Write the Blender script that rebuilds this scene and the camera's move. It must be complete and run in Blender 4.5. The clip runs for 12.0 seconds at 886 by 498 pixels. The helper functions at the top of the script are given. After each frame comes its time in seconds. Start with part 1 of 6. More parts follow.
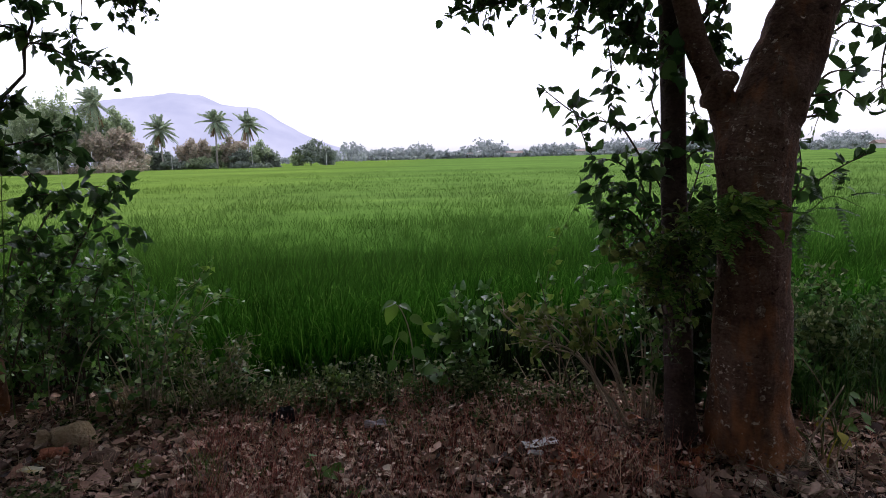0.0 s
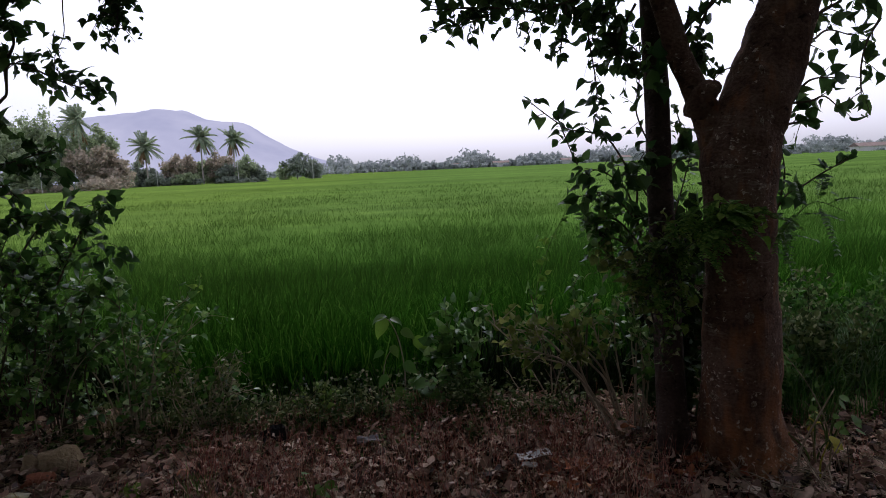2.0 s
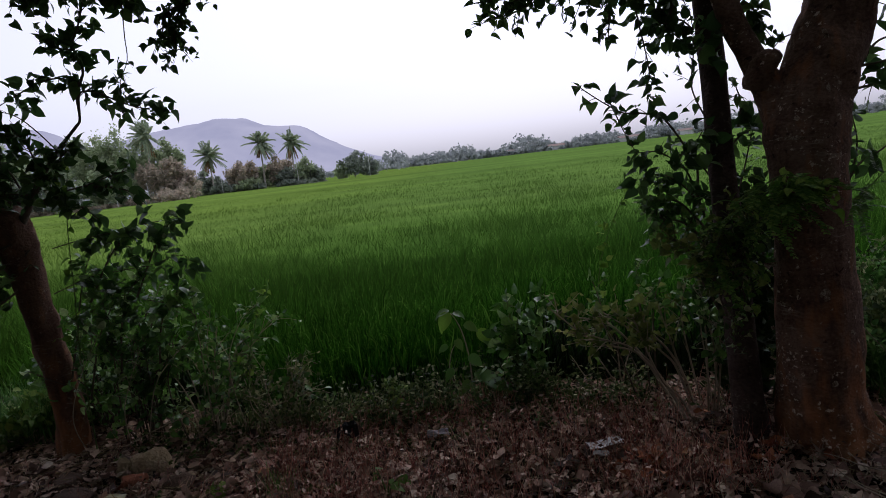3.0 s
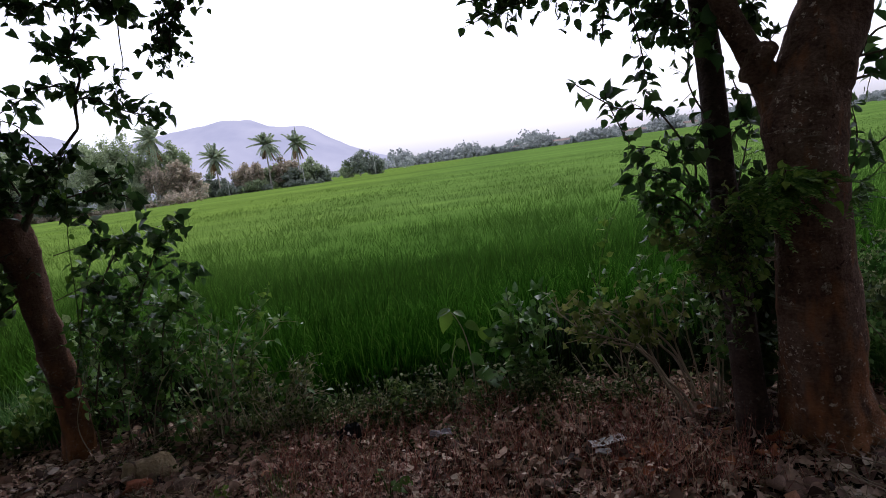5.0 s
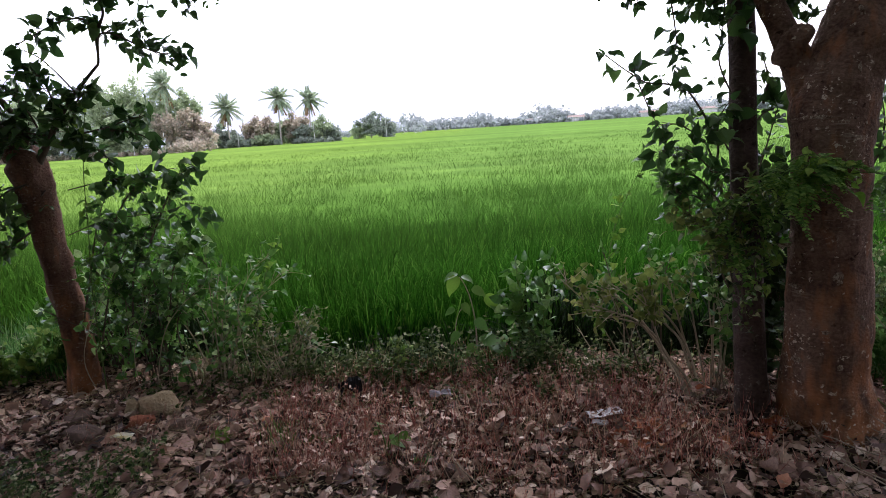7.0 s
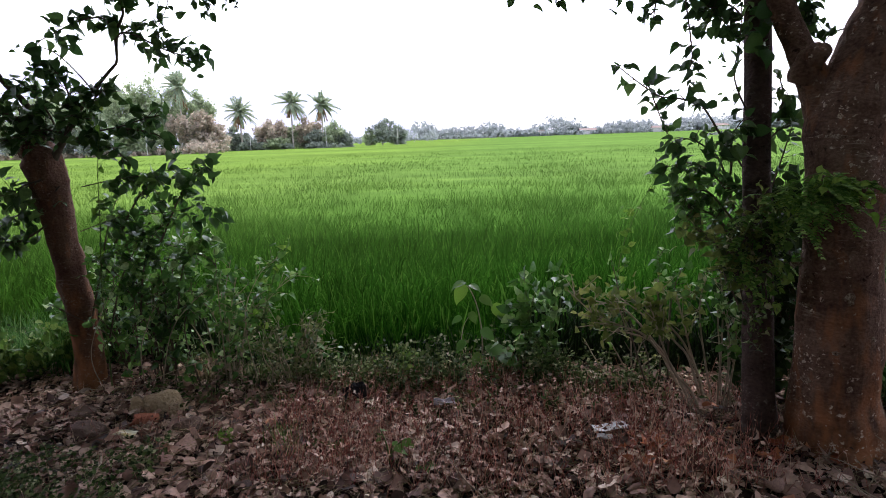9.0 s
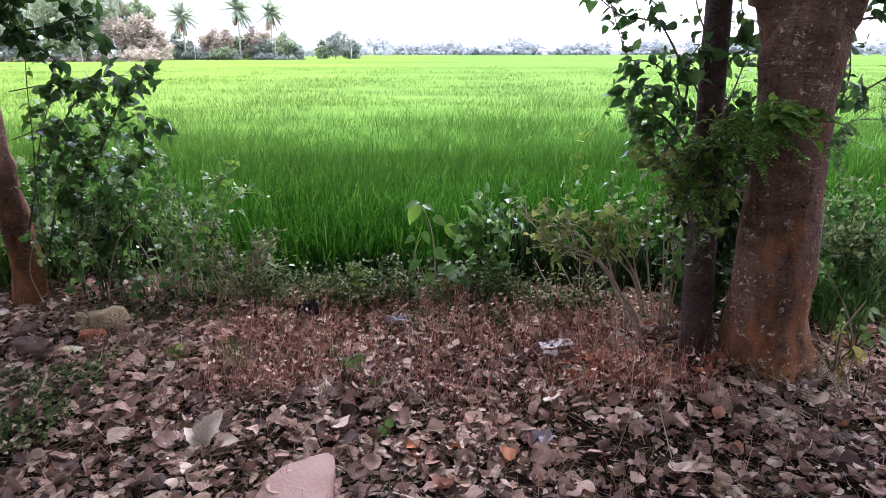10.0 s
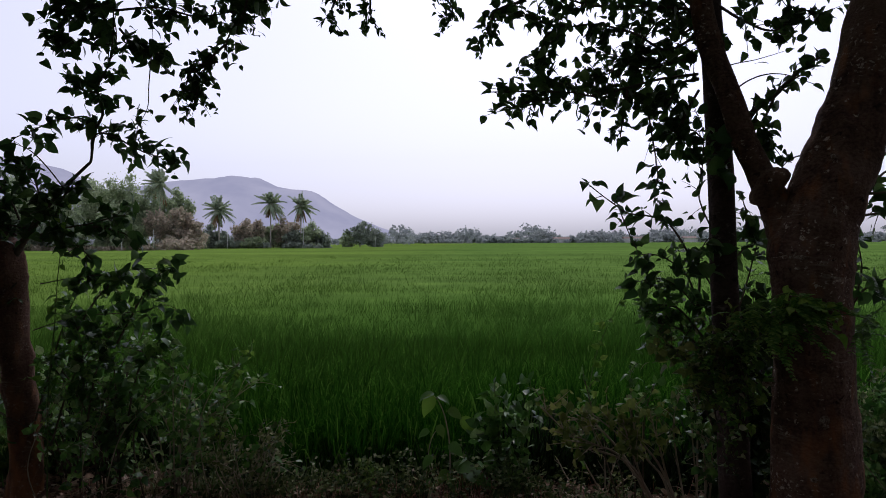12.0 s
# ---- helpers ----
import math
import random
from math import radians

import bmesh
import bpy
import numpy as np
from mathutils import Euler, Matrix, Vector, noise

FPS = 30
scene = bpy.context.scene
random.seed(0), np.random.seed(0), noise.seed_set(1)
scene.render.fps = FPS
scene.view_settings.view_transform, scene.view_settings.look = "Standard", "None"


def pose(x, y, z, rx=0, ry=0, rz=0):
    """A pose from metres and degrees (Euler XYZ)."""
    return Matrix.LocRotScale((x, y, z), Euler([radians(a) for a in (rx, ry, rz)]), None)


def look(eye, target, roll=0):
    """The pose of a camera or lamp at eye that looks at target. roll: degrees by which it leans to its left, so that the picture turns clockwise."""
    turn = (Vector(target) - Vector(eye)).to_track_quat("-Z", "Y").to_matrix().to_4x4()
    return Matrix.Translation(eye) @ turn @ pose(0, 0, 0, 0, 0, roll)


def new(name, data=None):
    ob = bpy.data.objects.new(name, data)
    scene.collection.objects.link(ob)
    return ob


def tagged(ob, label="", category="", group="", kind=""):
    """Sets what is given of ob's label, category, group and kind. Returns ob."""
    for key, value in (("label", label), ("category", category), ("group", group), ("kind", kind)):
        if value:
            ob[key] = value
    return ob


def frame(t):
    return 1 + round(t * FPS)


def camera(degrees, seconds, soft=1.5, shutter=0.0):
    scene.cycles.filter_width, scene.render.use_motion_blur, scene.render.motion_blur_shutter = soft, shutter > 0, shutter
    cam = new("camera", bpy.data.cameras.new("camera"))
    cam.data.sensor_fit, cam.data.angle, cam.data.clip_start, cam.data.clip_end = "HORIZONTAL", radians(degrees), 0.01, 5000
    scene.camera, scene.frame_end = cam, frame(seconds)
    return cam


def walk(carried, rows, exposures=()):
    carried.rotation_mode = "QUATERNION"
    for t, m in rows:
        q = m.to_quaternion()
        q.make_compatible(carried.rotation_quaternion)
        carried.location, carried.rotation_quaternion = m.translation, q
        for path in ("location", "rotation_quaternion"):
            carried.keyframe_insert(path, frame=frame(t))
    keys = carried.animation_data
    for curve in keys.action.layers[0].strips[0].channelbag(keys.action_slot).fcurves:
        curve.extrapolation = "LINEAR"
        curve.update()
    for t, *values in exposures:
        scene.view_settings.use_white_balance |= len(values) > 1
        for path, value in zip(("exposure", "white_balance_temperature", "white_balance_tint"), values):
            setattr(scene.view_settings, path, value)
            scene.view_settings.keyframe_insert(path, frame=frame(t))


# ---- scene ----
cam = camera(69.5, 12.0, soft=0.65)
PATH = [
    (0,(0.066,0.092,1.658),(0.079,2.071,1.371),-1.5),
    (0.5,(0.073,0.095,1.665),(0.087,2.075,1.383),-2.4),
    (1,(0.076,0.104,1.671),(0.121,2.082,1.377),-3.3),
    (1.5,(0.07,0.102,1.667),(0.152,2.083,1.407),-2.8),
    (2,(0.063,0.097,1.67),(0.113,2.08,1.415),-2.6),
    (2.5,(0.068,0.093,1.673),(0.074,2.076,1.417),-3.7),
    (3,(0.078,0.084,1.698),(-0.062,2.06,1.426),-6.8),
    (3.2,(0.089,0.079,1.701),(-0.036,2.056,1.429),-7.8),
    (4.8,(0.122,0.098,1.695),(-0.032,2.074,1.429),-7.4),
    (5,(0.128,0.099,1.704),(-0.035,2.073,1.427),-8.0),
    (5.5,(0.089,0.082,1.683),(-0.058,2.052,1.373),-4.9),
    (6,(0.073,0.084,1.681),(-0.089,2.044,1.314),-3.1),
    (6.5,(0.084,0.082,1.681),(-0.076,2.043,1.321),-3.7),
    (7,(0.077,0.085,1.676),(-0.107,2.041,1.303),-3.8),
    (9,(0.069,0.084,1.671),(-0.138,2.043,1.326),-2.1),
    (9.5,(0.067,0.079,1.661),(-0.11,2.033,1.272),-1.7),
    (10,(0.066,0.101,1.659),(0.003,2.012,1.071),-0.1),
    (10.5,(0.075,0.112,1.663),(0.057,2.042,1.179),0.13),
    (11,(0.075,0.112,1.667),(0.077,2.063,1.224),0.4),
    (11.5,(0.074,0.097,1.69),(0.015,2.077,1.416),-1.0),
    (11.7,(0.083,0.11,1.675),(-0.009,2.096,1.461),-0.2),
    (12,(0.095,0.143,1.694),(-0.031,2.139,1.669),-0.3),
]
walk(cam, [(t, look(eye, aim, roll)) for t, eye, aim, roll in PATH],
     exposures=[(0.0, 0.87, 6500, 6), (1.0, 0.52, 6500, 6), (2.0, 0.38, 6500, 6), (2.5, 0.18, 6500, 6), (3.0, 0.15, 6500, 6), (3.2, 0.18, 6500, 6), (5.0, 0.6, 6500, 6),
                (5.5, 1.02, 6500, 6), (6.0, 1.36, 6500, 6), (6.5, 1.74, 6500, 6), (7.2, 1.78, 6500, 6), (9.0, 1.67, 6500, 6), (9.5, 1.76, 6450, 8),
                (10.0, 2.68, 6150, 12), (10.5, 3.05, 5850, 15), (11.0, 2.66, 5850, 15), (11.5, 2.02, 6250, 6), (11.7, 1.3, 6400, 6), (12.0, 0.0, 6500, 6)])

# ---- world and light ----
SUN_ELEV, SUN_AZ = 55.0, 8.0
world = bpy.data.worlds.new("hazy_sky")
scene.world = world
world.use_nodes = True
wn = world.node_tree.nodes
wl = world.node_tree.links
sky = wn.new("ShaderNodeTexSky")
sky.sky_type = "NISHITA"
sky.sun_disc = False
sky.sun_elevation = radians(SUN_ELEV)
sky.sun_rotation = radians(SUN_AZ)
sky.air_density, sky.dust_density, sky.ozone_density = 1.0, 3.5, 1.0
soft = wn.new("ShaderNodeHueSaturation")
soft.inputs["Saturation"].default_value = 0.25
tintn = wn.new("ShaderNodeMix")
tintn.data_type, tintn.blend_type = "RGBA", "MULTIPLY"
tintn.inputs["Factor"].default_value = 1.0
tintn.inputs[7].default_value = (0.95, 0.94, 1.2, 1)
wl.new(sky.outputs[0], soft.inputs["Color"])
wl.new(soft.outputs[0], tintn.inputs[6])
haze = wn.new("ShaderNodeMix")
haze.data_type = "RGBA"
haze.inputs["Factor"].default_value = 0.3
haze.inputs[7].default_value = (6.0, 5.8, 7.2, 1)
wl.new(tintn.outputs[2], haze.inputs[6])
wl.new(haze.outputs[2], wn["Background"].inputs[0])
wn["Background"].inputs[1].default_value = 0.15

sun = new("sun", bpy.data.lights.new("sun", "SUN"))
sun.data.energy, sun.data.angle, sun.data.color = 1.3, radians(12), (1.0, 0.96, 0.9)
sd = Vector((math.sin(radians(SUN_AZ)) * math.cos(radians(SUN_ELEV)), math.cos(radians(SUN_AZ)) * math.cos(radians(SUN_ELEV)), math.sin(radians(SUN_ELEV))))
sun.matrix_world = look(sd * 50, (0, 0, 0))


# ---- materials ----
def base_mat(name, rough=0.8, spec=0.3):
    m = bpy.data.materials.new(name)
    m.use_nodes = True
    p = m.node_tree.nodes["Principled BSDF"]
    p.inputs["Roughness"].default_value = rough
    p.inputs["Specular IOR Level"].default_value = spec
    return m, m.node_tree.nodes, m.node_tree.links, p


def ramp(nodes, stops):
    r = nodes.new("ShaderNodeValToRGB")
    e = r.color_ramp.elements
    while len(e) < len(stops):
        e.new(0.5)
    for k, (pos, col) in zip(e, stops):
        k.position, k.color = pos, (*col, 1)
    return r


def noise_node(nodes, links, scale, detail=4.0, coord="Object", stretch=None):
    tc = nodes.new("ShaderNodeTexCoord")
    n = nodes.new("ShaderNodeTexNoise")
    n.inputs["Scale"].default_value, n.inputs["Detail"].default_value = scale, detail
    src = tc.outputs[coord]
    if stretch:
        mp = nodes.new("ShaderNodeMapping")
        mp.inputs["Scale"].default_value = stretch
        links.new(src, mp.inputs["Vector"])
        src = mp.outputs[0]
    links.new(src, n.inputs["Vector"])
    return n


def mixc(nodes, links, fac, a, b, kind="MIX"):
    m = nodes.new("ShaderNodeMix")
    m.data_type, m.blend_type = "RGBA", kind
    for sock, v in ((m.inputs["Factor"], fac), (m.inputs[6], a), (m.inputs[7], b)):
        if isinstance(v, (int, float)):
            sock.default_value = v
        elif isinstance(v, tuple):
            sock.default_value = (*v, 1)
        else:
            links.new(v, sock)
    return m.outputs[2]


def bump(nodes, links, p, height, strength=0.5, dist=0.02):
    b = nodes.new("ShaderNodeBump")
    b.inputs["Strength"].default_value, b.inputs["Distance"].default_value = strength, dist
    links.new(height, b.inputs["Height"])
    links.new(b.outputs[0], p.inputs["Normal"])


def leaf_mat(name, stops, through_light=0.3, rough=0.6, spec=0.12, per="island", vein=60.0):
    """Leaves: each its own shade, blotches on the blade, some light let through."""
    m, n, l, p = base_mat(name, rough, spec)
    if per == "island":
        src = n.new("ShaderNodeNewGeometry").outputs["Random Per Island"]
    else:
        src = n.new("ShaderNodeObjectInfo").outputs["Random"]
    r = ramp(n, stops)
    l.new(src, r.inputs[0])
    nz = noise_node(n, l, vein, 3)
    sh = ramp(n, [(0.3, (0.7, 0.7, 0.7)), (0.7, (1.15, 1.15, 1.1))])
    l.new(nz.outputs[0], sh.inputs[0])
    col = mixc(n, l, 1.0, r.outputs[0], sh.outputs[0], "MULTIPLY")
    l.new(col, p.inputs["Base Color"])
    if through_light > 0:
        tr = n.new("ShaderNodeBsdfTranslucent")
        l.new(col, tr.inputs["Color"])
        mx = n.new("ShaderNodeMixShader")
        mx.inputs[0].default_value = through_light
        l.new(p.outputs[0], mx.inputs[1])
        l.new(tr.outputs[0], mx.inputs[2])
        l.new(mx.outputs[0], n["Material Output"].inputs[0])
    return m


def bark_mat(name, dark, mid, light, lichen, lichen_amount=0.5, scale=1.0, splash=0.0):
    """Smooth old bark: soft blotches, faint level creases, scattered pale flecks and a few dark scars."""
    m, n, l, p = base_mat(name, 0.85, 0.08)
    big = noise_node(n, l, 3.2 * scale, 5)
    fine = noise_node(n, l, 60.0 * scale, 6, stretch=(1, 1, 1.3))
    rings = noise_node(n, l, 9.0 * scale, 7, stretch=(0.9, 0.9, 1.7))
    runs = noise_node(n, l, 11.0 * scale, 6, stretch=(1.6, 1.6, 0.3))
    r = ramp(n, [(0.36, dark), (0.46, mid), (0.57, light), (0.68, tuple(0.75 * c for c in mid))])
    l.new(mixc(n, l, 0.5, mixc(n, l, 0.5, big.outputs[0], runs.outputs[0]), mixc(n, l, 0.45, fine.outputs[0], rings.outputs[0])), r.inputs[0])
    tc = n.new("ShaderNodeTexCoord")
    wob = noise_node(n, l, 38.0, 4)
    mp = n.new("ShaderNodeMapping")
    mp.inputs["Scale"].default_value = (1, 1, 1.7)
    l.new(mixc(n, l, 0.06, tc.outputs["Object"], wob.outputs[1], "ADD"), mp.inputs["Vector"])
    sep = n.new("ShaderNodeSeparateXYZ")
    l.new(tc.outputs["Object"], sep.inputs[0])
    low = ramp(n, [(0.05, (0.12, 0.12, 0.12)), (0.75, (0, 0, 0))])
    l.new(sep.outputs[2], low.inputs[0])
    mask = None
    for size, lo, hi, cover in ((8.0, 0.12, 0.17, 0.56), (15.0, 0.19, 0.25, 0.545), (32.0, 0.22, 0.32, 0.535)):
        vo = n.new("ShaderNodeTexVoronoi")
        vo.inputs["Scale"].default_value = size * scale
        l.new(mp.outputs[0], vo.inputs["Vector"])
        spot = ramp(n, [(lo, (1, 1, 1)), (hi, (0, 0, 0))])
        l.new(vo.outputs["Distance"], spot.inputs[0])
        where = noise_node(n, l, 110.0 / size, 3)
        wr = ramp(n, [(cover, (0, 0, 0)), (cover + 0.05, (1, 1, 1))])
        l.new(mixc(n, l, 1.0, where.outputs[0], low.outputs[0], "ADD"), wr.inputs[0])
        one = mixc(n, l, 1.0, spot.outputs[0], wr.outputs[0], "MULTIPLY")
        mask = one if mask is None else mixc(n, l, 1.0, mask, one, "LIGHTEN")
    # flecks are broken up, not whole discs
    torn = ramp(n, [(0.44, (0.0, 0.0, 0.0)), (0.52, (1, 1, 1))])
    l.new(fine.outputs[0], torn.inputs[0])
    mask = mixc(n, l, 1.0, mask, torn.outputs[0], "MULTIPLY")
    mask = mixc(n, l, 1.0, mask, (lichen_amount,) * 3, "MULTIPLY")
    pit = n.new("ShaderNodeTexVoronoi")
    pit.inputs["Scale"].default_value = 9.0 * scale
    l.new(mp.outputs[0], pit.inputs["Vector"])
    pr = ramp(n, [(0.08, (0.2, 0.17, 0.15)), (0.15, (1, 1, 1))])
    l.new(pit.outputs["Distance"], pr.inputs[0])
    col = mixc(n, l, 0.8, r.outputs[0], pr.outputs[0], "MULTIPLY")
    # short level cracks with pale lips, in patches
    crack = noise_node(n, l, 13.0 * scale, 3, stretch=(0.6, 0.6, 6.0))
    cr = ramp(n, [(0.6, (0, 0, 0)), (0.65, (1, 1, 1)), (0.69, (1, 1, 1)), (0.71, (0, 0, 0))])
    l.new(crack.outputs[0], cr.inputs[0])
    zone = ramp(n, [(0.56, (0, 0, 0)), (0.64, (0.45, 0.45, 0.45))])
    l.new(noise_node(n, l, 4.3 * scale, 3).outputs[0], zone.inputs[0])
    col = mixc(n, l, mixc(n, l, 1.0, cr.outputs[0], zone.outputs[0], "MULTIPLY"), col, tuple(0.75 * c for c in lichen))
    if splash:
        # red soil splashed up the foot by rain, in ragged patches
        foot = ramp(n, [(0.0, (0.24, 0.24, 0.24)), (0.35, (0.13, 0.13, 0.13)), (0.95, (0, 0, 0))])
        l.new(sep.outputs[2], foot.inputs[0])
        patch = noise_node(n, l, 9.0, 11, stretch=(1.5, 1.5, 0.55))
        edge = ramp(n, [(0.55, (0, 0, 0)), (0.8, (splash, splash, splash))])
        l.new(mixc(n, l, 1.0, patch.outputs[0], foot.outputs[0], "ADD"), edge.inputs[0])
        col = mixc(n, l, edge.outputs[0], col, (0.33, 0.135, 0.058))
    l.new(mixc(n, l, mask, col, lichen), p.inputs["Base Color"])
    bump(n, l, p, mixc(n, l, 0.4, mixc(n, l, 0.55, fine.outputs[0], rings.outputs[0]), runs.outputs[0]), 0.9, 0.03)
    return m


def rough_mat(name, stops, scale, fine=40.0, strength=0.6, dist=0.02, rough=0.9):
    m, n, l, p = base_mat(name, rough, 0.08)
    a = noise_node(n, l, scale, 6)
    b = noise_node(n, l, fine, 5)
    r = ramp(n, stops)
    l.new(mixc(n, l, 0.4, a.outputs[0], b.outputs[0]), r.inputs[0])
    l.new(r.outputs[0], p.inputs["Base Color"])
    bump(n, l, p, b.outputs[0], strength, dist)
    return m


BARK = bark_mat("red_brown_bark", (0.034, 0.018, 0.013), (0.1, 0.056, 0.04), (0.19, 0.118, 0.084), (0.5, 0.4, 0.31), 0.95, splash=0.75)
BARK_THIN = bark_mat("dark_bark", (0.026, 0.016, 0.014), (0.052, 0.034, 0.028), (0.084, 0.056, 0.046), (0.270, 0.240, 0.215), 0.35)
BARK_LEFT = bark_mat("warm_bark", (0.042, 0.02, 0.014), (0.086, 0.044, 0.03), (0.13, 0.074, 0.05), (0.35, 0.3, 0.26), 0.3, splash=0.6)
TWIG = rough_mat("twig_bark", [(0.3, (0.06, 0.045, 0.035)), (0.7, (0.13, 0.1, 0.075))], 6)
STEM_PALE = rough_mat("pale_stem", [(0.3, (0.22, 0.17, 0.12)), (0.7, (0.4, 0.325, 0.24))], 8)
STEM_GREEN = rough_mat("green_stem", [(0.3, (0.06, 0.1, 0.03)), (0.7, (0.13, 0.18, 0.06))], 8)
LEAF = leaf_mat("tree_leaf", [(0.0, (0.029, 0.063, 0.017)), (0.6, (0.060, 0.121, 0.032)), (1.0, (0.115, 0.196, 0.052))], 0.32, 0.45, 0.25)
LEAF_OWN = leaf_mat("tree_leaf_single", [(0.0, (0.026, 0.062, 0.017)), (0.6, (0.056, 0.122, 0.033)), (1.0, (0.118, 0.205, 0.056))], 0.4, 0.42, 0.28, per="object")
LEAF_BUSH = leaf_mat("bush_leaf", [(0.0, (0.034, 0.092, 0.018)), (0.55, (0.078, 0.178, 0.034)), (0.9, (0.16, 0.3, 0.062)), (1.0, (0.4, 0.5, 0.24))], 0.42, 0.33, 0.4)
# Darkened, barely translucent copy of the bush leaf: shade put into the colour.
LEAF_SHADED = leaf_mat("shaded_bush_leaf", [(0.0, (0.022, 0.045, 0.014)), (1.0, (0.05, 0.085, 0.026))], 0.08, 0.5, 0.12)
LEAF_LIGHT = leaf_mat("light_leaf", [(0.0, (0.081, 0.177, 0.024)), (0.6, (0.162, 0.291, 0.041)), (1.0, (0.300, 0.417, 0.081))], 0.45, 0.5, 0.14)
FERN = leaf_mat("creeper_leaf", [(0.0, (0.06, 0.14, 0.025)), (0.6, (0.12, 0.235, 0.042)), (1.0, (0.23, 0.35, 0.08))], 0.42, 0.55, 0.1)
LEAF_OLIVE = leaf_mat("olive_leaf", [(0.0, (0.084, 0.121, 0.028)), (0.6, (0.158, 0.198, 0.048)), (1.0, (0.273, 0.286, 0.088))], 0.45, 0.5, 0.14)
LEAF_YELLOW = leaf_mat("yellow_leaf", [(0.0, (0.3, 0.27, 0.04)), (1.0, (0.46, 0.42, 0.08))], 0.35)
WEED = leaf_mat("weed_leaf", [(0.0, (0.053, 0.109, 0.019)), (0.6, (0.104, 0.194, 0.035)), (1.0, (0.254, 0.338, 0.083))], 0.38, 0.42, 0.24)
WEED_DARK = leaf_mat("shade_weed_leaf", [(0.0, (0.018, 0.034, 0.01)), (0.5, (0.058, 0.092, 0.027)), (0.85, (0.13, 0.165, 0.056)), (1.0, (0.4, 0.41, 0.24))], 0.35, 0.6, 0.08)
# Near-black blade colour that carries the shade at the foot of the rice.
DITCH_SHADE = leaf_mat("ditch_shade_weed", [(0.0, (0.008, 0.013, 0.005)), (0.7, (0.016, 0.03, 0.009)), (1.0, (0.03, 0.055, 0.016))], 0.0, 0.7, 0.05)
GRASS = leaf_mat("grass_blade", [(0.0, (0.03, 0.09, 0.018)), (0.6, (0.08, 0.19, 0.04)), (1.0, (0.2, 0.31, 0.1))], 0.3, 0.6, 0.06)
GRASS_PALE = leaf_mat("pale_grass_blade", [(0.0, (0.1, 0.2, 0.07)), (0.6, (0.2, 0.31, 0.15)), (1.0, (0.42, 0.5, 0.34))], 0.3, 0.35, 0.4)
HALF_DRY = leaf_mat("half_dry_leaf", [(0.0, (0.03, 0.05, 0.014)), (0.5, (0.08, 0.115, 0.034)), (0.85, (0.17, 0.19, 0.07)), (1.0, (0.42, 0.4, 0.24))], 0.3, 0.5, 0.18)
WEED_DRY = leaf_mat("dry_weed_leaf", [(0.0, (0.098, 0.077, 0.036)), (0.45, (0.222, 0.181, 0.085)), (0.8, (0.347, 0.285, 0.156)), (1.0, (0.554, 0.479, 0.337))], 0.25, 0.55, 0.14)
DRY = leaf_mat("dry_leaf", [(0.0, (0.018, 0.008, 0.006)), (0.27, (0.13, 0.064, 0.046)), (0.6, (0.365, 0.225, 0.172)), (0.9, (0.52, 0.365, 0.285)), (1.0, (0.67, 0.54, 0.44))], 0.1, 0.6, 0.2, vein=35)
DRY_OWN = leaf_mat("dry_leaf_single", [(0.0, (0.121, 0.063, 0.049)), (0.5, (0.266, 0.157, 0.126)), (0.88, (0.435, 0.293, 0.233)), (1.0, (0.435, 0.178, 0.097))], 0.06, 0.6, 0.2, per="object", vein=14)
STRAW = leaf_mat("dry_stalk", [(0.0, (0.14, 0.03, 0.026)), (0.45, (0.4, 0.125, 0.1)), (0.78, (0.62, 0.28, 0.215)), (1.0, (0.84, 0.6, 0.44))], 0.0, 0.6, 0.15)
# Frond green paled and greyed: distance haze put into the colour.
FROND = leaf_mat("haze_paled_frond", [(0.0, (0.263, 0.333, 0.233)), (0.8, (0.446, 0.514, 0.372)), (1.0, (0.509, 0.441, 0.284))], 0.4)
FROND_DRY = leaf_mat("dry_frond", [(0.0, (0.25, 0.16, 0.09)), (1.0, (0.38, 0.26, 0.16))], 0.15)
# The four far leaf colours are lightened and dulled to carry distance haze.
FAR_A = leaf_mat("haze_paled_leaf_green", [(0.0, (0.258, 0.323, 0.193)), (1.0, (0.472, 0.540, 0.344))], 0.45)
FAR_B = leaf_mat("haze_paled_leaf_russet", [(0.0, (0.301, 0.290, 0.226)), (0.4, (0.430, 0.366, 0.296)), (1.0, (0.573, 0.476, 0.390))], 0.45)
FAR_C = leaf_mat("haze_paled_leaf_dark", [(0.0, (0.177, 0.215, 0.180)), (1.0, (0.327, 0.365, 0.298))], 0.4)
FAR_D = leaf_mat("haze_paled_wood_leaf", [(0.0, (0.26, 0.29, 0.3)), (1.0, (0.43, 0.46, 0.46))], 0.45)
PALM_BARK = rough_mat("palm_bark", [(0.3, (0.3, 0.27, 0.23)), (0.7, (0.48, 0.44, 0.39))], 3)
ROCK = rough_mat("tan_rock", [(0.25, (0.22, 0.15, 0.085)), (0.5, (0.36, 0.265, 0.165)), (0.75, (0.46, 0.36, 0.25))], 7, 60, 0.8, 0.02)
BRICK = rough_mat("red_brick", [(0.3, (0.2, 0.07, 0.04)), (0.7, (0.34, 0.13, 0.08))], 14, 70)
STONE_DARK = rough_mat("dark_stone", [(0.3, (0.08, 0.05, 0.04)), (0.7, (0.17, 0.115, 0.09))], 9, 60)
PAPER = rough_mat("white_paper", [(0.3, (0.55, 0.55, 0.56)), (0.7, (0.75, 0.75, 0.75))], 10, 50, 0.4, 0.01, 0.6)
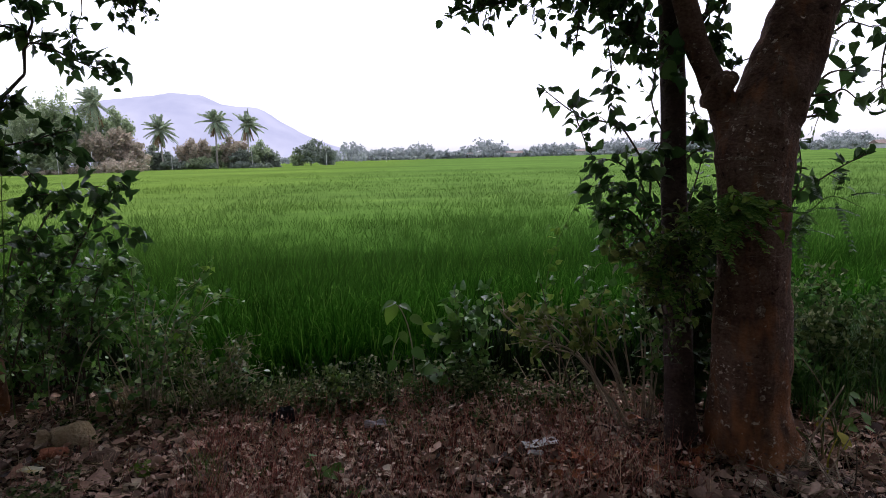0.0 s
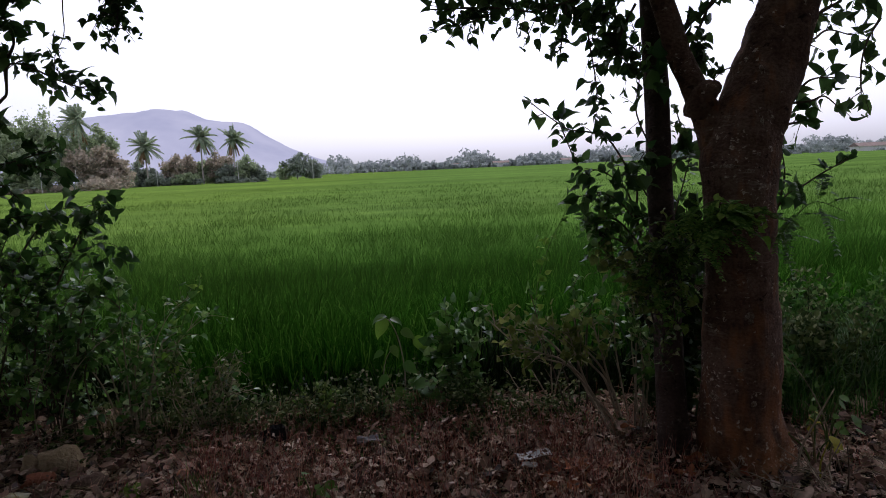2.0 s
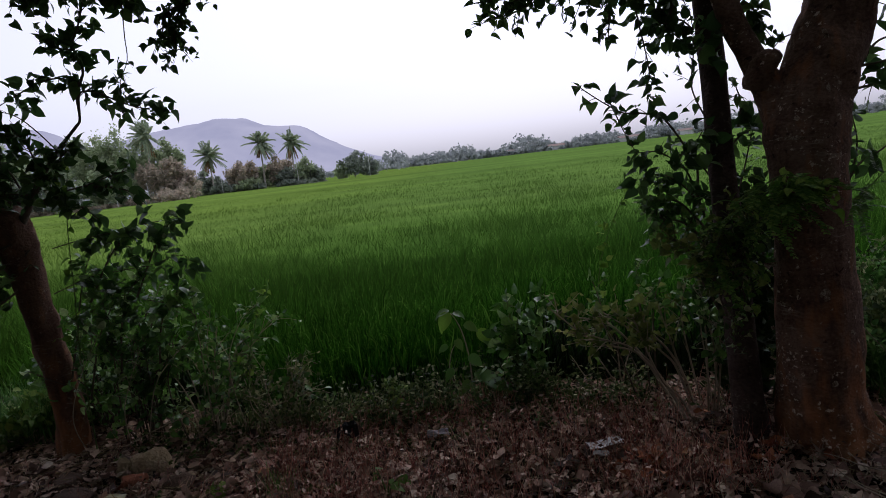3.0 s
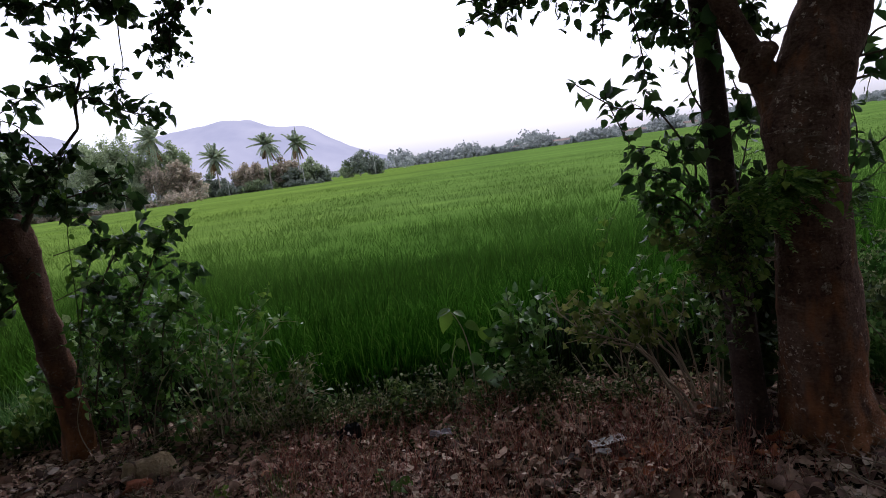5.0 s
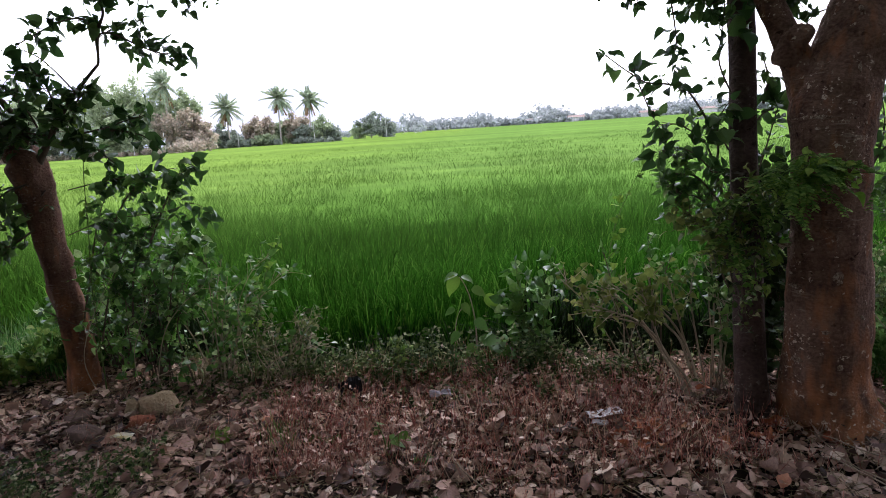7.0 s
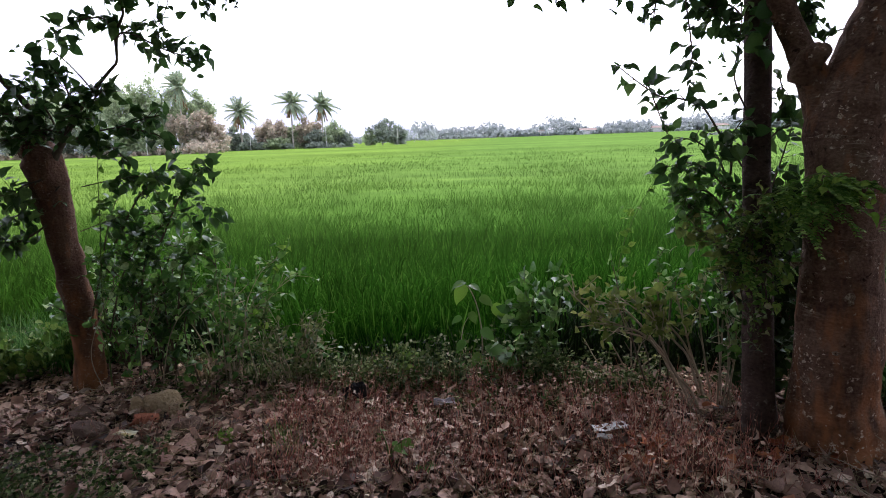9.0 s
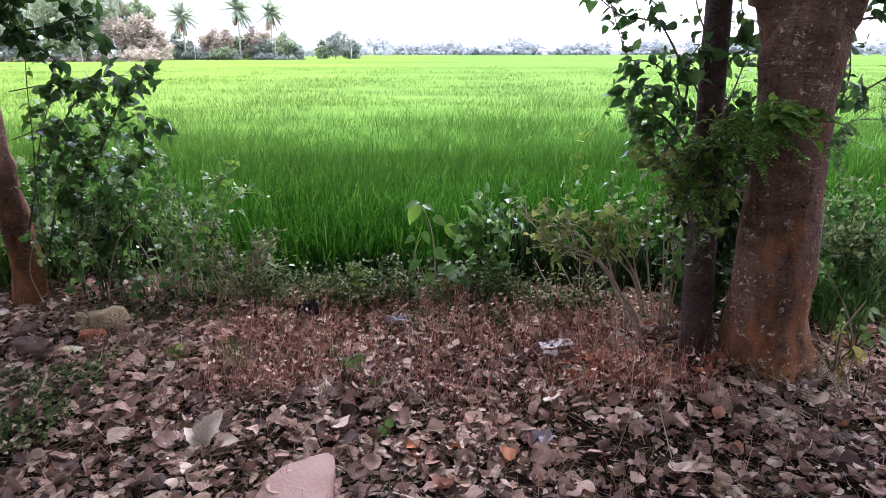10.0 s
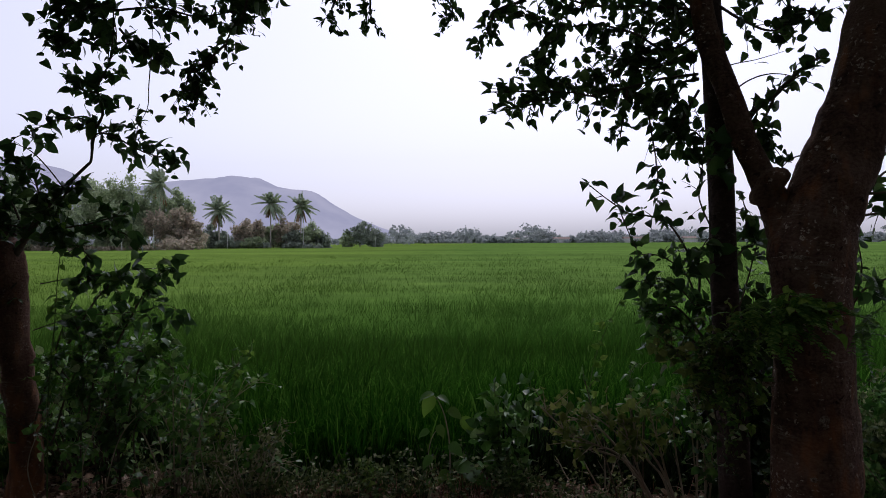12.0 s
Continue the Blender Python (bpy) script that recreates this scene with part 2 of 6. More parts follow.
PAPER_GREY = rough_mat("grey_paper", [(0.3, (0.22, 0.2, 0.22)), (0.7, (0.36, 0.33, 0.35))], 10, 50, 0.4, 0.01, 0.6)
WRAP = rough_mat("yellow_wrapper", [(0.4, (0.66, 0.63, 0.5)), (0.6, (0.62, 0.5, 0.2))], 9, 50, 0.4, 0.01, 0.4)
BLACK = rough_mat("black_plastic", [(0.3, (0.008, 0.008, 0.009)), (0.7, (0.02, 0.02, 0.022))], 10, 40, 0.5, 0.02, 0.35)
WHITEWASH = rough_mat("whitewash", [(0.3, (0.5, 0.5, 0.5)), (0.7, (0.66, 0.65, 0.64))], 0.4, 3)
ROOF = rough_mat("roof_sheet", [(0.3, (0.16, 0.12, 0.11)), (0.7, (0.26, 0.2, 0.18))], 0.6, 4)
POLE = rough_mat("pale_pole", [(0.3, (0.45, 0.44, 0.43)), (0.7, (0.6, 0.59, 0.58))], 2, 9)


def ground_mat():
    m, n, l, p = base_mat("soil", 0.95, 0.03)
    a = noise_node(n, l, 1.3, 6)
    b = noise_node(n, l, 26, 6)
    c = noise_node(n, l, 90, 4)
    r = ramp(n, [(0.3, (0.007, 0.004, 0.004)), (0.55, (0.018, 0.011, 0.009)), (0.75, (0.05, 0.033, 0.028))])
    l.new(mixc(n, l, 0.5, a.outputs[0], b.outputs[0]), r.inputs[0])
    l.new(r.outputs[0], p.inputs["Base Color"])
    bump(n, l, p, mixc(n, l, 0.5, b.outputs[0], c.outputs[0]), 0.8, 0.02)
    return m


# Near tones darkened for shade between blades, far tones raised for lit tips.
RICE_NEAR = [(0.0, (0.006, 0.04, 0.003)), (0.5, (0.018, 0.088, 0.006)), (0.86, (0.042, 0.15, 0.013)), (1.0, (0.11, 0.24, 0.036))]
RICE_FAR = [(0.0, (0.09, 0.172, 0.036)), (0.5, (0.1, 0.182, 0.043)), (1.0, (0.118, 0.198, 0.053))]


def rice_mat(name, blades):
    """Young rice: near shade and far light are put into the colour by distance; yellower to the left; streaks where the
    crop has leant over.
    """
    m, n, l, p = base_mat(name, 0.85, 0.0)
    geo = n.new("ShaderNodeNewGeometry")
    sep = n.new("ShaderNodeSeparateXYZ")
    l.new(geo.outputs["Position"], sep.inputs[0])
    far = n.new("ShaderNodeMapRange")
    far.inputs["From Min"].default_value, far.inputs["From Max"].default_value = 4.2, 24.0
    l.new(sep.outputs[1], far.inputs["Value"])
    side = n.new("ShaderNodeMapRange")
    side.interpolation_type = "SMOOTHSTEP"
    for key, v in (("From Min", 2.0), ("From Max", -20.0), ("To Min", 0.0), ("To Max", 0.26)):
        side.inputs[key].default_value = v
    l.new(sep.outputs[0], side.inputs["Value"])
    light_side_mix = n.new("ShaderNodeMath")
    light_side_mix.use_clamp = True
    l.new(far.outputs[0], light_side_mix.inputs[0]), l.new(side.outputs[0], light_side_mix.inputs[1])
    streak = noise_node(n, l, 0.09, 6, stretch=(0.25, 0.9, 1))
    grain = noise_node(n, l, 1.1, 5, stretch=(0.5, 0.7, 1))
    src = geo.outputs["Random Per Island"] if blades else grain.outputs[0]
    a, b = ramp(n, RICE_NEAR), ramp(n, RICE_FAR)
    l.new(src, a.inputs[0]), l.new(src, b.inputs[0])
    col = mixc(n, l, light_side_mix.outputs[0], a.outputs[0], b.outputs[0])
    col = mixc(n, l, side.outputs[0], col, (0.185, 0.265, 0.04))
    for nz, lo, hi in ((streak, 0.76, 1.22), (grain, 0.85, 1.14)):
        sh = ramp(n, [(0.32, (lo, lo, lo)), (0.68, (hi * 1.04, hi, hi * 0.95))])
        l.new(nz.outputs[0], sh.inputs[0])
        col = mixc(n, l, 1.0, col, sh.outputs[0], "MULTIPLY")
    # The flat sheet is darkened for the blades' own shading, which it lacks.
    if not blades:
        col = mixc(n, l, 1.0, col, (0.78, 0.78, 0.78), "MULTIPLY")
    l.new(col, p.inputs["Base Color"])
    if blades:
        tr = n.new("ShaderNodeBsdfTranslucent")
        l.new(col, tr.inputs["Color"])
        mx = n.new("ShaderNodeMixShader")
        mx.inputs[0].default_value = 0.25
        l.new(p.outputs[0], mx.inputs[1]), l.new(tr.outputs[0], mx.inputs[2])
        l.new(mx.outputs[0], n["Material Output"].inputs[0])
    else:
        bump(n, l, p, grain.outputs[0], 0.4, 0.1)
    return m


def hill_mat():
    m, n, l, p = base_mat("haze_glow_hill", 1.0, 0.0)
    # The hill glows by itself, with the air's lavender haze as its colour.
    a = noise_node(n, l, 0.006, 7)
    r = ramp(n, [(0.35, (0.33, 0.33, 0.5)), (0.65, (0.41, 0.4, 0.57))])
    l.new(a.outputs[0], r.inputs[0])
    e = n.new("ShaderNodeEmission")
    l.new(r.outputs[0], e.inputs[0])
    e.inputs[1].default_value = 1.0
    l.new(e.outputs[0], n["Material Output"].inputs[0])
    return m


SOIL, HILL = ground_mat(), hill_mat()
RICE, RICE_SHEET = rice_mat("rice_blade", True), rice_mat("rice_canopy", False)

# ---- mesh helpers ----
from mathutils.bvhtree import BVHTree

rng = np.random.default_rng(7)


def mesh_of(name, V, polys, mat, smooth=True):
    """A mesh from an array of points and arrays of faces."""
    me = bpy.data.meshes.new(name)
    V = np.asarray(V, np.float32)
    me.vertices.add(len(V))
    me.vertices.foreach_set("co", V.ravel())
    flat = np.concatenate([np.asarray(f, np.int32).ravel() for f in polys])
    sizes = np.concatenate([np.full(len(f), np.asarray(f).shape[1], np.int32) for f in polys])
    me.loops.add(len(flat))
    me.loops.foreach_set("vertex_index", flat)
    me.polygons.add(len(sizes))
    me.polygons.foreach_set("loop_start", np.concatenate([[0], np.cumsum(sizes)[:-1]]).astype(np.int32))
    me.polygons.foreach_set("use_smooth", np.full(len(sizes), smooth))
    me.update(calc_edges=True)
    me.materials.append(mat)
    return me


def part(name, me, parent=None, label="", kind=""):
    ob = new(name, me)
    if parent:
        ob.parent = parent
    return tagged(ob, label=label, kind=kind)


def empty(name, at=(0, 0, 0)):
    ob = new(name)
    ob.location = at
    ob.empty_display_size = 0.1
    return ob


LEAF_V = np.array([(0, 0, 0), (0.31, 0.2, 0.07), (0.34, 0.5, 0.06), (0.17, 0.8, 0.0), (0, 1, -0.1), (-0.17, 0.8, 0.0),
                   (-0.34, 0.5, 0.06), (-0.31, 0.2, 0.07), (0, 0.27, 0), (0, 0.6, -0.02)])
LEAF_T = np.array([(0, 1, 8), (1, 2, 8), (2, 9, 8), (2, 3, 9), (3, 4, 9), (4, 5, 9), (5, 6, 9), (6, 8, 9), (6, 7, 8), (7, 0, 8)])
FINE_OUT = [(0.2, 0.03), (0.35, 0.2), (0.36, 0.42), (0.26, 0.65), (0.12, 0.84)]
FINE_V = np.array([(0, 0, 0)] + [(x, y, 0.16 * x - 0.05 * y * y) for x, y in FINE_OUT] + [(0, 1, -0.14)] + [(-x, y, 0.16 * x - 0.05 * y * y) for x, y in FINE_OUT]
                  + [(0, y, -0.05 * y * y) for y in (0.09, 0.25, 0.46, 0.67, 0.85)])
FINE_T = np.array([(0, 1, 12), (5, 6, 16), (7, 0, 12), (6, 11, 16)]
                  + [t for k in range(4) for t in ((1 + k, 2 + k, 13 + k), (1 + k, 13 + k, 12 + k), (8 + k, 7 + k, 12 + k), (8 + k, 12 + k, 13 + k))])
SMALL_V = np.array([(0, 0, 0), (0.22, 0.45, 0.05), (0, 1, -0.03), (-0.22, 0.45, 0.05)])
SMALL_T = np.array([(0, 1, 2), (0, 2, 3)])
CURL_V = np.array([(0, 0, 0.12), (0.3, 0.27, 0.1), (0.29, 0.66, 0.1), (0, 1, 0.2), (-0.29, 0.66, 0.1), (-0.3, 0.27, 0.1), (0, 0.48, 0)])
CURL_T = np.array([(k, (k + 1) % 6, 6) for k in range(6)])
STALK_V = np.array([(-0.5, 0, 0), (0.5, 0, 0), (0, 0.8, 0), (-0.4, 0, 0.5), (0.4, 0.1, 0.5), (0, 0.6, 0.5), (0, 0.2, 1)])
STALK_T = np.array([(0, 1, 4), (0, 4, 3), (1, 2, 5), (1, 5, 4), (2, 0, 3), (2, 3, 5), (3, 4, 6), (4, 5, 6), (5, 3, 6)])


def unit(a):
    return a / np.maximum(np.linalg.norm(a, axis=-1, keepdims=True), 1e-9)


def frames_of(d, n):
    """Turning matrices whose y axis is d and whose z axis is near n."""
    d = unit(d)
    x = unit(np.cross(d, n))
    return np.stack([x, d, np.cross(x, d)], axis=-1)


def strew(tv, tt, R, size, at):
    """Many copies of one small form, as one array of points and faces. size: (N,) or (N, 3)."""
    size = np.asarray(size, float)
    size = size[:, None] if size.ndim == 1 else size
    V = np.einsum("nij,nkj->nki", R, tv[None] * size[:, None, :]) + at[:, None, :]
    F = tt[None] + (np.arange(len(at)) * len(tv))[:, None, None]
    return V.reshape(-1, 3), F.reshape(-1, tt.shape[1])


def smooth_path(pts, n):
    """A smooth line through pts, with n points."""
    P = np.asarray(pts, float)
    P = np.vstack([2 * P[0] - P[1], P, 2 * P[-1] - P[-2]])
    out = []
    for u in np.linspace(0, len(P) - 3 - 1e-6, n):
        i, f = int(u), u - int(u)
        a, b, c, d = P[i:i + 4]
        out.append(0.5 * (2 * b + (c - a) * f + (2 * a - 5 * b + 4 * c - d) * f * f + (3 * b - a - 3 * c + d) * f ** 3))
    return np.array(out)


def tube(path, radii, seg=8, lump=0.0, seed=0, root=0.0):
    """A tapered round limb along path, closed at its end; lump: how uneven its girth is."""
    n = len(path)
    r = np.interp(np.linspace(0, 1, n), np.linspace(0, 1, len(radii)), radii)
    tang = unit(np.gradient(path, axis=0))
    ref = np.array((1.0, 0.13, 0.07)) if abs(tang[0][0]) < 0.8 else np.array((0.1, 1.0, 0.2))
    u = unit(np.cross(tang, ref))
    v = np.cross(tang, u)
    ang = np.linspace(0, 2 * np.pi, seg, endpoint=False)
    rr = np.repeat(r[:, None], seg, 1)
    if lump:
        for i in range(n):
            for k in range(seg):
                q = Vector((math.cos(ang[k]) * 1.3 + seed, math.sin(ang[k]) * 1.3, i * 0.22))
                rr[i, k] *= 1 + lump * noise.noise(q) + lump * 0.5 * noise.noise(q * 3.1)
    if root:
        low = np.exp(-np.maximum(path[:, 2] - path[0, 2] - 0.1, 0) / 0.2)[:, None]
        rr *= 1 + root * low * (0.45 * np.cos(4 * ang + 0.6) - 0.75 * np.abs(np.cos(3.5 * ang + 0.9)) ** 7 + 0.1)[None]
    V = path[:, None] + rr[..., None] * (np.cos(ang)[None, :, None] * u[:, None] + np.sin(ang)[None, :, None] * v[:, None])
    V = np.vstack([V.reshape(-1, 3), path[-1:]])
    i, k = np.meshgrid(np.arange(n - 1), np.arange(seg), indexing="ij")
    a, b = i * seg + k, i * seg + (k + 1) % seg
    Q = np.stack([a, b, b + seg, a + seg], -1).reshape(-1, 4)
    top = (n - 1) * seg
    T = np.array([(top + j, top + (j + 1) % seg, n * seg) for j in range(seg)])
    return V, Q, T


def joined(bits):
    """Tubes put together into one array of points and its faces."""
    V, Q, T, o = [], [], [], 0
    for v, q, t in bits:
        V.append(v), Q.append(q + o), T.append(t + o)
        o += len(v)
    return np.vstack(V), [np.vstack(Q), np.vstack(T)]


def limb(name, pts, radii, mat, parent, seg=16, n=30, lump=0.12, seed=0, label="", root=0.0):
    V, Q, T = tube(smooth_path(pts, n), radii, seg, lump, seed, root)
    return part(name, mesh_of(name, V, [Q, T], mat), parent, label)


def spray(pts, side, side_len, per, droop=0.5, r0=0.008, wild=0.6, bare=0.12):
    """A branch with side twigs. Gives its tubes, and the places and ways of its leaves."""
    path = smooth_path(pts, 10 + 3 * len(pts))
    bits = [tube(path, [r0, r0 * 0.35], 5)]
    at, way = [], []
    tang = unit(np.gradient(path, axis=0))
    for k in range(side):
        f = bare + (1 - bare) * (k + rng.random()) / side
        i = min(int(f * (len(path) - 1)), len(path) - 1)
        o = rng.normal(size=3)
        d = unit(tang[i] * 0.7 + o * wild + np.array((0, 0, 0.1 - 0.3 * droop)))
        L = side_len * (0.5 + 0.8 * rng.random())
        steps = np.linspace(0, 1, 5)[:, None]
        line = path[i] + d * L * steps + np.array((0, 0, -droop * L * 0.6)) * steps ** 2
        bits.append(tube(line, [r0 * 0.4, r0 * 0.15], 3))
        for j in range(per):
            g = 0.2 + 0.8 * (j + 1) / per
            q = line[min(int(g * 4), 4)]
            w = unit(d * 0.6 + rng.normal(size=3) * 0.8 + np.array((0, 0, -droop * 0.6)))
            at.append(q + rng.normal(size=3) * 0.014), way.append(w)
    at.append(path[-1]), way.append(tang[-1])
    return bits, np.array(at), np.array(way)


def leaf_turns(way, flat=0.5):
    n = rng.normal(size=way.shape) * (1 - flat) + np.array((0, -0.25, 1.0)) * flat
    return frames_of(way, n)


def bent_leaf(seed):
    """One leaf blade, curled in its own way."""
    r = np.random.default_rng(seed)
    cup, bend, twist = r.uniform(-0.4, 1.5), r.uniform(-1.1, 0.3), r.uniform(-0.9, 0.9)
    V = [(x * (1 + 0.08 * r.normal()), y, z + cup * x * x + bend * y * y * 0.5 + twist * x * y) for x, y, z in FINE_V]
    return np.array(V)


BENT = [bent_leaf(s) for s in range(800, 808)]
LEAVES = [mesh_of("leaf", v, [FINE_T], LEAF_OWN) for v in BENT]


BENT_SMALL = [np.array([(x * (1 + 0.1 * math.sin(3 * k + 9 * y)), y, z + c * x * x + b * y * y * 0.5 + t * x * y) for x, y, z in LEAF_V])
              for k, (c, b, t) in enumerate(((0.9, -0.6, 0.5), (-0.3, -0.2, -0.6), (1.4, -0.9, 0.1), (0.4, 0.25, 0.8), (0.1, -1.0, -0.3), (1.0, 0.1, -0.8), (0.5, -0.4, 0.0), (-0.2, -0.7, 0.6)))]


def leaf_cloud(R, S, at, forms=BENT, faces=FINE_T):
    """Leaves of eight different curls at the given places, as one array of points and faces."""
    pick = rng.integers(0, 8, len(at))
    VV, FF, o = [], [], 0
    for k in range(8):
        w = pick == k
        if w.any():
            V, F = strew(forms[k], faces, R[w], S[w], at[w])
            VV.append(V), FF.append(F + o)
            o += len(V)
    return np.vstack(VV), np.vstack(FF)


def branch(pts, parent, side, side_len=0.12, per=4, leaf=0.09, droop=0.3, r0=0.008, own=False, mat=None, wood=None, name="branch", wild=0.6, width=1.0, bare=0.12):
    """A leafy branch under its tree; own: each leaf an object of its own."""
    side = int(side * (1.35 if own else 1.8))
    bits, at, way = spray(pts, side, side_len, per, droop, r0, wild, bare)
    V, polys = joined(bits)
    b = part(name, mesh_of(name, V, polys, wood or TWIG), parent)
    size = leaf * (0.48 + 0.75 * rng.random(len(at)))
    R = leaf_turns(way)
    if own:
        for r, s, p in zip(R, size, at):
            ob = part("leaf", LEAVES[int(rng.integers(0, 8))], b)
            ob.matrix_basis = Matrix.Translation(p) @ Matrix(r.tolist()).to_4x4() @ Matrix.Diagonal((s * width, s, s, 1))
    else:
        S = np.stack([size * width, size, size], -1)
        LV, LF = leaf_cloud(R, S, at)
        part("leaves", mesh_of("leaves", LV, [LF], mat or LEAF), b, kind="stuff")
    return b


# ---- ground ----
def bank_edge(x):
    return 4.36 + 0.4 * np.clip((np.abs(x) - 1.5) / 1.2, 0, 1) + 0.05 * np.sin(x * 1.3 + 0.5) + 0.04 * np.sin(x * 4.1)


def ground_z(x, y):
    s = np.clip((y - bank_edge(x)) / 0.55, 0, 1)
    z = -0.5 * s * s * (3 - 2 * s)
    near = np.exp(-((x / 9) ** 2 + ((y - 3) / 5) ** 2))
    z = z + near * (0.025 * np.sin(2.1 * x + 1.7 * y) + 0.018 * np.sin(4.7 * x - 3.3 * y + 1) + 0.012 * np.sin(9.1 * x + 7.7 * y))
    # a low mound round the foot of the tree
    return z + 0.05 * np.exp(-(((x - 1.7) / 0.5) ** 2 + ((y - 3.3) / 0.4) ** 2))


def build_ground():
    xs = np.unique(np.concatenate([np.linspace(-7, 7, 160), 7 * 1.35 ** np.arange(1, 22), -7 * 1.35 ** np.arange(1, 22)]))
    ys = np.unique(np.concatenate([np.linspace(0.5, 6, 90), 6 * 1.4 ** np.arange(1, 20), 0.5 - 1.4 ** np.arange(0, 22)]))
    X, Y = np.meshgrid(xs, ys)
    Zg = ground_z(X, Y)
    ny, nx = X.shape
    i, k = np.meshgrid(np.arange(ny - 1), np.arange(nx - 1), indexing="ij")
    a = i * nx + k
    F = np.stack([a, a + 1, a + nx + 1, a + nx], -1).reshape(-1, 4)
    ob = new("ground", mesh_of("ground", np.stack([X, Y, Zg], -1).reshape(-1, 3), [F], SOIL))
    return tagged(ob, "bare brown soil bank that drops to the field", "ground", kind="structure")


ground = build_ground()


# ---- rice ----
BLADE_V = np.array([(-0.5, 0, 0), (0.5, 0, 0), (-0.45, 0.05, 0.5), (0.45, 0.05, 0.5), (-0.3, 0.12, 0.84), (0.3, 0.12, 0.84), (0, 0.22, 1.02)])
ARCH_V = np.array([(-0.5, 0, 0), (0.5, 0, 0), (-0.5, 0.04, 0.45), (0.5, 0.04, 0.45), (-0.42, 0.14, 0.75), (0.42, 0.14, 0.75), (-0.28, 0.2, 0.94), (0.28, 0.2, 0.94), (0, 0.3, 1.0)])
ARCH_T = np.array([(0, 1, 3), (0, 3, 2), (2, 3, 5), (2, 5, 4), (4, 5, 7), (4, 7, 6), (6, 7, 8)])
BLADE_T = np.array([(0, 1, 3), (0, 3, 2), (2, 3, 5), (2, 5, 4), (4, 5, 6)])
TUFT_V = np.array([(-0.5, 0, 0), (0.5, 0, 0), (-0.35, 0.1, 0.6), (0.35, 0.1, 0.6), (0, 0.35, 1)])
TUFT_T = np.array([(0, 1, 3), (0, 3, 2), (2, 3, 4)])


def rice_band(name, y0, y1, gap, blades, width, height, spread, tv, tt, parent, foot, wide=0.82, fade=0.0, lean=0.09):
    """Clumps of blades between two distances; each clump spreads outwards."""
    ys = np.arange(y0, y1, gap)
    P = []
    for y in ys:
        half = wide * y + 1.6 * (wide > 0.8)
        xs = np.arange(-half, half, gap)
        P.append(np.stack([xs + rng.normal(size=len(xs)) * gap * 0.3, y + rng.normal(size=len(xs)) * gap * 0.3], -1))
    P = np.vstack(P)
    if fade:
        P = P[rng.random(len(P)) < np.clip(1 - (P[:, 1] - fade) / (y1 - fade), 0.04, 1)]
    N = len(P) * blades
    base = np.repeat(P, blades, 0) + rng.normal(size=(N, 2)) * spread
    a = rng.random(N) * 2 * np.pi
    tilt = np.abs(rng.normal(size=N)) * lean
    bow = np.repeat(rng.normal(size=(len(P), 2)) * lean * 0.9, blades, 0)
    tall = np.repeat(1 + 0.09 * rng.normal(size=len(P)), blades)
    up = np.stack([np.cos(a) * tilt + 0.09 + bow[:, 0], np.sin(a) * tilt + bow[:, 1], np.ones(N)], -1)
    up = unit(up)
    out = np.stack([np.cos(a), np.sin(a), np.zeros(N)], -1)
    x = unit(np.cross(out, up))
    R = np.stack([x, np.cross(up, x), up], -1)
    wave = 0.07 * height * np.sin(base[:, 0] * 0.7 + 1.1 * np.sin(base[:, 1] * 0.5)) + 0.055 * height * np.sin(base[:, 1] * 1.3 + base[:, 0] * 0.3)
    h = (height * (0.72 + 0.34 * rng.random(N)) + wave) * tall
    S = np.stack([width * (0.7 + 0.6 * rng.random(N)), h, h], -1)
    V, F = strew(tv, tt, R, S, np.column_stack([base, np.full(N, foot)]))
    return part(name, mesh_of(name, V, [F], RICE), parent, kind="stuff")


rice_field = empty("rice_field", (0, 0, 0))
tagged(rice_field, "dense bright green young rice standing in a wide paddy field", "rice field", kind="stuff")
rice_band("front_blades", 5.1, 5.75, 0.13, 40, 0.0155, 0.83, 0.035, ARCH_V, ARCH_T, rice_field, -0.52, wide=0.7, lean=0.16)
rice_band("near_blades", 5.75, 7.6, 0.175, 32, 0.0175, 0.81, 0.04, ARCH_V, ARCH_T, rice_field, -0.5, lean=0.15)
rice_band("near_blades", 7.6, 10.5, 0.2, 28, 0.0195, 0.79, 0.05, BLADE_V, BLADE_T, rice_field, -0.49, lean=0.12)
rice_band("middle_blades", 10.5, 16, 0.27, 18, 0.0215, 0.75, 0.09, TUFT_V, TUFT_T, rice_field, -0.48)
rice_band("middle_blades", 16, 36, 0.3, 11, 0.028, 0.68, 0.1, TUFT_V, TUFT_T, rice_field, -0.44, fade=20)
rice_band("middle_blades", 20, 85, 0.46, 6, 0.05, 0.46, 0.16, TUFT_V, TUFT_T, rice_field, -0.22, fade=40)


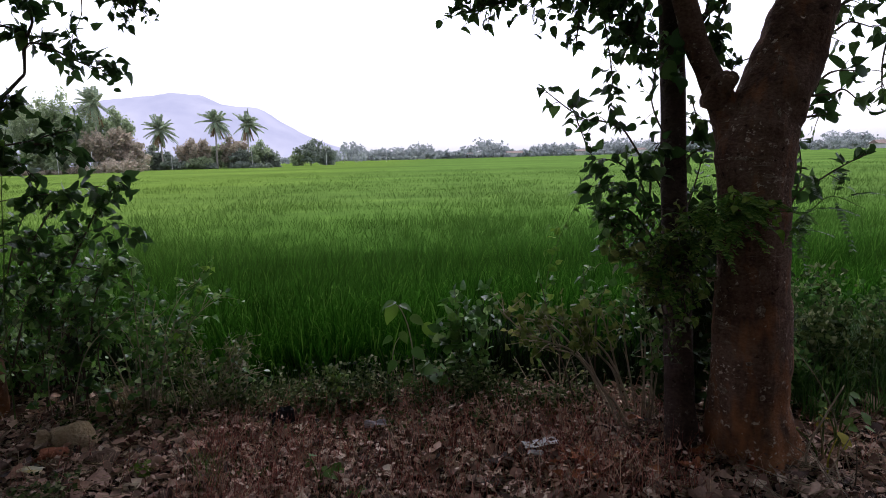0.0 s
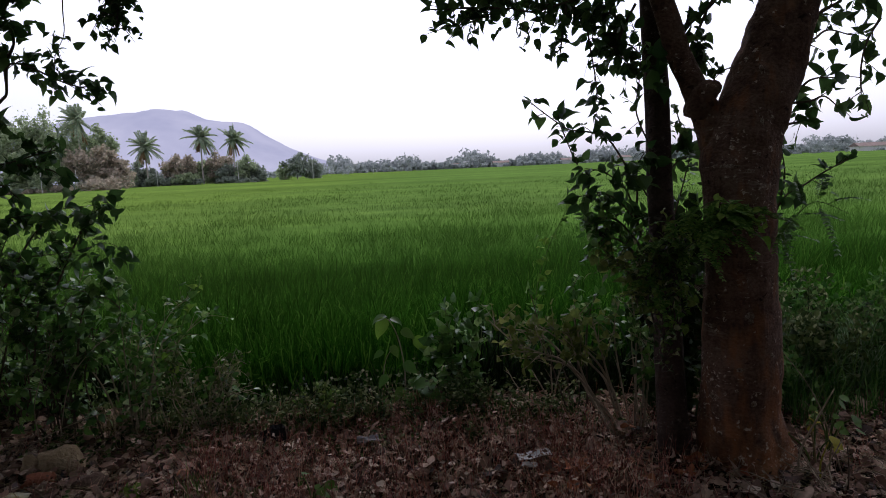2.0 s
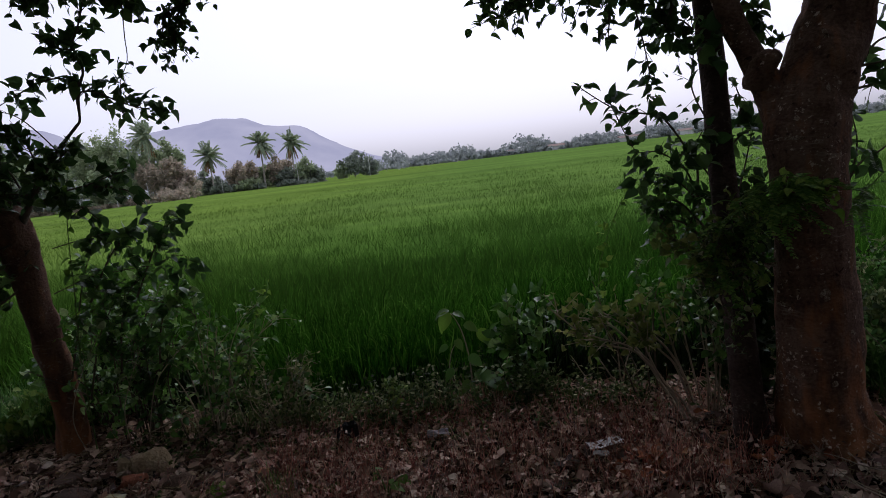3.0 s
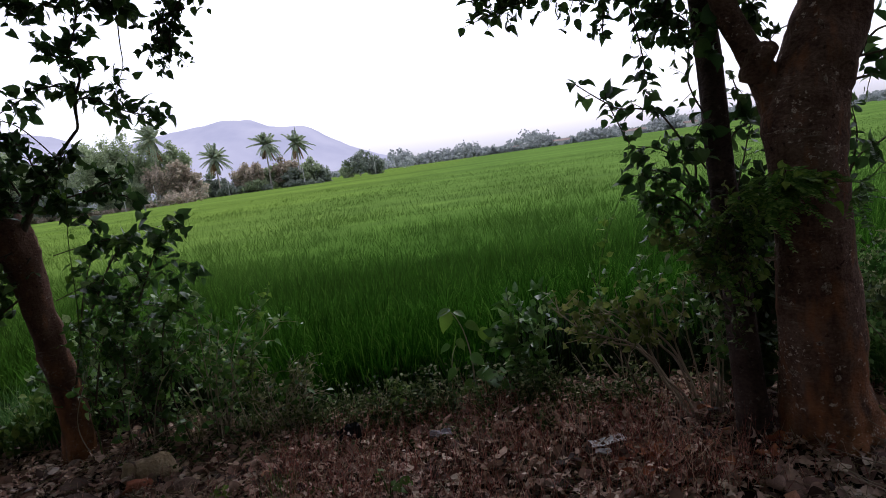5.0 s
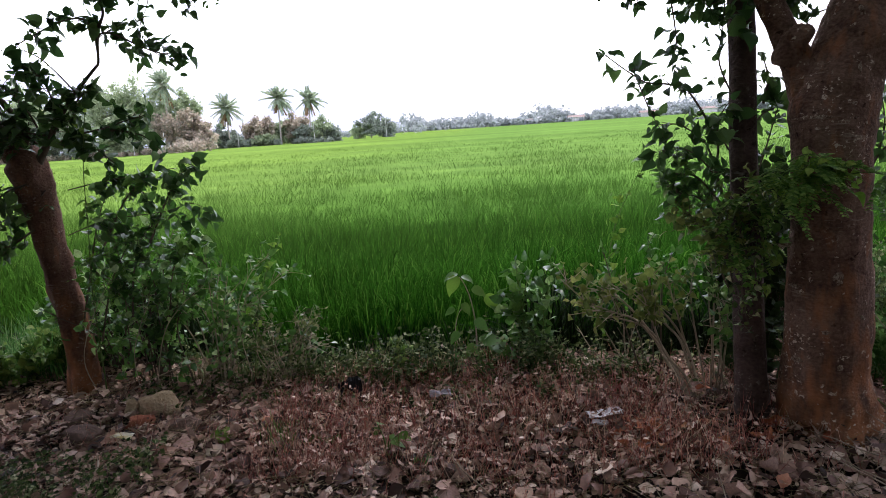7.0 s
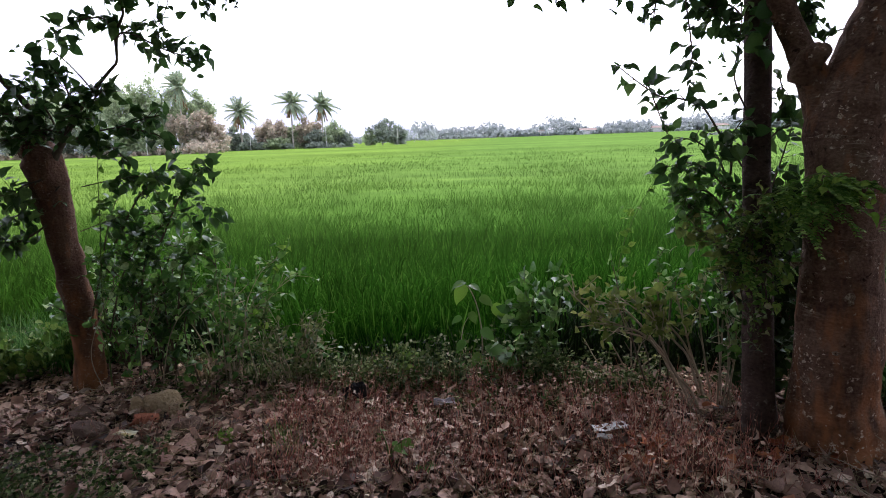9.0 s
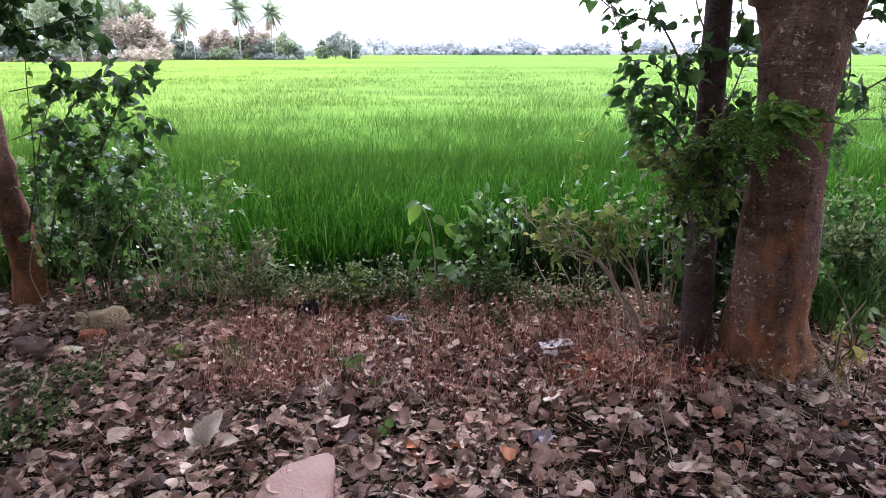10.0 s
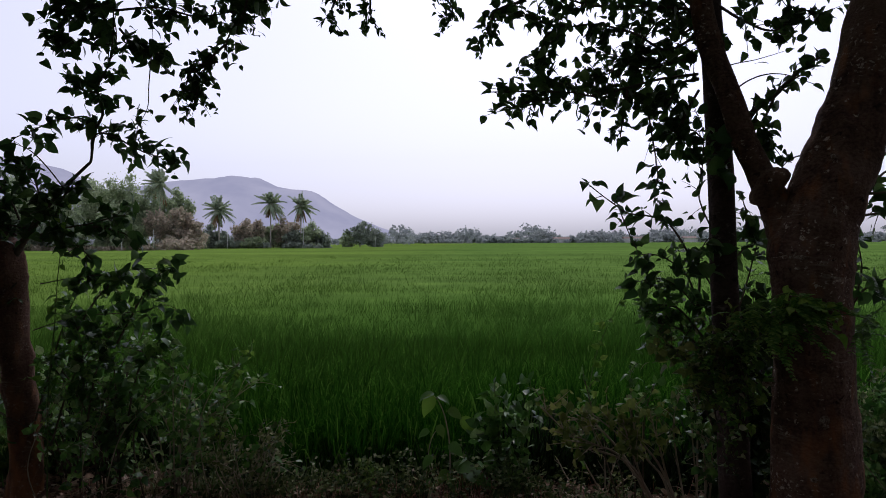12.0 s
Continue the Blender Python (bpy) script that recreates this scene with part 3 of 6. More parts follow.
def rice_sheet():
    ys = np.concatenate([[7.2, 8.3, 9.5, 10.5, 11.5, 12.5, 14, 16, 18, 20, 23, 26, 29, 32, 40], np.linspace(50, 110, 14), [125, 150, 200, 260, 330, 400, 460]])
    xs = np.concatenate([-np.geomspace(600, 6, 24), np.geomspace(6, 600, 24)])
    X, Y = np.meshgrid(xs, ys)
    z = np.interp(ys, [7.2, 9.5, 11.5, 14, 18, 25, 34, 55, 110], [-0.38, -0.14, -0.06, 0.0, 0.05, 0.09, 0.11, 0.13, 0.18])
    Zs = np.repeat(z[:, None], len(xs), 1) + np.where(Y > 25, 0.03 * np.sin(X * 0.13 + Y * 0.31), 0)
    ny, nx = X.shape
    i, k = np.meshgrid(np.arange(ny - 1), np.arange(nx - 1), indexing="ij")
    a = i * nx + k
    F = np.stack([a, a + 1, a + nx + 1, a + nx], -1).reshape(-1, 4)
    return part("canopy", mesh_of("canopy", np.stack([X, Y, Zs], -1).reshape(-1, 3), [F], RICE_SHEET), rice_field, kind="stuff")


rice_sheet()

# ---- the great tree ----
tree = empty("tree", (1.7, 3.3, 0.0))
tagged(tree, "stout red-brown tree, forked above head height, lichen-flecked bark", "tree")


def child_limb(name, pts, radii, mat, thing, **kw):
    o = np.array(thing.location)
    return limb(name, [tuple(np.array(p) - o) for p in pts], radii, mat, thing, **kw)


def child_branch(pts, thing, side, **kw):
    o = np.array(thing.location)
    return branch([tuple(np.array(p) - o) for p in pts], thing, side, **kw)


stout_trunk = child_limb("trunk", [(1.72, 3.3, -0.15), (1.71, 3.3, 0.05), (1.69, 3.3, 0.3), (1.67, 3.3, 0.9), (1.655, 3.3, 1.35), (1.68, 3.32, 1.72), (1.8, 3.33, 2.05), (1.9, 3.33, 2.38), (1.985, 3.32, 2.8), (2.1, 3.3, 3.5), (2.2, 3.2, 4.6), (2.1, 3.1, 6.2)],
           [0.3, 0.24, 0.203, 0.178, 0.172, 0.186, 0.168, 0.142, 0.132, 0.115, 0.09, 0.05], BARK, tree, seg=40, n=110, lump=0.12, root=0.4, label="thick red-brown trunk with pale lichen flecks")
child_limb("limb", [(1.65, 3.33, 1.5), (1.59, 3.36, 1.7), (1.53, 3.38, 1.86), (1.46, 3.39, 2.02), (1.39, 3.4, 2.18), (1.3, 3.41, 2.46), (1.225, 3.42, 2.68), (1.15, 3.4, 3.05), (0.9, 3.3, 4.3), (0.5, 3.2, 5.6)],
           [0.12, 0.1, 0.08, 0.062, 0.058, 0.057, 0.057, 0.052, 0.04, 0.03], BARK, tree, seg=18, n=50, lump=0.14, seed=5)
child_limb("limb_stump", [(1.47, 3.37, 1.87), (1.475, 3.34, 1.94), (1.5, 3.32, 1.975), (1.53, 3.31, 1.98), (1.545, 3.31, 1.975)], [0.06, 0.066, 0.066, 0.058, 0.025], BARK, tree, seg=18, n=22, lump=0.25, label="knobbly stump of a lost limb")


SCARS = ((1.461, 1.0, 0.09, 0.055), (1.636, 0.863, 0.07, 0.075), (1.591, 0.597, 0.045, 0.035), (1.5, 0.434, 0.05, 0.04), (1.654, 0.426, 0.045, 0.045), (1.755, 0.669, 0.04, 0.035), (1.495, 0.802, 0.035, 0.03), (1.459, 0.674, 0.03, 0.03), (1.578, 0.489, 0.03, 0.025), (1.706, 2.064, 0.03, 0.07), (1.689, 1.817, 0.025, 0.06), (1.669, 1.663, 0.035, 0.03), (1.543, 1.611, 0.16, 0.03), (1.668, 1.279, 0.04, 0.03))
SCAR = rough_mat("pale_bark_scar", [(0.38, (0.07, 0.038, 0.025)), (0.5, (0.2, 0.14, 0.1)), (0.62, (0.4, 0.33, 0.26))], 60, 190, 0.9, 0.01)


def bark_scar(x, z, w, h, mat, seed, name="bark_scar", proud=0.003):
    """A ragged flake of pale bark that follows the trunk's face."""
    o = np.array(tree.location)
    near = BVHTree.FromPolygons([v.co[:] for v in stout_trunk.data.vertices], [p.vertices[:] for p in stout_trunk.data.polygons])
    rim = []
    for k in range(14):
        a = 2 * math.pi * k / 14
        q = 0.75 + 0.5 * noise.noise(Vector((2.2 * math.cos(a) + seed, 2.2 * math.sin(a), seed)))
        rim.append((x + 0.5 * w * q * math.cos(a), z + 0.5 * h * q * math.sin(a)))
    V = []
    for lift, f in ((-0.004, 1.0), (proud, 0.86), (proud * 1.3, 0.45), (proud * 0.8, 0.0)):
        for px, pz in (rim if f else [(x, z)]):
            p, n, _, _ = near.ray_cast(Vector((x + (px - x) * f - o[0], -2.0, z + (pz - z) * f)), Vector((0, 1, 0)))
            V.append(p - Vector((0, 1, 0)) * lift if p else Vector((px - o[0], 0, pz)))
    F = [(r * 14 + k, r * 14 + (k + 1) % 14, (r + 1) * 14 + (k + 1) % 14, (r + 1) * 14 + k) for r in (0, 1) for k in range(14)]
    T = [(28 + k, 28 + (k + 1) % 14, 42) for k in range(14)]
    part(name, mesh_of(name, np.array([v[:] for v in V]), [np.array(F), np.array(T)], mat), tree)


for k, (sx, sz, sw, sh) in enumerate(SCARS):
    bark_scar(sx, sz, sw, sh, SCAR, 3.7 * k)

# ---- slender tree beside it ----
slender = empty("tree", (1.36, 3.36, 0.0))
tagged(slender, "slender dark upright tree close beside the stout trunk", "tree")
child_limb("trunk", [(1.36, 3.36, -0.12), (1.348, 3.38, 0.28), (1.344, 3.42, 0.65), (1.343, 3.47, 1.02), (1.333, 3.52, 1.5), (1.34, 3.58, 2.0), (1.31, 3.58, 2.5), (1.28, 3.6, 3.1), (1.3, 3.7, 4.4)],
           [0.105, 0.082, 0.076, 0.072, 0.067, 0.064, 0.06, 0.054, 0.03], BARK_THIN, slender, seg=18, n=50, lump=0.1, seed=9, root=0.2)

# ---- leaning tree on the other side ----
leaning = empty("tree", (-2.92, 4.12, 0.0))
tagged(leaning, "small leaning warm-brown tree with a leafy crown", "tree")
child_limb("trunk", [(-2.9, 4.12, -0.15), (-2.91, 4.12, 0.0), (-2.89, 4.12, 0.37), (-2.93, 4.12, 0.73), (-2.97, 4.12, 1.05), (-3.0, 4.12, 1.38), (-3.04, 4.12, 1.6), (-3.07, 4.12, 1.7), (-3.09, 4.12, 1.78)],
           [0.135, 0.108, 0.1, 0.096, 0.092, 0.112, 0.128, 0.105, 0.05], BARK_LEFT, leaning, seg=24, n=60, lump=0.22, seed=13, root=0.25)
child_limb("limb", [(-3.0, 4.12, 1.56), (-2.88, 4.1, 1.7), (-2.71, 4.06, 1.89), (-2.55, 4.02, 2.04), (-2.39, 4.0, 2.17), (-2.35, 4.0, 2.22), (-2.34, 4.0, 2.38), (-2.27, 4.0, 2.51), (-2.31, 4.0, 2.65), (-2.22, 4.0, 2.85), (-2.2, 4.0, 3.2), (-2.3, 4.0, 3.9)],
           [0.04, 0.024, 0.014, 0.011, 0.009, 0.008, 0.007, 0.006, 0.006, 0.005, 0.005, 0.004], TWIG, leaning, seg=8, n=40, lump=0.1)
child_limb("limb", [(-3.03, 4.12, 1.55), (-3.0, 4.1, 1.8), (-3.08, 4.08, 2.0), (-3.2, 4.06, 2.15), (-3.35, 4.05, 2.5)], [0.05, 0.03, 0.022, 0.016, 0.01], TWIG, leaning, seg=8, n=20, lump=0.1)
# ---- leafy branches of the trees ----
# upper branches that hang from the forked limb
child_branch([(1.21, 3.5, 2.75), (1.04, 3.5, 2.67), (0.87, 3.5, 2.76), (0.67, 3.5, 2.81), (0.47, 3.5, 2.8), (0.32, 3.5, 2.89)], tree, 16, side_len=0.15, per=5, leaf=0.066)
child_branch([(1.18, 3.45, 2.53), (1, 3.45, 2.51), (0.83, 3.45, 2.47), (0.66, 3.45, 2.43), (0.52, 3.45, 2.45), (0.34, 3.45, 2.39), (0.24, 3.45, 2.37)], tree, 16, side_len=0.15, per=5, leaf=0.066, droop=0.2)
child_branch([(0.52, 3.45, 2.45), (0.37, 3.45, 2.46), (0.23, 3.45, 2.46), (0.14, 3.45, 2.46)], tree, 5, side_len=0.09, per=4, leaf=0.055)
child_branch([(1.21, 3.55, 2.65), (0.97, 3.55, 2.59), (0.82, 3.55, 2.63), (0.76, 3.55, 2.57), (0.65, 3.55, 2.54)], tree, 15, side_len=0.15, per=5, leaf=0.066)
child_branch([(0.52, 3.5, 2.81), (0.42, 3.5, 2.75), (0.41, 3.5, 2.65), (0.39, 3.5, 2.56), (0.52, 3.5, 2.5)], tree, 13, side_len=0.12, per=5, leaf=0.065)
child_branch([(1.27, 3.6, 2.9), (0.98, 3.6, 2.93), (0.69, 3.6, 2.94), (0.42, 3.6, 3.01), (0.17, 3.6, 2.93)], tree, 16, side_len=0.15, per=5, leaf=0.062)
child_branch([(0.33, 3.6, 2.98), (0.17, 3.6, 2.93), (0.14, 3.6, 2.84), (0.08, 3.6, 2.76)], tree, 9, side_len=0.08, per=5, leaf=0.045)
child_branch([(1.2, 3.5, 2.52), (1.1, 3.5, 2.49), (1.04, 3.5, 2.39), (0.95, 3.5, 2.38)], tree, 8, side_len=0.12, per=5, leaf=0.066)
child_branch([(1.2, 3.5, 2.46), (1.14, 3.5, 2.35), (1.11, 3.5, 2.23), (1.18, 3.5, 2.14)], tree, 9, side_len=0.12, per=5, leaf=0.066)
child_branch([(0.83, 3.45, 2.46), (0.81, 3.45, 2.34), (0.8, 3.45, 2.27), (0.79, 3.45, 2.2)], tree, 5, side_len=0.06, per=4, leaf=0.055)
child_branch([(1.24, 3.6, 2.84), (1.13, 3.6, 2.78), (1.01, 3.6, 2.84), (0.92, 3.6, 2.64), (1.1, 3.6, 2.63)], tree, 12, side_len=0.18, per=6, leaf=0.066)
child_branch([(1.31, 3.7, 3.11), (1.01, 3.7, 3.09), (0.7, 3.7, 3.13), (0.4, 3.7, 3.17)], tree, 24, side_len=0.2, per=6, leaf=0.066)
child_branch([(1.28, 3.7, 3.27), (0.92, 3.7, 3.34), (0.55, 3.7, 3.32), (0.18, 3.7, 3.27)], tree, 22, side_len=0.2, per=6, leaf=0.066)
child_branch([(-0.2, 3.7, 3.13), (-0.1, 3.7, 3.03), (-0.07, 3.7, 2.97), (-0.1, 3.7, 2.91)], tree, 7, side_len=0.08, per=5, leaf=0.045)
child_branch([(-0.64, 3.7, 3.17), (-0.71, 3.7, 3.08), (-0.75, 3.7, 2.99), (-0.74, 3.7, 2.91)], tree, 5, side_len=0.08, per=5, leaf=0.045)
child_branch([(-0.55, 3.7, 3.17), (-0.53, 3.7, 3.04), (-0.53, 3.7, 2.97), (-0.5, 3.7, 2.9)], tree, 4, side_len=0.08, per=5, leaf=0.045)
# between the limb and the upper trunk
child_branch([(1.36, 3.45, 2.15), (1.44, 3.45, 2.32), (1.55, 3.45, 2.41), (1.66, 3.45, 2.52), (1.74, 3.45, 2.58)], tree, 6, side_len=0.11, per=4, leaf=0.07, r0=0.02)
child_branch([(1.55, 3.45, 2.4), (1.5, 3.45, 2.27), (1.54, 3.45, 2.2), (1.5, 3.45, 2.12)], tree, 8, side_len=0.1, per=4, leaf=0.07)
child_branch([(1.31, 3.55, 2.91), (1.45, 3.55, 2.82), (1.6, 3.55, 2.77), (1.74, 3.55, 2.87), (1.82, 3.55, 2.81)], tree, 8, side_len=0.16, per=6, leaf=0.075)
child_branch([(1.34, 3.55, 3.05), (1.51, 3.55, 2.99), (1.68, 3.55, 2.95), (1.82, 3.55, 3.04)], tree, 8, side_len=0.16, per=6, leaf=0.075)
child_branch([(1.31, 3.5, 2.38), (1.41, 3.5, 2.48), (1.52, 3.5, 2.53), (1.63, 3.5, 2.53), (1.77, 3.5, 2.48)], tree, 1, side_len=0.05, per=1, leaf=0.06, r0=0.005)
child_branch([(1.29, 3.5, 2.56), (1.38, 3.5, 2.59), (1.49, 3.5, 2.61), (1.63, 3.5, 2.65)], tree, 1, side_len=0.05, per=1, leaf=0.06, r0=0.004)
child_branch([(1.67, 3.4, 2.11), (1.61, 3.4, 2.09), (1.57, 3.4, 2.05), (1.55, 3.4, 2.01)], tree, 1, side_len=0.05, per=1, leaf=0.04, r0=0.004)
# broad leaves beyond the stout trunk
child_branch([(1.97, 3.45, 1.86), (2.06, 3.45, 2), (2.13, 3.45, 2.04), (2.23, 3.45, 2.04)], tree, 3, side_len=0.1, per=3, leaf=0.085, own=True)
child_branch([(2.02, 3.5, 1.92), (2.14, 3.5, 1.93), (2.21, 3.5, 1.95), (2.29, 3.5, 1.89)], tree, 3, side_len=0.1, per=3, leaf=0.085, own=True)
child_branch([(2, 3.5, 1.81), (2.07, 3.5, 1.82), (2.12, 3.5, 1.82)], tree, 2, side_len=0.09, per=3, leaf=0.08, own=True)
child_branch([(2.05, 3.5, 2.18), (2.15, 3.5, 2.25), (2.22, 3.5, 2.29), (2.34, 3.5, 2.26)], tree, 3, side_len=0.1, per=3, leaf=0.08)
child_branch([(2.15, 3.6, 2.37), (2.26, 3.6, 2.41), (2.38, 3.6, 2.48), (2.47, 3.6, 2.5)], tree, 5, side_len=0.16, per=5, leaf=0.08)
child_branch([(2.64, 3.7, 2.38), (2.57, 3.7, 2.26), (2.54, 3.7, 2.11), (2.55, 3.7, 1.93)], tree, 5, side_len=0.12, per=4, leaf=0.08)
# broad leaves on shoots round the slender trunk
child_branch([(1.19, 3.5, 1.35), (1.2, 3.49, 1.5), (1.15, 3.48, 1.61), (1.07, 3.47, 1.74), (1.02, 3.46, 1.79), (0.91, 3.44, 1.82), (0.83, 3.43, 1.83), (0.75, 3.42, 1.88), (0.67, 3.41, 1.94), (0.62, 3.4, 1.98)], slender, 10, side_len=0.085, per=3, leaf=0.074, own=True, r0=0.007)
child_branch([(0.77, 3.42, 1.88), (0.82, 3.42, 1.75), (0.86, 3.42, 1.66), (0.91, 3.42, 1.57)], slender, 6, side_len=0.05, per=2, leaf=0.055, own=True, r0=0.004)
child_branch([(0.93, 3.45, 2.36), (0.95, 3.45, 2.23), (0.97, 3.45, 2.11), (0.98, 3.45, 2), (0.96, 3.45, 1.92), (1, 3.45, 1.81)], slender, 9, side_len=0.09, per=3, leaf=0.07, own=True, r0=0.005)
child_branch([(1.27, 3.5, 1.74), (1.22, 3.5, 1.85), (1.2, 3.5, 1.94), (1.22, 3.5, 2.09), (1.22, 3.5, 2.25), (1.18, 3.5, 2.37)], slender, 9, side_len=0.09, per=3, leaf=0.07, own=True, r0=0.005)
child_branch([(1.23, 3.5, 2.2), (1.16, 3.5, 2.26), (1.08, 3.5, 2.25), (1.02, 3.5, 2.3)], slender, 8, side_len=0.1, per=3, leaf=0.074, own=True, r0=0.005)
child_branch([(1.21, 3.45, 1.26), (1.16, 3.45, 1.43), (1.11, 3.45, 1.53), (1, 3.45, 1.61), (0.9, 3.45, 1.62)], slender, 10, side_len=0.1, per=3, leaf=0.074, own=True, r0=0.007)
child_branch([(1.18, 3.42, 1.33), (1.08, 3.42, 1.45), (0.98, 3.42, 1.5), (0.86, 3.42, 1.48)], slender, 10, side_len=0.1, per=3, leaf=0.07, own=True, r0=0.005)
child_branch([(1.24, 3.45, 1.47), (1.18, 3.45, 1.59), (1.21, 3.45, 1.67), (1.25, 3.45, 1.72)], slender, 8, side_len=0.08, per=3, leaf=0.07, own=True, r0=0.005)
child_branch([(1.41, 3.6, 1.24), (1.47, 3.6, 1.43), (1.51, 3.6, 1.58), (1.54, 3.6, 1.69)], slender, 6, side_len=0.09, per=3, leaf=0.074, own=True, r0=0.006)
child_branch([(1.39, 3.6, 1.55), (1.46, 3.6, 1.64), (1.52, 3.6, 1.67), (1.5, 3.6, 1.75)], slender, 5, side_len=0.08, per=3, leaf=0.08, own=True, r0=0.006)
child_branch([(1.46, 3.6, 1.69), (1.48, 3.6, 1.81), (1.46, 3.6, 1.9)], slender, 4, side_len=0.08, per=3, leaf=0.06)
child_branch([(1.25, 3.45, 1.05), (1.16, 3.45, 1.18), (1.07, 3.45, 1.25), (0.98, 3.45, 1.27)], slender, 14, side_len=0.14, per=5, leaf=0.045, mat=LEAF_BUSH)
child_branch([(1.25, 3.45, 1.14), (1.1, 3.45, 1.33), (1.01, 3.45, 1.36), (0.92, 3.45, 1.33)], slender, 12, side_len=0.12, per=5, leaf=0.06, mat=LEAF_BUSH)
child_branch([(1.27, 3.4, 0.84), (1.15, 3.4, 1.03), (1.08, 3.4, 1.12), (1.02, 3.4, 1.16)], slender, 14, side_len=0.14, per=5, leaf=0.05, mat=LEAF_OLIVE)
child_branch([(1.23, 3.28, 0.76), (1.18, 3.28, 0.99), (1.22, 3.28, 1.17), (1.3, 3.28, 1.31)], slender, 16, side_len=0.13, per=5, leaf=0.045, mat=LEAF_OLIVE, r0=0.005)
child_branch([(1.28, 3.35, 1.04), (1.3, 3.35, 1.19), (1.36, 3.35, 1.06), (1.33, 3.35, 0.85)], slender, 14, side_len=0.12, per=5, leaf=0.05, mat=WEED)
child_branch([(1.35, 3.7, 2.72), (1.26, 3.7, 2.87), (1.16, 3.7, 3), (1.04, 3.7, 3.09)], slender, 14, side_len=0.16, per=5, leaf=0.08)
child_branch([(1.24, 3.44, 1.95), (1.27, 3.42, 2.03), (1.3, 3.41, 2.1), (1.3, 3.41, 2.17)], slender, 3, side_len=0.06, per=3, leaf=0.11, own=True, r0=0.004)


ROUND_V = np.array([(0, 0, 0), (0.24, 0.3, 0.05), (0.2, 0.72, 0.04), (0, 1, -0.03), (-0.2, 0.72, 0.04), (-0.24, 0.3, 0.05)])
ROUND_T = np.array([(0, 1, 2), (0, 2, 3), (0, 3, 4), (0, 4, 5)])


def fern_leaves(pts, parent, n, length, leaflet, mat, droop=0.4):
    """Feathery fronds with paired leaflets along a thin stalk."""
    o = np.array(parent.location)
    path = smooth_path([tuple(np.array(p) - o) for p in pts], 20)
    V, Q, T = tube(path, [0.005, 0.002], 4)
    b = part("stem", mesh_of("stem", V, [Q, T], STEM_GREEN), parent)
    for k in range(n):
        at, way = [], []
        foot = path[int(rng.random() * 19)]
        d = unit(rng.normal(size=3) + np.array((0, -0.5, 0.1)))
        s = np.linspace(0, 1, 9)[:, None]
        line = foot + d * length * s * (0.6 + 0.6 * rng.random()) + np.array((0, 0, -droop * length)) * s ** 2
        V, Q, T = tube(line, [0.002, 0.001], 3)
        t = unit(np.gradient(line, axis=0))
        sidew = unit(np.cross(t, np.array((0.1, 0.1, 1.0))))
        for q in np.linspace(1.5, 7.99, 13):
            i, f = int(q), q - int(q)
            for sg in (-1, 1):
                at.append(line[i] * (1 - f) + line[i + 1] * f), way.append(unit(sidew[i] * sg + t[i] * 0.5))
        way = np.array(way)
        LV, LF = strew(ROUND_V, ROUND_T, frames_of(way, np.array((0.1, -0.6, 1.0)) + rng.normal(size=way.shape) * 0.3), leaflet * (0.7 + 0.6 * rng.random(len(at))), np.array(at))
        part("frond", mesh_of("frond", np.vstack([V, LV]), [Q, np.vstack([T, LF + len(V)])], mat), b, kind="stuff")


creeper = empty("creeper", (1.5, 3.4, 0.9))
tagged(creeper, "feathery light green creeper hanging across both tree trunks", "creeper")
fern_leaves([(1.42, 3.46, 0.95), (1.33, 3.25, 1.2), (1.31, 3.05, 1.39), (1.43, 3.0, 1.46), (1.55, 3.0, 1.36)], creeper, 20, 0.17, 0.025, FERN)
fern_leaves([(1.33, 3.2, 1.2), (1.33, 3.02, 1.28), (1.45, 2.98, 1.33), (1.63, 2.98, 1.37), (1.78, 3.0, 1.34)], creeper, 18, 0.17, 0.025, FERN)
fern_leaves([(1.33, 3.25, 1.3), (1.22, 3.2, 1.25), (1.18, 3.25, 1.1), (1.2, 3.3, 0.9)], creeper, 22, 0.16, 0.025, FERN)
fern_leaves([(1.85, 3.4, 1.2), (2.0, 3.4, 1.32), (2.12, 3.4, 1.4), (2.3, 3.4, 1.33)], creeper, 12, 0.2, 0.03, LEAF)
fern_leaves([(1.37, 3.2, 1.17), (1.38, 3.05, 1.32), (1.46, 3, 1.4), (1.58, 3, 1.39)], creeper, 22, 0.15, 0.025, FERN)
fern_leaves([(1.26, 3.25, 1.28), (1.29, 3.1, 1.38), (1.39, 3.02, 1.31), (1.51, 3.02, 1.24)], creeper, 16, 0.15, 0.025, FERN)
child_branch([(1.32, 3.2, 1.21), (1.39, 3.08, 1.36), (1.48, 3.02, 1.41), (1.6, 3.02, 1.36)], creeper, 10, side_len=0.1, per=4, leaf=0.06, mat=LEAF_LIGHT, wood=STEM_GREEN, name="stem", r0=0.004)
child_branch([(1.33, 3.3, 0.51), (1.25, 3.26, 0.76), (1.26, 3.24, 1), (1.32, 3.26, 1.17)], creeper, 14, side_len=0.11, per=6, leaf=0.034, mat=HALF_DRY, name="stem", r0=0.004)
child_branch([(1.26, 3.3, 0.63), (1.31, 3.25, 0.86), (1.23, 3.24, 1.06), (1.27, 3.26, 1.23)], creeper, 14, side_len=0.11, per=6, leaf=0.034, mat=FERN, name="stem", r0=0.004)
child_branch([(1.21, 3.32, 0.78), (1.12, 3.3, 0.99), (1.18, 3.28, 1.14), (1.26, 3.28, 1.2)], creeper, 14, side_len=0.11, per=6, leaf=0.034, mat=HALF_DRY, name="stem", r0=0.004)

shoot = empty("shoot", (2.0, 3.75, 0.0))
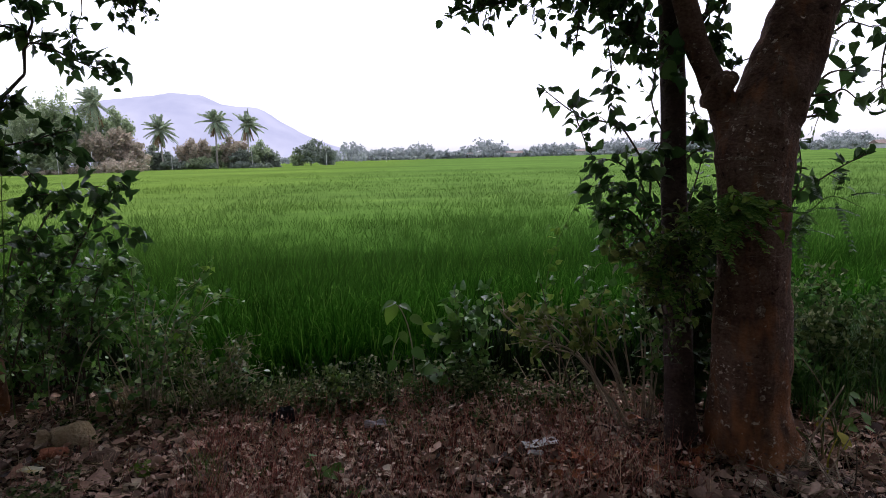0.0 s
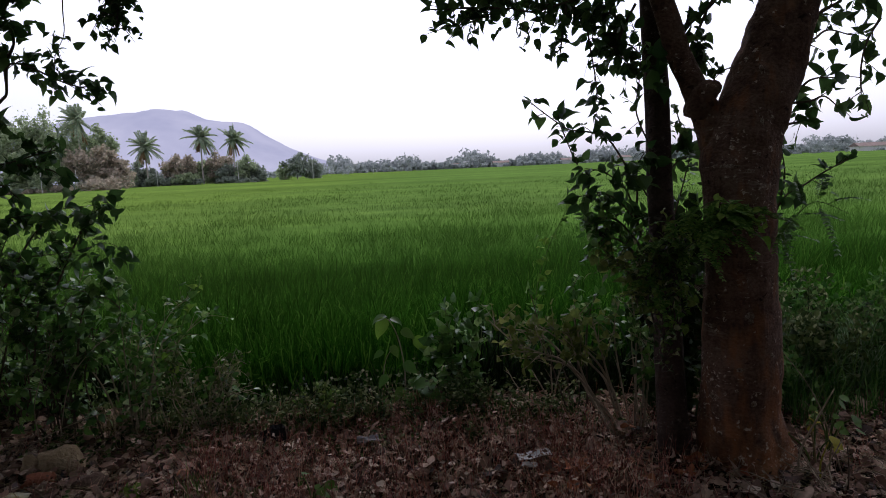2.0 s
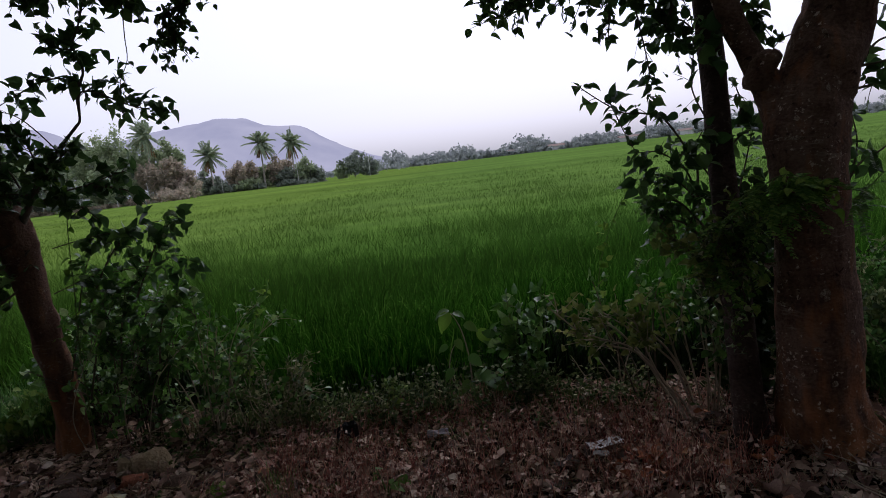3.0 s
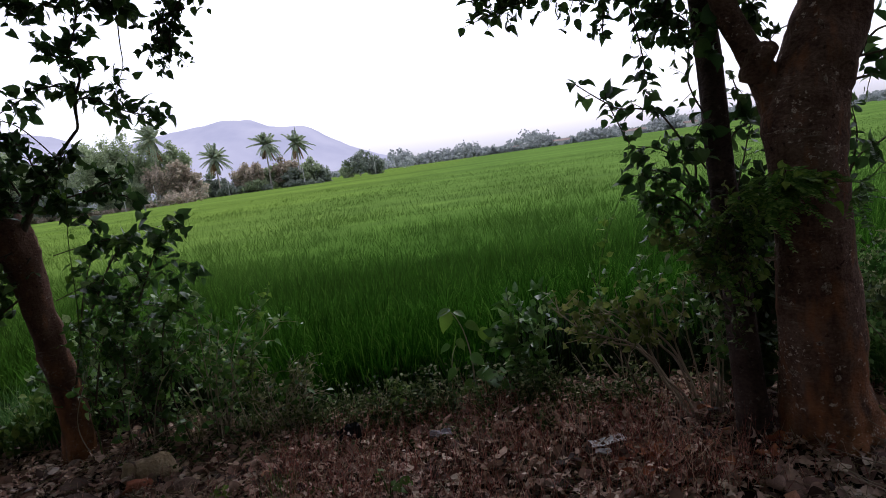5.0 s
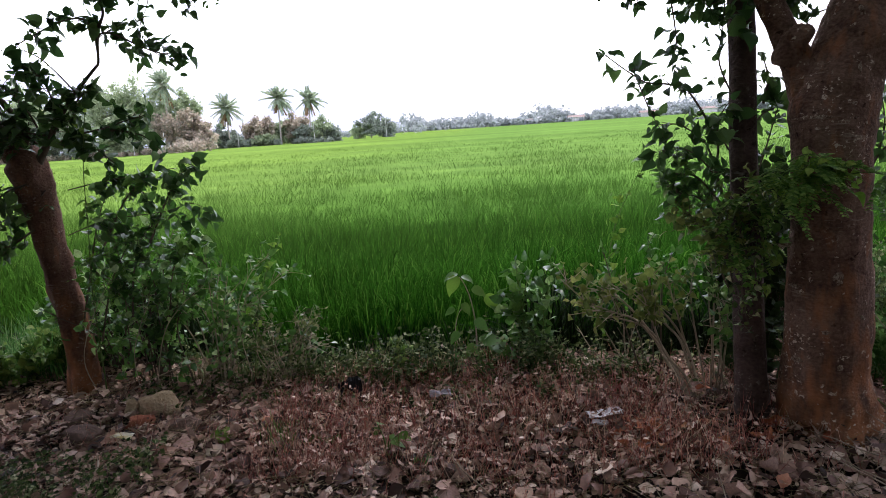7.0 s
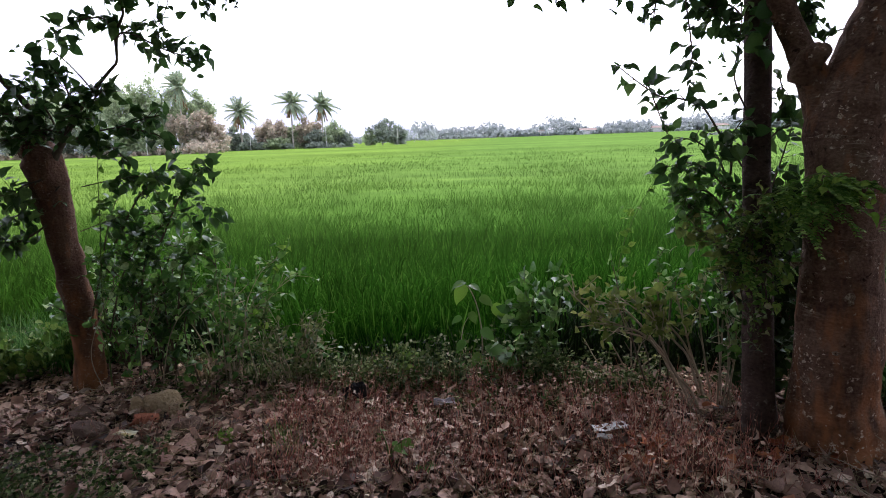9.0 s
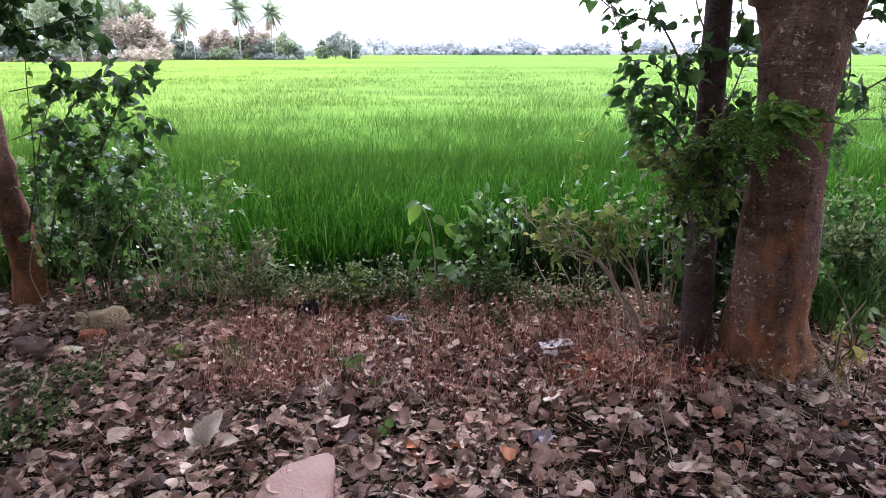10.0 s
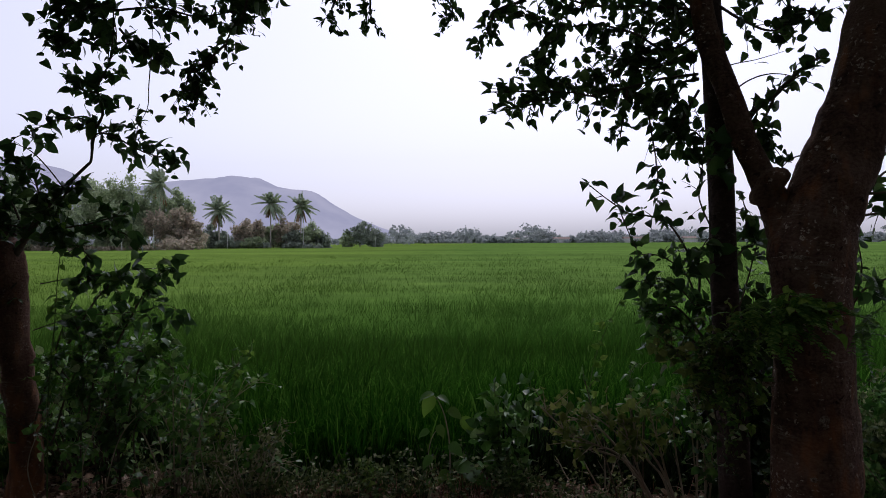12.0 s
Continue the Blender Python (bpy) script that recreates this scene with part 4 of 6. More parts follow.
tagged(shoot, "leafy dark green shoot growing behind the stout trunk", "plant")
child_branch([(1.95, 3.75, -0.05), (1.97, 3.7, 0.8), (2.02, 3.6, 1.35), (2.19, 3.6, 1.49), (2.33, 3.6, 1.57), (2.42, 3.6, 1.61)], shoot, 8, side_len=0.1, per=4, leaf=0.075, own=True)
child_branch([(1.97, 3.7, 0.8), (2.0, 3.65, 1.2), (2.06, 3.6, 1.5), (2.04, 3.6, 1.7)], shoot, 4, side_len=0.08, per=3, leaf=0.08)

# crown of the leaning tree
child_branch([(-2.34, 4, 2.31), (-2.39, 4, 2.46), (-2.54, 4, 2.47), (-2.72, 4, 2.41), (-2.87, 4, 2.35)], leaning, 9, side_len=0.12, per=5, leaf=0.078, own=True)
child_branch([(-2.35, 4, 2.23), (-2.32, 4, 2.37), (-2.21, 4, 2.36), (-2.06, 4, 2.28), (-1.92, 4, 2.23), (-1.81, 4, 2.25)], leaning, 12, side_len=0.12, per=5, leaf=0.078, own=True)
child_branch([(-2.34, 4, 2.37), (-2.27, 4, 2.51), (-2.31, 4, 2.65), (-2.24, 4, 2.79), (-2.18, 4, 2.96), (-2.2, 4, 3.14)], leaning, 13, side_len=0.12, per=5, leaf=0.078, own=True)
child_branch([(-2.3, 4, 2.63), (-2.39, 4, 2.65), (-2.46, 4, 2.7)], leaning, 7, side_len=0.1, per=5, leaf=0.078, own=True)
child_branch([(-2.18, 4, 3), (-2.38, 4, 2.96), (-2.51, 4, 2.94), (-2.61, 4, 2.98)], leaning, 10, side_len=0.12, per=4, leaf=0.085)
child_branch([(-2.13, 3.95, 3.01), (-2.05, 3.95, 2.92), (-1.96, 3.95, 2.89), (-1.86, 3.95, 2.83)], leaning, 10, side_len=0.12, per=5, leaf=0.08)
child_branch([(-2.17, 3.95, 3.12), (-1.88, 3.95, 3.13), (-1.64, 3.95, 3.07), (-1.39, 3.95, 3.1), (-1.26, 3.95, 3.14)], leaning, 22, side_len=0.16, per=5, leaf=0.07)
child_branch([(-2.2, 3.95, 3.33), (-1.88, 3.95, 3.28), (-1.53, 3.95, 3.27), (-1.32, 3.95, 3.3)], leaning, 22, side_len=0.17, per=5, leaf=0.07)
child_branch([(-2.21, 3.95, 3.15), (-2.31, 3.95, 3.14), (-2.42, 3.95, 3.18), (-2.5, 3.95, 3.13)], leaning, 14, side_len=0.14, per=5, leaf=0.08)
child_branch([(-1.28, 3.85, 3.16), (-1.32, 3.85, 3.02), (-1.39, 3.85, 2.94), (-1.43, 3.85, 2.83)], leaning, 8, side_len=0.1, per=4, leaf=0.065)
child_branch([(-1.4, 3.8, 2.85), (-1.49, 3.8, 2.77), (-1.54, 3.8, 2.68), (-1.57, 3.8, 2.6), (-1.59, 3.8, 2.49)], leaning, 17, side_len=0.1, per=6, leaf=0.05)
child_branch([(-1.45, 3.8, 2.75), (-1.59, 3.8, 2.72), (-1.64, 3.8, 2.62), (-1.67, 3.8, 2.55)], leaning, 8, side_len=0.1, per=6, leaf=0.045)
child_branch([(-1.9, 3.9, 2.85), (-1.92, 3.9, 2.65), (-1.93, 3.9, 2.51), (-1.99, 3.9, 2.4), (-2.01, 3.9, 2.31)], leaning, 5, side_len=0.06, per=3, leaf=0.065, r0=0.004, bare=0.5)
child_branch([(-2.52, 4, 2.02), (-2.63, 4, 2.16), (-2.74, 4, 2.27), (-2.85, 4, 2.32), (-2.99, 4, 2.33)], leaning, 3, side_len=0.05, per=1, leaf=0.05, r0=0.005)
child_branch([(-2.79, 4, 1.74), (-2.86, 4, 1.92), (-2.94, 4, 2.04), (-3.03, 4, 2.12)], leaning, 14, side_len=0.14, per=5, leaf=0.078, own=True)
child_branch([(-2.76, 3.98, 1.75), (-2.68, 3.98, 1.94), (-2.72, 3.98, 2.12), (-2.79, 3.98, 2.2)], leaning, 13, side_len=0.13, per=5, leaf=0.078, own=True)
child_branch([(-2.81, 3.95, 1.74), (-2.95, 3.95, 1.86), (-3.06, 3.95, 1.9), (-3.17, 3.95, 1.93)], leaning, 12, side_len=0.14, per=4, leaf=0.08)
child_branch([(-2.75, 3.95, 1.79), (-2.88, 3.95, 1.81), (-3, 3.95, 1.78), (-3.12, 3.95, 1.75)], leaning, 12, side_len=0.14, per=4, leaf=0.08)
child_branch([(-2.73, 3.95, 1.77), (-2.6, 3.95, 1.89), (-2.51, 3.95, 1.97), (-2.46, 3.95, 2.07)], leaning, 12, side_len=0.14, per=4, leaf=0.08)
child_branch([(-2.72, 3.98, 1.73), (-2.56, 3.98, 1.78), (-2.37, 3.98, 1.81), (-2.21, 3.98, 1.85), (-2.1, 3.98, 1.87)], leaning, 13, side_len=0.1, per=5, leaf=0.078, own=True)
child_branch([(-2.37, 3.98, 1.8), (-2.24, 3.98, 1.78), (-2.13, 3.98, 1.75), (-2.04, 3.98, 1.68)], leaning, 7, side_len=0.08, per=3, leaf=0.078, own=True)
child_branch([(-2.72, 3.98, 1.72), (-2.57, 3.98, 1.71), (-2.44, 3.98, 1.68), (-2.34, 3.98, 1.59)], leaning, 10, side_len=0.1, per=4, leaf=0.08, own=True)
child_branch([(-2.66, 3.95, 1.44), (-2.43, 3.95, 1.48), (-2.23, 3.95, 1.5), (-2.04, 3.95, 1.53), (-1.87, 3.95, 1.54), (-1.79, 3.95, 1.58)], leaning, 10, side_len=0.1, per=4, leaf=0.075, own=True, r0=0.004)
child_branch([(-2.71, 3.95, 1.15), (-2.46, 3.95, 1.23), (-2.27, 3.95, 1.25), (-2.03, 3.95, 1.27), (-1.86, 3.95, 1.31), (-1.76, 3.95, 1.27)], leaning, 10, side_len=0.12, per=4, leaf=0.08, own=True, r0=0.004)
child_branch([(-2.48, 3.95, 1.07), (-2.31, 3.95, 1.33), (-2.21, 3.95, 1.43), (-2.15, 3.95, 1.47)], leaning, 9, side_len=0.1, per=4, leaf=0.07, mat=LEAF_BUSH)
child_branch([(-2.17, 3.95, 1.07), (-2.03, 3.95, 1.32), (-1.95, 3.95, 1.44), (-1.88, 3.95, 1.51)], leaning, 9, side_len=0.1, per=4, leaf=0.07, mat=LEAF_BUSH)
child_branch([(-2.97, 4, 1.49), (-3.09, 4, 1.46), (-3.22, 4, 1.4), (-3.35, 4, 1.39)], leaning, 9, side_len=0.12, per=4, leaf=0.08)
child_branch([(-2.98, 4, 1.19), (-3.15, 4, 1.1), (-3.28, 4, 1.08), (-3.4, 4, 1.1)], leaning, 8, side_len=0.12, per=4, leaf=0.08)
child_branch([(-2.89, 4.05, 1.44), (-3.04, 4.05, 1.3), (-3.21, 4.05, 1.26), (-3.34, 4.05, 1.19)], leaning, 10, side_len=0.13, per=4, leaf=0.08)
child_branch([(-2.74, 4, 0.57), (-2.64, 4, 0.88), (-2.56, 4, 1.14), (-2.46, 4, 1.36), (-2.32, 4, 1.5)], leaning, 10, side_len=0.14, per=4, leaf=0.07, mat=LEAF_BUSH, r0=0.007)
child_branch([(-2.4, 4, 0.56), (-2.34, 4, 0.87), (-2.25, 4, 1.1), (-2.11, 4, 1.21)], leaning, 10, side_len=0.14, per=4, leaf=0.07, mat=LEAF_BUSH, r0=0.007)
child_branch([(-2.14, 4, 0.56), (-2.07, 4, 0.87), (-1.97, 4, 1.02), (-1.91, 4, 1.09)], leaning, 10, side_len=0.14, per=4, leaf=0.07, mat=LEAF_BUSH, r0=0.007)
child_branch([(-2.64, 4, 0.41), (-2.51, 4, 0.8), (-2.38, 4, 1.02), (-2.32, 4, 1.17)], leaning, 10, side_len=0.14, per=4, leaf=0.07, mat=LEAF_BUSH, r0=0.007)


thicket = empty("thicket", (-2.4, 4.15, 0.0))
tagged(thicket, "upright leafy shoots crowding beside the leaning trunk", "shrub")
for k in range(4):
    sx, sy = rng.uniform(-2.75, -2.0), rng.uniform(4.0, 4.3)
    top = rng.uniform(1.05, 1.6) - 0.35 * max(0.0, sx + 2.3)
    child_branch([(sx, sy, -0.03), (sx + rng.normal() * 0.08, sy, 0.5), (sx + rng.normal() * 0.12, sy - 0.05, 0.9), (sx + rng.normal() * 0.18, sy - 0.08, top)], thicket, 12,
                 side_len=0.15, per=5, leaf=0.06, mat=LEAF_BUSH if k % 3 else LEAF, name="stem", r0=0.006)


def crown(thing, centre, radii, count, leaf, floor, seed):
    """The high leaves of a tree, in clumps; floor(y): the height that keeps them above the camera's view."""
    r = np.random.default_rng(seed)
    o = np.array(thing.location)
    k = 320
    c = unit(r.normal(size=(k, 3))) * (0.55 + 0.45 * r.random((k, 1)) ** 0.5) * np.array(radii) + np.array(centre)
    c = c[c[:, 2] > floor(c[:, 1])]
    idx = r.integers(0, len(c), count)
    at = c[idx] + r.normal(size=(count, 3)) * np.array(radii).mean() * 0.11
    at = at[at[:, 2] > floor(at[:, 1])]
    way = unit(r.normal(size=at.shape) + np.array((0, 0, -0.4)))
    V, F = strew(SMALL_V * (1.7, 1, 1), SMALL_T, frames_of(way, r.normal(size=at.shape)), leaf * (0.7 + 0.6 * r.random(len(at))), at - o)
    return part("crown", mesh_of("crown", V, [F], LEAF), thing, "dense high leaves out of view, added to shade the ground", kind="stuff")


# Unseen crowns, widened and thickened to darken the bank and the near rice.
crown(tree, (0.8, 2.6, 6.6), (7.0, 7.0, 2.6), 30000, 0.212, lambda y: 3.2 + 0.42 * np.maximum(y - 2.5, -1), 21)
crown(leaning, (-3.6, 3.6, 5.2), (3.2, 4.0, 1.7), 11000, 0.2, lambda y: 3.2 + 0.42 * np.maximum(y - 3.0, 0), 22)


# ---- bushes and low plants ----
def bush(name, label, category, at, stems, height, spread, leaf, per_side, mat, wood, seed, lean=(0, 0), r0=0.007, side_len=0.12, droop=0.3, bare=0.25):
    """Stems from one foot that fan out, each with leafy side twigs above its bare part."""
    r = np.random.default_rng(seed)
    thing = empty(name, (at[0], at[1], float(ground_z(np.array(at[0]), np.array(at[1]))) - 0.01))
    tagged(thing, label, category)
    for k in range(stems):
        a = r.random() * 2 * np.pi
        q = spread * (0.3 + 0.8 * r.random())
        h = height * (0.6 + 0.5 * r.random())
        ex, ey = math.cos(a) * q + lean[0], math.sin(a) * q * 0.6 + lean[1]
        f = (math.cos(a) * 0.05, math.sin(a) * 0.05, -0.02)
        mid = (f[0] + ex * 0.35 + r.normal() * 0.06, f[1] + ey * 0.35, h * (0.5 + 0.25 * r.random()))
        end = (ex, ey, h)
        bits, ats, ways = spray([f, mid, end], per_side, side_len, 4, droop, r0)
        V, polys = joined(bits)
        st = part("stem", mesh_of("stem", V, polys, wood), thing)
        keep = ats[:, 2] > bare * h
        ats, ways = ats[keep], ways[keep]
        LV, LF = leaf_cloud(leaf_turns(ways, 0.35), (leaf * (0.45 + 0.7 * r.random(len(ats))))[:, None] * np.ones(3), ats, BENT_SMALL, LEAF_T)
        part("leaves", mesh_of("leaves", LV, [LF], mat), st, kind="stuff")
    return thing


bush("bush", "tangled dark green bush with glossy leaves at the tree foot", "bush", (-2.4, 4.2), 13, 1.0, 0.62, 0.075, 10, LEAF_BUSH, TWIG, 31, side_len=0.17)
bush("bush", "loose bush of bent pale twigs and dull green leaves", "bush", (-1.95, 4.25), 15, 0.85, 0.55, 0.06, 11, LEAF_BUSH, STEM_PALE, 32, side_len=0.16)
bush("bush", "low half-dry bush with small pale leaves and twigs", "bush", (-1.42, 4.2), 22, 0.5, 0.36, 0.04, 10, HALF_DRY, STEM_PALE, 33, r0=0.005)
bush("bush", "dark bush in the shade behind the leaning tree", "bush", (-2.8, 4.45), 14, 0.95, 0.5, 0.08, 9, LEAF_BUSH, TWIG, 34)
# arching pale twigs that rise out of the bushes
arching = empty("bush", (-2.3, 4.0, 0.0))
tagged(arching, "long arching pale twigs with few leaves", "bush")
for pts in ([(-2.45, 4.05, -0.03), (-2.4, 3.95, 0.3), (-2.3, 3.9, 0.52), (-2.17, 3.88, 0.75)], [(-2.35, 4.05, -0.03), (-2.15, 3.9, 0.45), (-1.98, 3.85, 0.66), (-1.8, 3.85, 0.8)],
            [(-2.6, 4.0, -0.03), (-2.3, 3.85, 0.16), (-1.95, 3.8, 0.3), (-1.6, 3.8, 0.38)], [(-2.7, 4.0, -0.03), (-2.72, 3.9, 0.3), (-2.6, 3.88, 0.6), (-2.45, 3.9, 0.85)],
            [(-1.7, 4.2, -0.03), (-1.72, 4.1, 0.5), (-1.6, 4.1, 0.8), (-1.45, 4.1, 0.93)], [(-1.6, 4.2, -0.03), (-1.5, 4.0, 0.2), (-1.3, 3.95, 0.3), (-1.05, 3.95, 0.36)]):
    child_branch(pts, arching, 8, side_len=0.12, per=2, leaf=0.05, mat=LEAF_BUSH, wood=STEM_PALE, name="stem", r0=0.0045, bare=0.5, droop=0.0)
shrub = empty("bush", (1.17, 3.62, 0.0))
tagged(shrub, "olive shrub on bare pale stems that fan out", "bush")
for pts in ([(1.17, 3.6, -0.03), (1.17, 3.78, 0.12), (1.12, 3.85, 0.32), (1.05, 3.86, 0.41), (0.96, 3.87, 0.5), (0.72, 3.87, 0.69)],
            [(1.16, 3.6, -0.03), (1.08, 3.8, 0.17), (0.98, 3.86, 0.32), (0.86, 3.87, 0.46), (0.74, 3.87, 0.51), (0.6, 3.87, 0.57)],
            [(1.15, 3.62, -0.03), (1.04, 3.9, 0.2), (0.96, 3.94, 0.36), (0.81, 3.95, 0.55), (0.7, 3.95, 0.62), (0.5, 3.95, 0.67)],
            [(1.19, 3.61, -0.03), (1.2, 3.85, 0.14), (1.15, 3.9, 0.33), (1.11, 3.9, 0.49), (1.05, 3.9, 0.7)],
            [(1.17, 3.58, -0.03), (1.12, 3.76, 0.14), (1.02, 3.8, 0.26), (0.93, 3.8, 0.5), (0.88, 3.8, 0.68)],
            [(1.18, 3.62, -0.03), (1.18, 3.84, 0.2), (1.1, 3.88, 0.4), (0.98, 3.88, 0.56), (0.93, 3.88, 0.74)],
            [(1.15, 3.6, -0.03), (1.04, 3.86, 0.24), (0.92, 3.92, 0.4), (0.66, 3.94, 0.5), (0.42, 3.94, 0.72)]):
    child_branch(pts, shrub, 5, side_len=0.18, per=5, leaf=0.05, mat=LEAF_OLIVE, wood=STEM_PALE, name="stem", r0=0.011, bare=0.66, droop=0.0, width=1.3)
shrub2 = empty("bush", (0.86, 4.2, 0.0))
tagged(shrub2, "forked pale bare twigs rising from the bank", "bush")
for pts in ([(0.86, 4.2, -0.03), (0.81, 4.25, 0.13), (0.73, 4.3, 0.28), (0.68, 4.3, 0.41)], [(0.86, 4.2, -0.03), (0.865, 4.25, 0.14), (0.87, 4.3, 0.28), (0.88, 4.3, 0.37)],
            [(0.86, 4.2, 0.0), (0.92, 4.25, 0.1), (1.02, 4.3, 0.17)], [(0.86, 4.2, 0.02), (0.94, 4.25, 0.07), (1.06, 4.3, 0.14)], [(0.86, 4.22, 0.05), (0.9, 4.25, 0.2), (0.96, 4.3, 0.32)],
            [(0.88, 4.2, -0.03), (0.72, 4.18, 0.08), (0.62, 4.15, 0.2), (0.55, 4.15, 0.33)]):
    child_branch(pts, shrub2, 2, side_len=0.1, per=1, leaf=0.03, mat=LEAF_OLIVE, wood=STEM_PALE, name="stem", r0=0.008, bare=0.5, droop=0.0)
bush("bush", "leafy bush filling the gap behind both trunks, shade put into its leaf colour", "bush", (1.58, 4.0), 34, 1.25, 0.2, 0.09, 15, LEAF_SHADED, TWIG, 39, bare=0.0)
bush("bush", "leafy green shrub leaning over the bank", "bush", (1.0, 4.05), 4, 0.85, 0.26, 0.06, 14, LEAF_BUSH, TWIG, 36, lean=(-0.05, 0.1), bare=0.75)
bush("bush", "green shrub in front of the slender trunk", "bush", (1.28, 3.74), 4, 1.05, 0.12, 0.06, 14, LEAF_BUSH, STEM_PALE, 37, bare=0.55)
bush("bush", "green shrub with broad leaves on the bank edge", "bush", (0.27, 4.3), 9, 0.72, 0.22, 0.085, 7, LEAF_BUSH, STEM_GREEN, 38, bare=0.1)
bush("weed_clump", "small fresh yellow-green weed on the bank edge", "weeds", (-0.69, 4.2), 7, 0.26, 0.11, 0.034, 7, WEED, STEM_GREEN, 56, side_len=0.05, r0=0.003, bare=0.15)
for bx, by, bs, h in ((2.75, 4.2, 41, 0.6), (3.2, 4.4, 42, 0.75), (2.35, 4.25, 43, 0.62), (3.7, 4.2, 44, 0.7), (2.6, 4.6, 48, 0.7), (2.95, 4.75, 49, 0.7), (2.2, 4.0, 50, 0.45)):
    bush("weed_clump", "tall feathery green weeds on the shady bank", "weeds", (bx, by), 16, h, 0.35, 0.05, 12, WEED_DARK if bs % 2 else GRASS, STEM_GREEN, bs, r0=0.004, bare=0.05)
for bx, by, bs in ((-3.5, 4.2, 45), (-3.9, 3.9, 46), (-3.3, 4.6, 47)):
    bush("weed_clump", "low pale green weeds beside the leaning trunk", "weeds", (bx, by), 12, 0.32, 0.25, 0.07, 8, WEED, STEM_GREEN, bs, r0=0.004, bare=0.05)


def big_leaf_plant(at, label, stalks, height, leaf, mat, seed, name="broadleaf_plant"):
    """A soft plant with a few large leaves, each on a stalk of its own."""
    r = np.random.default_rng(seed)
    z = float(ground_z(np.array(at[0]), np.array(at[1])))
    thing = tagged(empty(name, (at[0], at[1], z - 0.005)), label, "plant")
    one = mesh_of("leaf", LEAF_V * (1.35, 1, 1), [LEAF_T], mat)
    for k in range(stalks):
        a = 2 * np.pi * (k + r.random() * 0.7) / stalks
        q = height * (0.15 + 0.35 * r.random())
        h = height * (0.45 + 0.55 * r.random())
        e = np.array((math.cos(a) * q, math.sin(a) * q, h))
        V, Q, T = tube(smooth_path([(0, 0, -0.02), (e[0] * 0.3, e[1] * 0.3, h * 0.6), tuple(e)], 9), [0.006, 0.003], 5)
        st = part("stalk", mesh_of("stalk", V, [Q, T], STEM_GREEN), thing)
        for j in range(3):
            w = unit(np.array((math.cos(a + (j - 1) * 1.1), math.sin(a + (j - 1) * 1.1) - 0.2, -0.25 - 0.35 * r.random())))
            R = frames_of(w, np.array((0.0, -0.4, 1.0)) + r.normal(size=3) * 0.35)
            s = leaf * (0.55 + 0.6 * r.random())
            ob = part("leaf", one, st)
            p = e * (1.0, 1.0, 1.0 - 0.14 * j)
            ob.matrix_basis = Matrix.Translation(p) @ Matrix(R.tolist()).to_4x4() @ Matrix.Diagonal((s, s, s, 1))
    return thing


